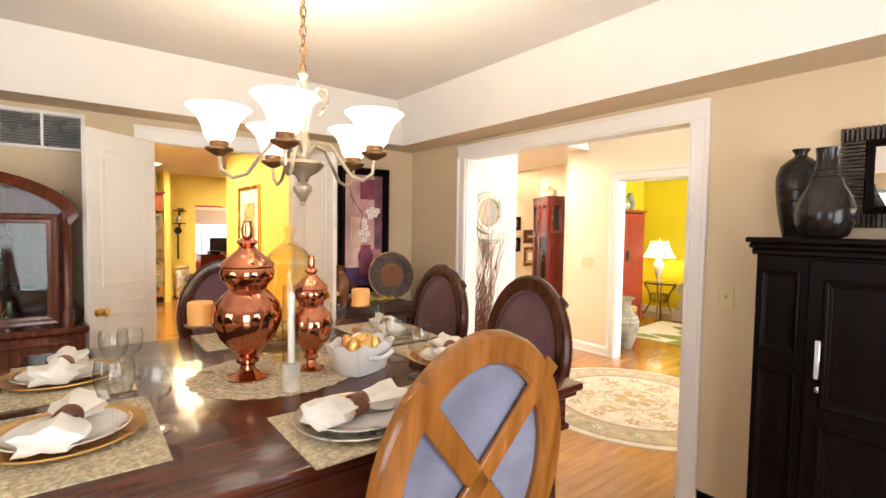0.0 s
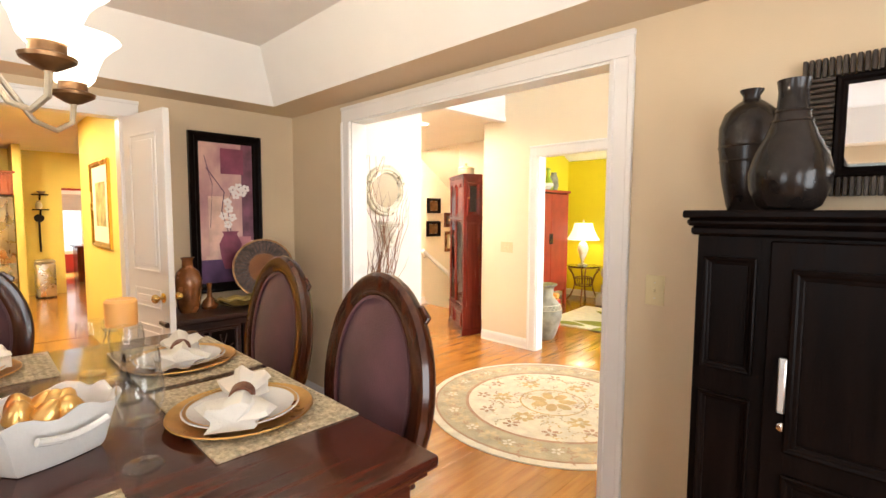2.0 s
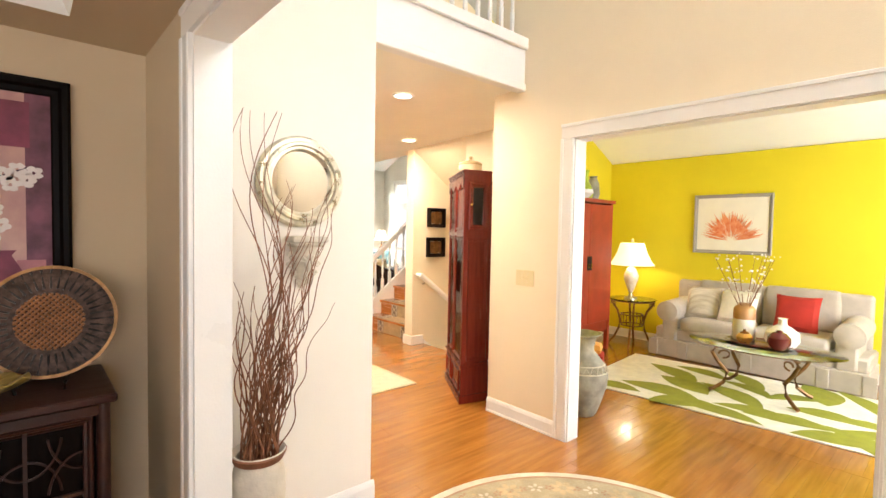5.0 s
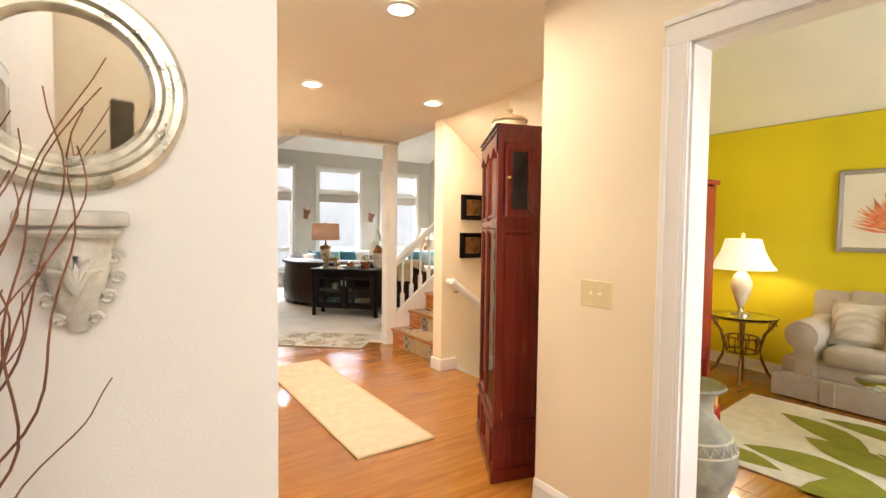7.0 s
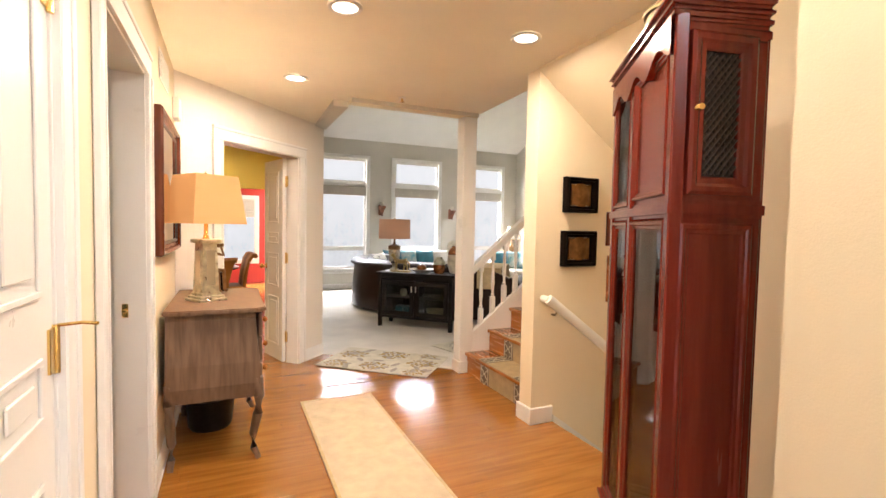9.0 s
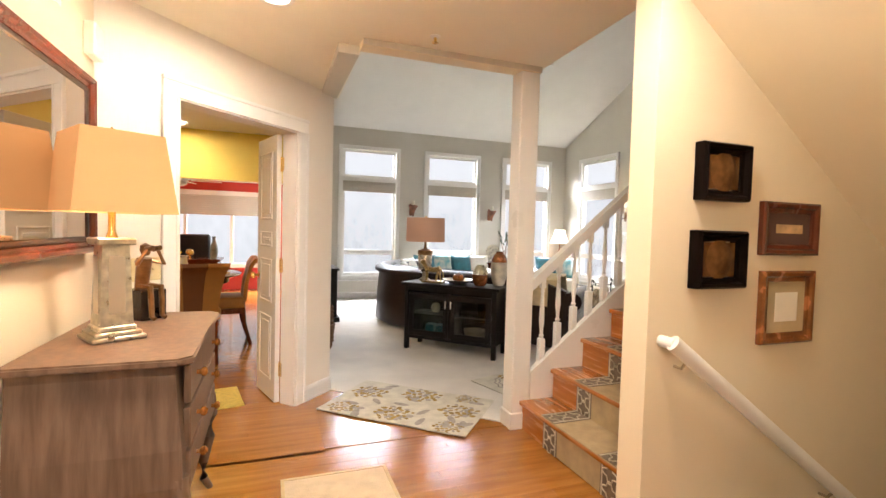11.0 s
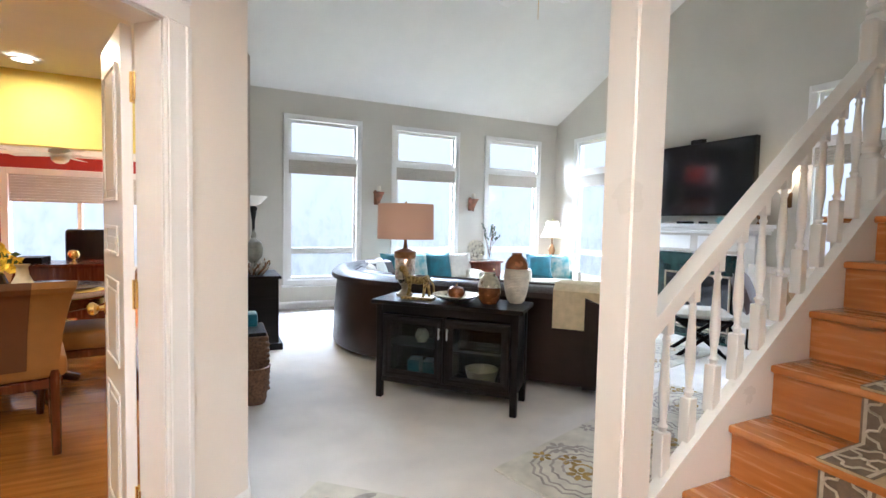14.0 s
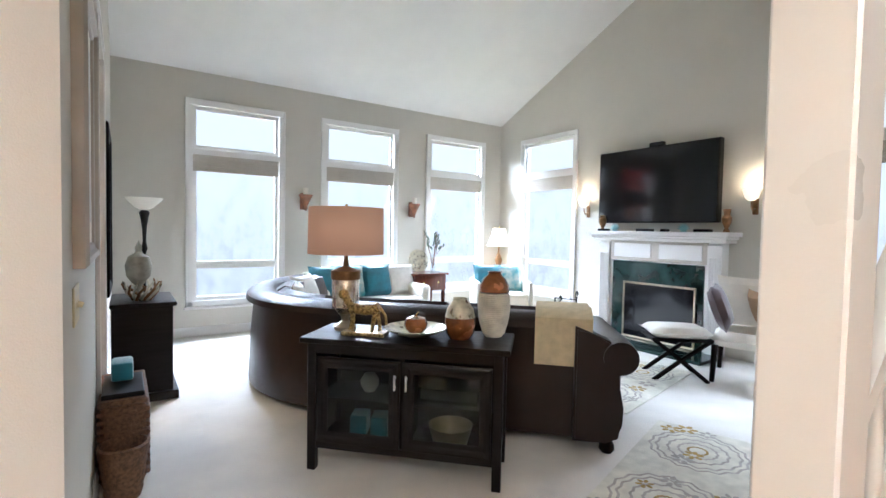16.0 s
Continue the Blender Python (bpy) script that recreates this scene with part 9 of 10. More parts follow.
for s in (-1, 1):
    d = part("door", box(s * 0.005, s * 0.44, 0.0, 0.02, 0.01, 0.30, 0.004), M_CHERC, cb, smooth=False)
    part("door_frame", moved(rect_frame(0.42, 0.27, 0.05, 0.008), Matrix.Translation((s * 0.2225, 0.001, 0.155))), M_CHERC, d, smooth=False)
part("crown", box(-0.48, 0.48, -0.03, 0.80, 0.33, 0.37, 0.01), M_CHERC, cb, smooth=False)
turned("basket", 0.95, 10.35, 2.051, [(0, 0), (0.10, 0), (0.13, 0.06), (0.14, 0.13), (0.13, 0.13), (0.12, 0.06), (0, 0.02)], M_WICKER, "brown wicker basket on top of the cabinet", "basket")
for z in (1.475, 1.73):
    g = thing("bracket_shelf", pose(1.60, 10.998, z), "small dark wooden bracket shelf on the yellow wall", "shelf", "bracket shelves")
    part("board", box(-0.11, 0.11, -0.13, 0.0, -0.02, 0.0, 0.004), M_ESP, g, smooth=False)
    part("bracket", tube([(0, -0.10, -0.02), (0, -0.06, -0.03), (0, -0.03, -0.07), (0, -0.012, -0.10)], 0.014, 8), M_ESP, g)
turned("jug", 1.58, 10.93, 1.476, [(0, 0), (0.035, 0), (0.05, 0.04), (0.045, 0.09), (0.025, 0.12), (0.035, 0.14), (0, 0.135)], M_SAND, "small sand-coloured jug on the shelf", "jug")
turned("bowl", 1.62, 10.93, 1.731, [(0, 0), (0.03, 0), (0.06, 0.05), (0.055, 0.05), (0, 0.01)], M_PEWTER, "small grey bowl on the shelf", "bowl")
g = thing("wall_ornament", pose(1.58, 10.998, 1.22), "long iron wall ornament with a round plate", "ornament")
part("plate", lathe([(0, 0), (0.07, 0), (0.07, 0.012), (0, 0.015)], 18), M_IRON, g, at=pose(0, 0, 0.10, 90, 0, 0))
part("stem", box(-0.015, 0.015, -0.018, 0.0, -0.48, 0.06, 0.004), M_IRON, g, smooth=False)
bn = thing("pedal_bin", pose(1.585, 10.62, 0), "tall stainless steel pedal bin on the kitchen floor", "bin")
part("body", box(-0.13, 0.13, -0.15, 0.15, 0.02, 0.58, 0.03, seg=3), M_CHROME, bn)
part("lid", box(-0.13, 0.13, -0.15, 0.15, 0.585, 0.63, 0.02, seg=2), M_CHROME, bn)
part("base", box(-0.125, 0.125, -0.145, 0.145, 0.0, 0.02), M_SOOT, bn, smooth=False)
M_GARDEN = mat("garden_print", (0.16, 0.15, 0.05), 0.7, var=0, scale=7, col2=(0.62, 0.52, 0.24), bump=0)
framed("framed_picture", pose(1.66, 6.17, 1.51, 0, 0, -90), 0.88, 0.86, 0.05, 0.03, M_BRASS, M_GARDEN, "garden print with a cream mat in a gold frame", 0.16, M_WAX)

# dinette table and rolled-back chairs
dt = thing("dinette_table", pose(3.25, 10.10, 0), "round dark wooden dinette table on a carved pedestal", "table")
part("tabletop", lathe([(0, 0.715), (0.60, 0.715), (0.64, 0.725), (0.645, 0.74), (0.62, 0.75), (0, 0.75)], 44), M_MAHOX, dt)
part("apron", lathe([(0.50, 0.64), (0.52, 0.65), (0.52, 0.715), (0.50, 0.715)], 40), M_MAHOX, dt)
part("pedestal", lathe([(0.09, 0.10), (0.12, 0.16), (0.07, 0.24), (0.10, 0.38), (0.08, 0.52), (0.14, 0.62), (0.16, 0.66)], 24), M_MAHOX, dt)
for k in range(4):
    a = radians(45 + 90 * k)
    c, s = math.cos(a), math.sin(a)
    part("foot", tube([(0.06 * c, 0.06 * s, 0.20), (0.20 * c, 0.20 * s, 0.14), (0.34 * c, 0.34 * s, 0.06), (0.40 * c, 0.40 * s, 0.035)], 0.045, 10, taper=0.032), M_MAHOX, dt)


def roll_chair(m, label):
    """Dining chair with a padded back that rolls over at the top. It faces local +y, its back at y = 0."""
    root = thing("dinette_chair", m, label, "chair", "dinette chairs")
    prof = [(0.02, 0.42), (0.0, 0.60), (-0.04, 0.78), (-0.085, 0.845), (-0.13, 0.85), (-0.15, 0.82), (-0.13, 0.795), (-0.095, 0.80), (-0.06, 0.74), (-0.035, 0.60), (-0.02, 0.42)]
    for name, fa, fb, mt, o in (("back_panel", -1, -0.36, M_BUTTER, 0), ("back_stripe", -0.36, 0.36, M_COCOA, 0.002), ("back_panel", 0.36, 1, M_BUTTER, 0)):
        bm = bmesh.new()
        n = len(prof)
        ra, rb = [], []
        for i, (y, z) in enumerate(prof):
            w = 0.185 + 0.075 * max(0.0, (z - 0.42) / 0.43) ** 1.5
            yy = y - o if i > 4 else y + o
            ra.append(bm.verts.new((fa * w, yy, z)))
            rb.append(bm.verts.new((fb * w, yy, z)))
        bm.faces.new(ra), bm.faces.new(rb)
        for i in range(n):
            bm.faces.new((ra[i], ra[(i + 1) % n], rb[(i + 1) % n], rb[i]))
        part(name, bm, mt, root)
    part("seat", box(-0.22, 0.22, 0.0, 0.44, 0.36, 0.47, 0.03, seg=3), M_BUTTER, root)
    part("seat_rail", box(-0.20, 0.20, 0.01, 0.42, 0.31, 0.36, 0.006), M_MAHO, root, smooth=False)
    for x in (-0.17, 0.17):
        part("back_leg", tube([(x, 0.02, 0.40), (x, 0.0, 0.20), (x, -0.06, 0.0)], 0.026, 8, taper=0.018), M_MAHO, root)
        part("front_leg", tube([(x, 0.40, 0.32), (x, 0.41, 0.15), (x, 0.42, 0.0)], 0.026, 8, taper=0.018), M_MAHO, root)
    return root


for x, y, r in ((3.545, 9.06, 16), (3.92, 9.98, 96), (2.78, 10.78, 200), (2.36, 9.75, -80)):
    roll_chair(pose(x, y, 0, 0, 0, r) @ Matrix.Scale(1.1, 4), "butterscotch leather dinette chair with a rolled back and brown stripe")
rnd = random.Random(21)
fl = thing("flower_arrangement", pose(3.12, 10.16, 0.751), "yellow flower arrangement in a low vase on the dinette table", "flowers")
part("vase", lathe([(0, 0), (0.06, 0), (0.09, 0.05), (0.07, 0.11), (0.06, 0.12), (0, 0.11)], 20), M_BLACKV, fl)
bm, bl = bmesh.new(), bmesh.new()
for k in range(150):
    a, b, q = rnd.uniform(0, 6.28), rnd.uniform(-0.2, 1.5), rnd.uniform(0.08, 0.17)
    p = Vector((q * math.cos(a) * math.cos(b), q * math.sin(a) * math.cos(b), 0.15 + q * math.sin(b)))
    d = Vector((rnd.uniform(-1, 1), rnd.uniform(-1, 1), rnd.uniform(-0.3, 1))).normalized() * 0.032
    e = d.cross(Vector((0.3, 0.8, 0.1))).normalized() * 0.018
    t = bm if k % 7 else bl
    t.faces.new([t.verts.new(v) for v in (p - d, p + e, p + d, p - e)])
tagged(part("petal", bm, M_YELLOWF, fl, smooth=False), "yellow petals", kind="stuff")
tagged(part("leaf", bl, M_LEAF, fl, smooth=False), "green leaves", kind="stuff")
turned("cone_vase", 3.33, 10.02, 0.751, [(0, 0), (0.09, 0), (0.10, 0.01), (0.06, 0.06), (0.035, 0.12), (0.03, 0.17), (0.045, 0.19), (0.035, 0.19), (0, 0.02)], M_SAND, "sand-coloured cone vase on the dinette table", "vase")
M_MATY = mat("yellow_placemat", (0.66, 0.50, 0.12), 0.9, var=0.15, scale=50, bump=0.2, bscale=200)
for k, (x, y) in enumerate(((3.42, 9.68), (3.62, 10.05), (2.95, 10.42), (2.86, 9.92))):
    g = thing("placemat", pose(x, y, 0.7505, 0, 0, 40 * k), "yellow woven placemat on the dinette table", "placemat", "dinette placemats")
    part("mat_sheet", lathe([(0, 0), (0.16, 0), (0.16, 0.003), (0, 0.003)], 28), M_MATY, g)
    g = thing("dinner_plate", pose(x, y, 0.754), "dark plate with a folded napkin on a placemat", "plate", "dinette plates")
    part("plate", lathe([(0, 0), (0.08, 0), (0.125, 0.016), (0.122, 0.02), (0.075, 0.006), (0, 0.006)], 28), M_BLACKV, g)
g = thing("door_mat", pose(3.68, 8.09, 0.0, 0, 0, 10), "small yellow rug on the kitchen floor", "rug")
part("rug_sheet", box(-0.32, 0.32, -0.22, 0.22, 0.0, 0.010, 0.004), M_MATY, g)

# sunroom desk, chair and fan
dk = thing("office_desk", pose(2.85, 12.75, 0), "reddish wooden office desk with panelled ends", "desk")
part("desktop", box(-0.62, 0.62, -0.32, 0.32, 0.70, 0.735, 0.008), M_MAHO, dk, smooth=False)
for s in (-1, 1):
    part("pedestal", box(s * 0.22, s * 0.58, -0.28, 0.28, 0.0, 0.70, 0.004), M_MAHO, dk, smooth=False)
    for z in (0.08, 0.30, 0.50):
        part("drawer_front", box(s * 0.24, s * 0.56, 0.28, 0.295, z, z + 0.17, 0.004), M_MAHO, dk, smooth=False)
part("modesty_panel", box(-0.22, 0.22, -0.26, -0.24, 0.12, 0.70), M_MAHO, dk, smooth=False)
ch = thing("office_chair", pose(2.92, 13.40, 0, 0, 0, 170), "black leather office chair with a high padded back", "chair")
part("back", box(-0.26, 0.26, -0.26, -0.16, 0.50, 1.10, 0.045, seg=3), M_BLKL, ch)
part("seat", box(-0.27, 0.27, -0.22, 0.28, 0.42, 0.52, 0.04, seg=3), M_BLKL, ch)
part("gas_lift", lathe([(0.03, 0.09), (0.03, 0.42)], 12), M_IRON, ch)
for k in range(5):
    a = 2 * math.pi * k / 5
    part("base_arm", tube([(0, 0, 0.10), (0.28 * math.cos(a), 0.28 * math.sin(a), 0.06)], 0.022, 8), M_IRON, ch)
    part("caster", lathe([(0, 0), (0.025, 0.01), (0.03, 0.03), (0.02, 0.055), (0, 0.06)], 10, at=(0.28 * math.cos(a), 0.28 * math.sin(a), 0)), M_BLKL, ch)
for s in (-1, 1):
    part("armrest", tube([(s * 0.28, -0.18, 0.50), (s * 0.30, -0.12, 0.66), (s * 0.30, 0.12, 0.66), (s * 0.28, 0.14, 0.50)], 0.022, 8), M_BLKL, ch)
turned("tall_vase", 3.36, 12.62, 0.736, [(0, 0), (0.045, 0), (0.06, 0.10), (0.05, 0.20), (0.025, 0.28), (0.022, 0.32), (0.035, 0.35), (0.025, 0.35), (0, 0.02)], M_STONE, "tall grey vase on the desk", "vase")
turned("desk_globe", 3.02, 12.60, 0.736, [(0, 0), (0.04, 0), (0.015, 0.02), (0.012, 0.04), (0.05, 0.06), (0.06, 0.10), (0.045, 0.14), (0, 0.155)], M_BRASS, "small brass globe on the desk", "globe")
g = thing("desk_tray", pose(2.62, 12.70, 0.736), "dark paper tray on the desk", "tray")
part("tray", box(-0.13, 0.13, -0.16, 0.16, 0.0, 0.07, 0.006), M_ESP, g, smooth=False)
fn = thing("ceiling_fan", pose(2.87, 12.80, 2.11), "white ceiling fan with five blades and a small lamp", "ceiling fan")
part("canopy", lathe([(0.0, 0.0), (0.07, 0.0), (0.06, -0.05), (0.02, -0.06), (0.0, -0.06)], 20), M_TRIM, fn)
part("motor", lathe([(0, -0.06), (0.06, -0.06), (0.11, -0.09), (0.11, -0.14), (0.06, -0.17), (0, -0.17)], 24), M_TRIM, fn)
for k in range(5):
    a = radians(72 * k + 8)
    bd = part("blade", moved(box(0.13, 0.58, -0.06, 0.06, -0.150, -0.144, 0.002), Matrix.Rotation(a, 4, "Z") @ Matrix.Rotation(radians(8), 4, "X")), M_TRIM, fn, smooth=False)
    part("blade_arm", moved(box(0.08, 0.20, -0.02, 0.02, -0.14, -0.13, 0.003), Matrix.Rotation(a, 4, "Z")), M_TRIM, bd, smooth=False)
part("lamp_bowl", lathe([(0.09, -0.17), (0.08, -0.21), (0.04, -0.24), (0, -0.245)], 20), M_WHITEC, fn)

# ---- sitting room ----
ar = thing("lacquer_armoire", pose(6.93, 4.25, 0), "tall red lacquer armoire with two doors and a brass lock plate", "armoire")
part("side", box(-0.50, -0.475, 0.02, 0.48, 0.20, 1.76, 0.004), M_LACQ, ar, smooth=False)
part("side", box(0.475, 0.50, 0.02, 0.48, 0.20, 1.76, 0.004), M_LACQ, ar, smooth=False)
part("back", box(-0.475, 0.475, 0.46, 0.48, 0.20, 1.76), M_LACQ, ar, smooth=False)
part("shelf_floor", box(-0.475, 0.475, 0.02, 0.46, 0.30, 0.33), M_LACQ, ar, smooth=False)
part("top", box(-0.53, 0.53, -0.015, 0.48, 1.76, 1.80, 0.008), M_LACQ, ar, smooth=False)
for s in (-1, 1):
    d = part("door", box(s * 0.003, s * 0.455, 0.0, 0.022, 0.36, 1.74, 0.004), M_LACQ, ar, smooth=False)
    part("lock_plate", box(s * 0.004, s * 0.05, -0.006, 0.0, 0.98, 1.14, 0.003), M_IRON, d, "dark metal lock plate", smooth=False)
    part("pull_ring", tube([(s * 0.027 + 0.014 * math.cos(q * 0.7854), -0.012, 1.03 + 0.022 * math.sin(q * 0.7854)) for q in range(8)], 0.004, 6, closed=True), M_BRASS, d)
    for x, y in ((s * 0.475, 0.03), (s * 0.475, 0.45)):
        part("leg", box(x - 0.025, x + 0.025, y - 0.025, y + 0.025, 0.0, 1.76, 0.005), M_LACQ, ar, smooth=False)
part("apron", box(-0.45, 0.45, 0.012, 0.03, 0.24, 0.36, 0.004), M_LACQ, ar, smooth=False)
M_GREENG = mat("green_glazed_ceramic", (0.40, 0.52, 0.06), 0.15, var=0.3, scale=8, coat=0.4)
turned("gourd_vase", 7.08, 4.42, 1.801, [(0, 0), (0.07, 0), (0.09, 0.06), (0.07, 0.14), (0.03, 0.22), (0.022, 0.30), (0.04, 0.34), (0.03, 0.34), (0, 0.02)], M_GREENG, "green glazed gourd vase on the armoire", "vase")
turned("round_bowl", 6.92, 4.36, 1.801, [(0, 0), (0.06, 0), (0.12, 0.06), (0.115, 0.10), (0.10, 0.10), (0.10, 0.06), (0, 0.02)], M_WHITEC, "white ceramic bowl on the armoire", "bowl")
turned("tall_jar", 7.29, 4.45, 1.801, [(0, 0), (0.06, 0), (0.08, 0.08), (0.07, 0.20), (0.04, 0.27), (0.05, 0.29), (0, 0.28)], M_STONE, "mottled grey jar on the armoire", "jar")

tb = thing("lamp_table", pose(7.80, 4.16, 0), "round glass-topped lamp table with a scrolled bronze iron base", "table")
M_GREENGL = glass("green_edge_glass", (0.80, 0.92, 0.84))
part("glass_top", lathe([(0, 0.588), (0.275, 0.588), (0.28, 0.594), (0.275, 0.60), (0, 0.60)], 40), M_GREENGL, tb)
part("top_ring", tube([(0.24 * math.cos(q * math.pi / 12), 0.24 * math.sin(q * math.pi / 12), 0.578) for q in range(24)], 0.010, 8, closed=True), M_BRONZE, tb)
part("lower_ring", tube([(0.13 * math.cos(q * math.pi / 10), 0.13 * math.sin(q * math.pi / 10), 0.27) for q in range(20)], 0.008, 6, closed=True), M_BRONZE, tb)
part("upper_ring", tube([(0.13 * math.cos(q * math.pi / 10), 0.13 * math.sin(q * math.pi / 10), 0.40) for q in range(20)], 0.008, 6, closed=True), M_BRONZE, tb)
for k in range(10):
    a = k * math.pi / 5
    part("spindle", tube([(0.13 * math.cos(a), 0.13 * math.sin(a), 0.27), (0.142 * math.cos(a), 0.142 * math.sin(a), 0.335), (0.13 * math.cos(a), 0.13 * math.sin(a), 0.40)], 0.008, 6), M_BRONZE, tb)
for k in range(4):
    a = radians(20 + 90 * k)
    c, s = math.cos(a), math.sin(a)
    part("leg", tube([(q * c, q * s, z) for q, z in ((0.25, 0.575), (0.23, 0.53), (0.17, 0.44), (0.14, 0.33), (0.15, 0.22), (0.20, 0.10), (0.255, 0.03), (0.27, 0.012))], 0.013, 8), M_BRONZE, tb)
    part("scroll", tube([((0.225 + 0.03 * math.cos(q * 0.7)) * c, (0.225 + 0.03 * math.cos(q * 0.7)) * s, 0.52 + 0.03 * math.sin(q * 0.7)) for q in range(8)], 0.007, 6), M_BRONZE, tb)
lp = thing("table_lamp", pose(7.77, 4.17, 0.601), "lit table lamp with a white bell shade and marbled urn base", "lamp")
M_MARBW = mat("cream_marbled_ceramic", (0.78, 0.64, 0.46), 0.2, var=0, scale=12, col2=(0.86, 0.80, 0.70), coat=0.3)
part("base", lathe([(0, 0), (0.075, 0), (0.075, 0.018), (0.03, 0.03), (0.02, 0.07), (0.03, 0.09)], 24), M_SILVER, lp)
part("urn", lathe([(0.028, 0.09), (0.05, 0.14), (0.085, 0.24), (0.088, 0.29), (0.06, 0.36), (0.025, 0.40), (0.03, 0.42), (0.012, 0.43), (0.012, 0.50)], 28), M_MARBW, lp)
part("shade", lathe([(0.265, 0.42), (0.225, 0.47), (0.175, 0.57), (0.145, 0.67), (0.138, 0.69), (0.143, 0.67), (0.172, 0.57), (0.222, 0.472), (0.26, 0.422)], 36), M_SHADEW, lp, "white bell shade glowing warm")
part("finial", lathe([(0, 0.70), (0.02, 0.705), (0.012, 0.72), (0.016, 0.735), (0, 0.75)], 12), M_SILVER, lp)
part("bulb", lathe([(0, 0.48), (0.02, 0.50), (0.03, 0.54), (0.022, 0.575), (0, 0.585)], 14), M_BULB, lp)
lamp("POINT", "sitting_lamp_light", pose(7.77, 4.17, 1.13), 22, WARM, 0.05)

so = thing("taupe_sofa", pose(7.60, 2.85, 0.0), "taupe cloth sofa with rolled arms and a pleated skirt", "sofa")
part("seat_base", box(0.05, 0.63, -0.94, 0.94, 0.20, 0.34, 0.02), M_TAUPE, so)
part("skirt", box(0.02, 0.63, -0.95, 0.95, 0.012, 0.21, 0.008), M_TAUPE, so, smooth=False)
for y in (-0.95, -0.62, 0.0, 0.62, 0.95):
    part("skirt_pleat", box(0.012, 0.03, y - 0.05, y + 0.05, 0.012, 0.20, 0.006), M_TAUPE, so)
for a, b in ((-0.66, -0.005), (0.005, 0.66)):
    part("seat_cushion", box(-0.01, 0.50, a, b, 0.33, 0.47, 0.045, seg=4), M_TAUPE, so)
    part("back_cushion", moved(box(-0.08, 0.08, a, b, 0.0, 0.44, 0.05, seg=4), Matrix.Translation((0.52, 0, 0.44)) @ Matrix.Rotation(radians(12), 4, "Y")), M_TAUPE, so)
part("back", box(0.54, 0.64, -0.90, 0.90, 0.20, 0.86, 0.04, seg=4), M_TAUPE, so)
for s in (-1, 1):
    part("arm", box(0.03, 0.60, s * 0.70, s * 0.86, 0.20, 0.50, 0.02), M_TAUPE, so)
    am2 = part("arm_roll", tube([(0.0, s * 0.80, 0.53), (0.60, s * 0.80, 0.55)], 0.115, 24), M_TAUPE, so)
    part("roll_disc", lathe([(0, 0.006), (0.085, 0.006), (0.10, 0.0), (0.112, -0.004)], 24), M_TAUPE, am2, at=Matrix.Translation((-0.001, s * 0.80, 0.53)) @ Matrix.Rotation(radians(-90), 4, "Y"))
M_STRIPEP = mat("striped_beige_cloth", (0.40, 0.34, 0.26), 0.9, var=0, scale=5, stretch=(1, 12, 1), col2=(0.66, 0.60, 0.50))
M_REDP = mat("red_cloth", (0.42, 0.03, 0.02), 0.9, var=0.15)
pillow(pose(7.88, 3.36, 0.475, 0, 0, -80), M_STRIPEP, "beige striped pillow on the taupe sofa", 0.38)
pillow(pose(7.82, 3.02, 0.475, 0, 0, -95), M_LINEN, "white pillow on the taupe sofa", 0.38)
pillow(pose(7.84, 2.50, 0.475, 0, 0, -90), M_REDP, "red pillow on the taupe sofa", 0.38)

pic = framed("framed_picture", pose(8.249, 3.225, 1.54, 0, 0, -90), 0.81, 0.69, 0.04, 0.03, mat("flat_grey_frame", (0.34, 0.31, 0.28), 0.5, var=0.05), M_WAX, "coral fan print on white in a grey frame")
M_CORAL = mat("coral_ink", (0.70, 0.16, 0.06), 0.8, var=0, scale=30, col2=(0.84, 0.38, 0.20))
rnd = random.Random(8)
bm = bmesh.new()
for k in range(150):
    a = radians(rnd.uniform(8, 172))
    r0, r1 = rnd.uniform(0.02, 0.16), rnd.uniform(0.20, 0.33)
    n0 = 1.1
    p = [(q * math.cos(a + rnd.uniform(-0.05, 0.05)) * 1.05, q * math.sin(a + rnd.uniform(-0.05, 0.05)) * n0) for q in (r0, (r0 + r1) / 2, r1)]
    w = rnd.uniform(0.004, 0.011)
    nx, nz = -math.sin(a) * w, math.cos(a) * w
    bm.faces.new([bm.verts.new(v) for v in ((p[0][0], -0.0122 - 0.00002 * k, p[0][1] - 0.19), (p[1][0] + nx, -0.0122 - 0.00002 * k, p[1][1] + nz - 0.19), (p[2][0], -0.0122 - 0.00002 * k, p[2][1] - 0.19), (p[1][0] - nx, -0.0122 - 0.00002 * k, p[1][1] - nz - 0.19))])
tagged(part("coral_fan", bm, M_CORAL, pic, smooth=False), "coral red sea fan drawing", kind="stuff")

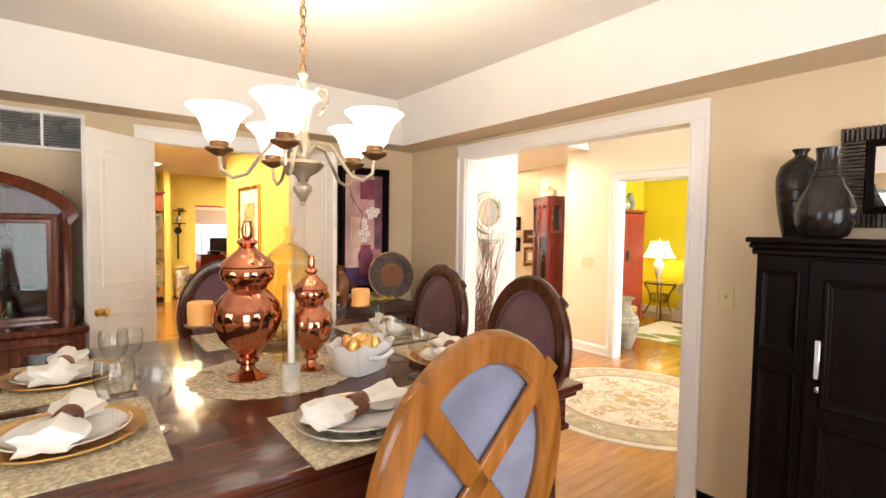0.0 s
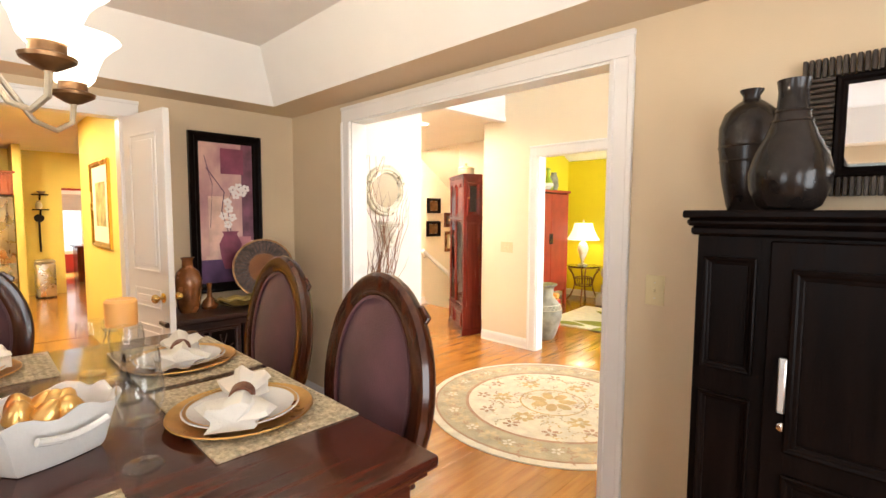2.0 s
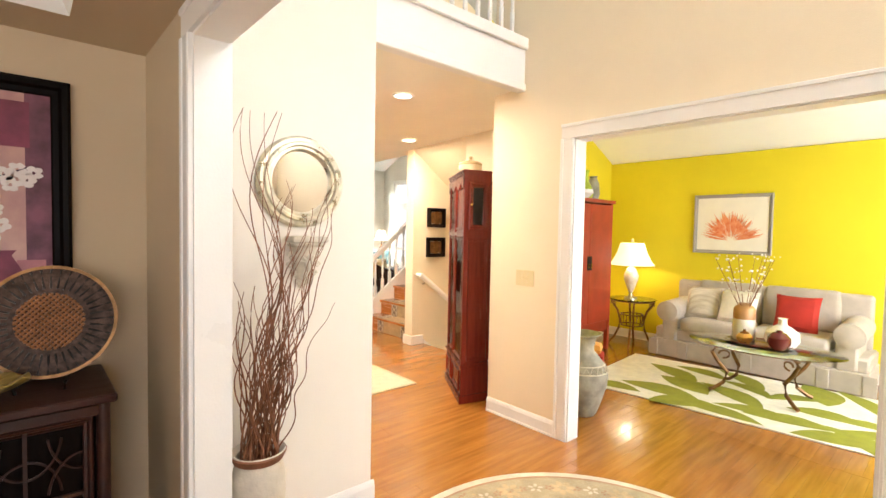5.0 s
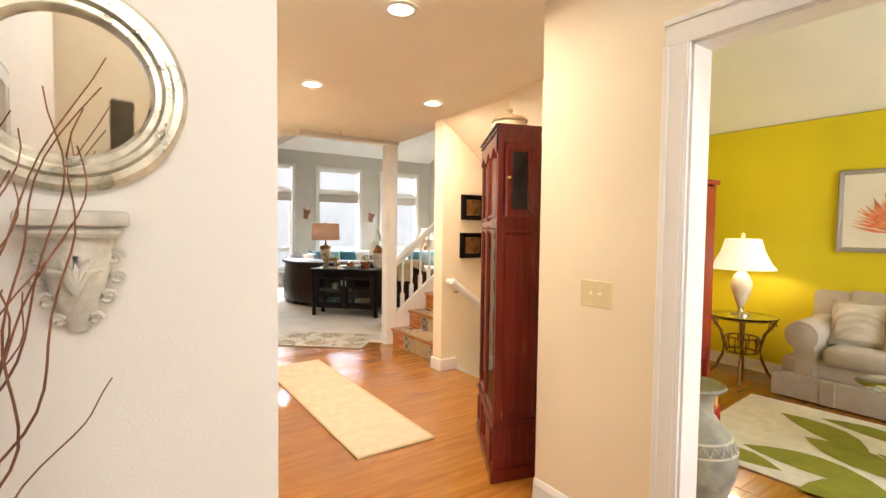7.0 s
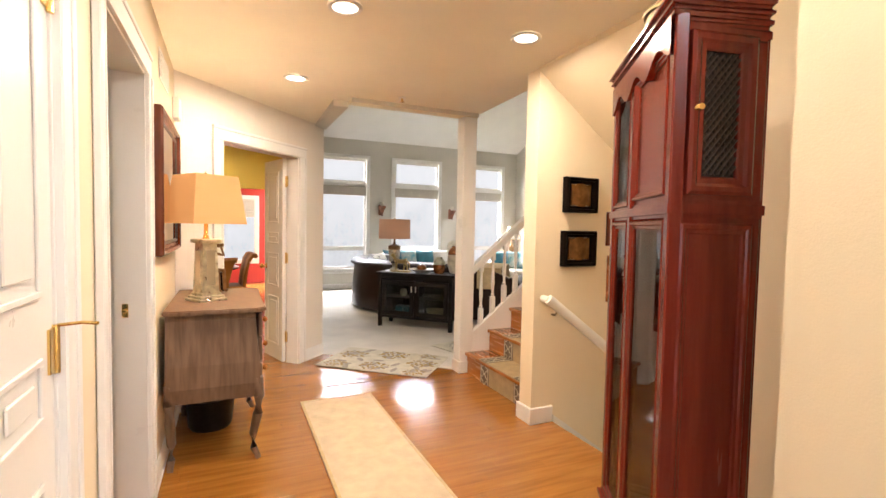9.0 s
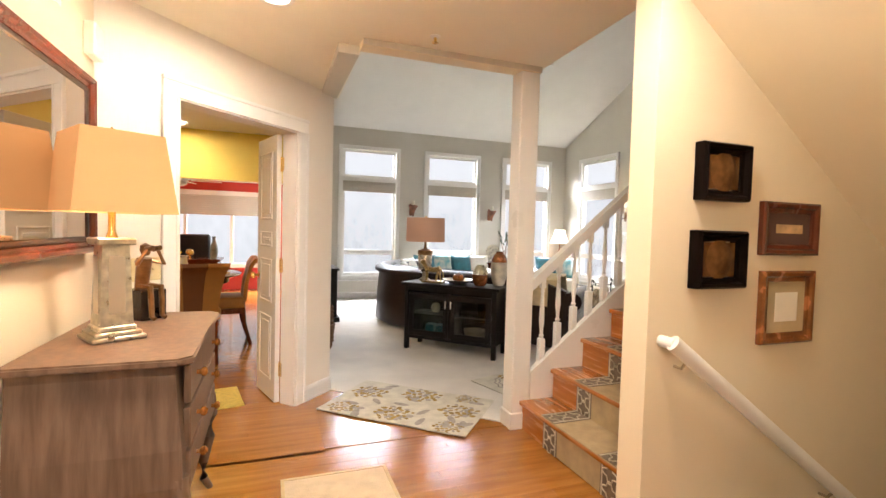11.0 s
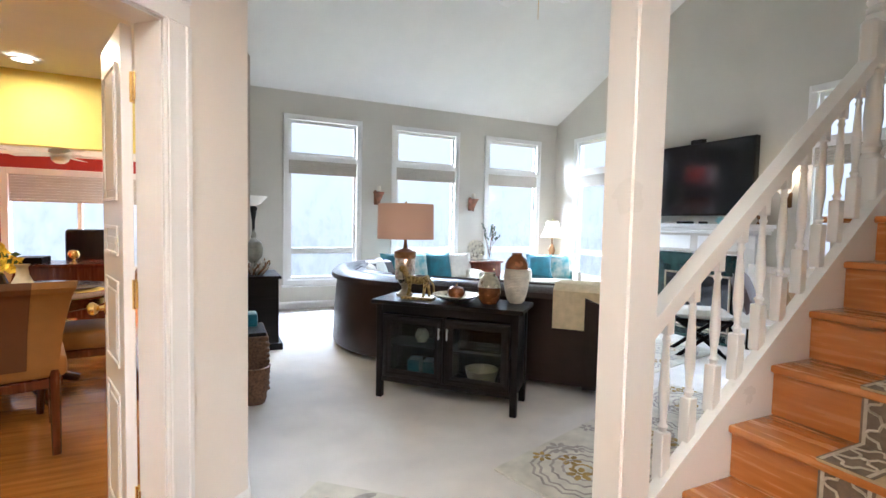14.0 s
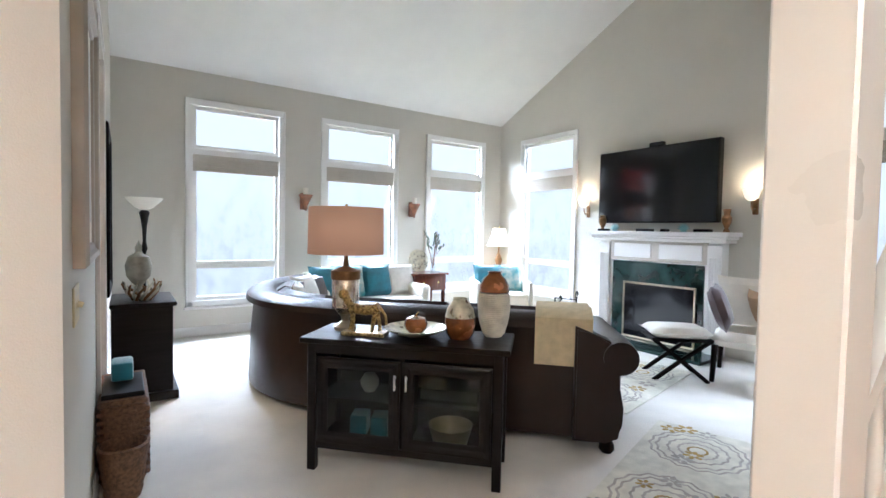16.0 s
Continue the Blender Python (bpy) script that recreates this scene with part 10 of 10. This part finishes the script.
rg = thing("leaf_rug", pose(6.75, 2.50, 0.0, 0, 0, 5), "white rug with a bold green leaf pattern", "rug")
M_RUGW = mat("cream_wool_rug", (0.80, 0.77, 0.66), 0.95, var=0.08, scale=12, bump=0.2, bscale=260)
M_RUGL = mat("leaf_green_wool", (0.27, 0.28, 0.03), 0.95, var=0.12, scale=12, bump=0.2, bscale=260)
part("rug_sheet", box(-0.62, 0.82, -1.6, 1.36, 0.0, 0.012, 0.004), M_RUGW, rg)
rnd = random.Random(14)
for k in range(26):
    bm = bmesh.new()
    cx, cy, rot = -0.52 + 0.30 * (k % 5) + rnd.uniform(-0.05, 0.05), -1.35 + 0.46 * (k // 5) + rnd.uniform(-0.08, 0.08) + (0.2 if k % 2 else 0), rnd.uniform(0.3, 2.3)
    L2, W2 = rnd.uniform(0.24, 0.36), rnd.uniform(0.10, 0.20)
    cx, cy = max(-0.44, min(0.62, cx)), max(-1.28, min(1.06, cy))
    pts = [(L2 * u, W2 * (1 - u * u) * (1 if s > 0 else -0.55) + 0.10 * u * u) for s, us in ((1, (-1, -0.7, -0.35, 0, 0.35, 0.7)), (-1, (1, 0.7, 0.35, 0, -0.35, -0.7))) for u in us]
    bm.faces.new([bm.verts.new((cx + x * math.cos(rot) - y * math.sin(rot), cy + x * math.sin(rot) + y * math.cos(rot), 0.0125 + 0.00008 * k)) for x, y in pts])
    part("woven_leaf", bm, M_RUGL, rg, smooth=False)

ct = thing("coffee_table", pose(6.95, 2.55, 0.0125), "oval glass coffee table on a scrolled bronze iron base", "table")
part("glass_top", lathe([(0, 0.428), (0.36, 0.428), (0.368, 0.434), (0.36, 0.44), (0, 0.44)], 44, scale=(1.0, 1.6)), M_GREENGL, ct)
part("top_ring", tube([(0.29 * math.cos(q * math.pi / 14), 0.48 * math.sin(q * math.pi / 14), 0.415) for q in range(28)], 0.012, 8, closed=True), M_BRONZE, ct)
for k in range(4):
    a = radians(45 + 90 * k)
    c, s = math.cos(a) * 1.1, math.sin(a) * 1.5
    part("leg", tube([(q * c, q * s, z) for q, z in ((0.27, 0.405), (0.30, 0.36), (0.26, 0.27), (0.20, 0.18), (0.22, 0.09), (0.28, 0.03), (0.31, 0.014))], 0.016, 8), M_BRONZE, ct)
    part("scroll", tube([((0.225 + 0.035 * math.cos(q * 0.7)) * c, (0.225 + 0.035 * math.cos(q * 0.7)) * s, 0.34 + 0.035 * math.sin(q * 0.7)) for q in range(8)], 0.009, 6), M_BRONZE, ct)
g = thing("serving_tray", pose(6.95, 2.58, 0.4535), "burgundy lacquer tray on the coffee table", "tray")
part("tray", lathe([(0, 0), (0.16, 0), (0.20, 0.02), (0.195, 0.025), (0.155, 0.008), (0, 0.008)], 36, scale=(1, 1.3)), mat("burgundy_lacquer", (0.12, 0.012, 0.016), 0.15, coat=0.5), g)
g = thing("branch_vase", pose(7.05, 2.72, 0.4625), "white ceramic vase with a tan glazed shoulder on the tray", "vase")
part("body", lathe([(0, 0), (0.085, 0), (0.095, 0.02), (0.093, 0.15), (0.090, 0.19)], 30), M_WHITEC, g)
part("shoulder", lathe([(0.090, 0.19), (0.088, 0.28), (0.070, 0.305), (0.050, 0.315), (0.055, 0.33), (0.045, 0.33), (0, 0.20)], 30), mat("tan_glaze", (0.45, 0.24, 0.10), 0.4, var=0.15), g, "tan glazed shoulder")
g = thing("lidded_pot", pose(6.86, 2.66, 0.4625), "small gilt lidded pot on the burgundy tray", "pot")
part("pot", lathe([(0, 0), (0.04, 0), (0.062, 0.03), (0.064, 0.06), (0.045, 0.085), (0.03, 0.09)], 24), M_GOLDP, g)
part("lid", lathe([(0.036, 0.09), (0.038, 0.095), (0.015, 0.108), (0.010, 0.125), (0, 0.128)], 20), M_GLAZE, g)
g = thing("bottle_jar", pose(7.02, 2.42, 0.4625), "wide white ceramic bottle jar on the coffee table", "jar")
part("body", lathe([(0, 0), (0.10, 0), (0.13, 0.05), (0.125, 0.12), (0.07, 0.165), (0.035, 0.185), (0.032, 0.23), (0.04, 0.24), (0, 0.23)], 30), M_WHITEC, g)
g = thing("round_jar", pose(6.84, 2.40, 0.4625), "round burgundy glazed jar on the coffee table", "jar")
part("body", lathe([(0, 0), (0.05, 0), (0.085, 0.05), (0.085, 0.10), (0.05, 0.14), (0.03, 0.145), (0.02, 0.16), (0, 0.165)], 26), bpy.data.materials["burgundy_lacquer"], g)
g = thing("dried_branches", pose(7.05, 2.72, 0.66), "dried twigs with white blossoms in the vase", "branches")
bm, bl = bmesh.new(), bmesh.new()
for k in range(9):
    a, t = rnd.uniform(0, 6.28), rnd.uniform(0.10, 0.22)
    pts = [(0.05 * q * math.cos(a) * t * 6, 0.05 * q * math.sin(a) * t * 6, 0.11 * q) for q in range(6)]
    tube(pts, 0.004, 5, bm, taper=0.002)
    for q in range(2, 6):
        for j in range(3):
            p = Vector(pts[q]) + Vector((rnd.uniform(-0.04, 0.04), rnd.uniform(-0.04, 0.04), rnd.uniform(-0.03, 0.03)))
            bmesh.ops.create_icosphere(bl, subdivisions=1, radius=rnd.uniform(0.006, 0.012), matrix=Matrix.Translation(p))
part("twig", bm, M_TWIG, g)
tagged(part("blossom", bl, M_LINEN, g), "small white blossoms", kind="stuff")

# stoneware urn, gift bag and reeds
ur = thing("stoneware_urn", pose(5.37, 3.34, 0), "tall mottled stoneware urn with handles and a zigzag band", "urn")
part("body", lathe([(0, 0), (0.10, 0), (0.115, 0.02), (0.15, 0.12), (0.185, 0.24), (0.19, 0.32), (0.165, 0.40), (0.115, 0.46), (0.085, 0.50), (0.08, 0.55), (0.10, 0.60), (0.135, 0.625), (0.13, 0.635), (0.09, 0.605), (0.07, 0.55), (0.07, 0.3), (0, 0.05)], 40), M_STONE, ur)
for s in (-1, 1):
    part("handle", tube([(s * 0.085, 0, 0.58), (s * 0.13, 0, 0.57), (s * 0.15, 0, 0.52), (s * 0.13, 0, 0.47), (s * 0.115, 0, 0.45)], 0.016, 10), M_STONE, ur)
for z in (0.345, 0.40):
    part("band_line", lathe([(0.183 if z < 0.37 else 0.164, z - 0.004), (0.190 if z < 0.37 else 0.171, z), (0.180 if z < 0.37 else 0.160, z + 0.006)], 40), M_SAND, ur)
bm = bmesh.new()
tube([((0.187 - 0.010 * (k % 2) * 1.9) * math.cos(k * math.pi / 22), (0.187 - 0.010 * (k % 2) * 1.9) * math.sin(k * math.pi / 22), 0.353 + 0.04 * (k % 2)) for k in range(44)], 0.004, 5, bm, closed=True)
part("zigzag_line", bm, M_SAND, ur)
bg = thing("gift_bag", pose(5.86, 3.52, 0, 0, 0, 25), "red paper bag with an orange top beside the urn", "bag")
part("bag", prism([(-0.10, -0.07), (0.10, -0.07), (0.10, 0.07), (-0.10, 0.07)], 0.0, 0.36, bevel=0.01), M_REDP, bg, smooth=False)
part("tissue", moved(cushion(0.18, 0.12, 0.10), Matrix.Translation((0, 0, 0.35))), M_WAXO, bg, "crumpled orange tissue")
g = thing("tall_reeds", pose(7.58, 4.58, 0.0), "tall pale bamboo reeds standing beside the armoire", "reeds")
for k in range(7):
    part("reed", tube([(0.02 * math.cos(k), 0.02 * math.sin(k), 0.0), (0.04 * math.cos(k), 0.03 * math.sin(k), 0.9), (0.08 * math.cos(k * 1.7), 0.05 * math.sin(k * 1.3), 1.62 + 0.03 * k)], 0.007, 6, taper=0.004), M_SAND, g)


# ---- oak floor strips ----
PW = 0.083


def strip_rows(x0, x1, y0, y1, seed):
    """Rows of strips along x with staggered joints: (start, end, row's lower edge)."""
    r = random.Random(seed)
    y = y0
    while y < y1 - 0.01:
        x = x0 - r.uniform(0, 0.9)
        while x < x1:
            ln = r.choice((0.75, 1.0, 1.25))
            yield x, ln, y
            x += ln
        y += PW


floor_ob = bpy.data.objects["floor"]
plank_mesh = {}
for ln in (0.75, 1.0, 1.25):
    me = mesh_of(box(0.0004, ln - 0.0004, 0.0003, PW - 0.0003, -0.008, 0.0, 0.0004), "plank")
    me.materials.append(M_OAK)
    plank_mesh[ln] = me
rest = []
for x, ln, y in strip_rows(-3.2, 5.79, -1.3, 7.05, 5):
    if x > 2.9 and x + ln < 5.8 and y > 1.0:
        ob = new("plank", plank_mesh[ln])
        ob.parent = floor_ob
        ob.location = (x, y, 0)
    else:
        rest.append((max(x, -3.2), min(x + ln, 5.80), y))
kitchen = [(max(x, -3.2), min(x + ln, 4.5), y) for x, ln, y in strip_rows(-3.2, 4.5, 7.055, 14.4, 6)]
sitting = [(max(x, 5.802), min(x + ln, 8.3), y) for x, ln, y in strip_rows(5.802, 8.3, 0.4, 4.7, 7)]
for parent, rows in ((floor_ob, rest), (bpy.data.objects["kitchen_floor"], kitchen), (bpy.data.objects["sitting_floor"], sitting)):
    vs, fs = [], []
    for a, b, y in rows:
        if b - a < 0.02:
            continue
        k = len(vs)
        for z, e in ((-0.008, 0.0003), (-0.0004, 0.0003), (0.0, 0.0007)):
            vs += [(a + e, y + e, z), (b - e, y + e, z), (b - e, y + PW - e, z), (a + e, y + PW - e, z)]
        for q in (0, 4):
            fs += [(k + q + i, k + q + (i + 1) % 4, k + q + 4 + (i + 1) % 4, k + q + 4 + i) for i in range(4)]
        fs.append((k + 8, k + 9, k + 10, k + 11))
    me = bpy.data.meshes.new("planks_far")
    me.from_pydata(vs, [], fs)
    me.materials.append(M_OAKI)
    ob = new("plank_field", me)
    ob.parent = parent
    tagged(ob, "honey oak floor strips", kind="stuff")
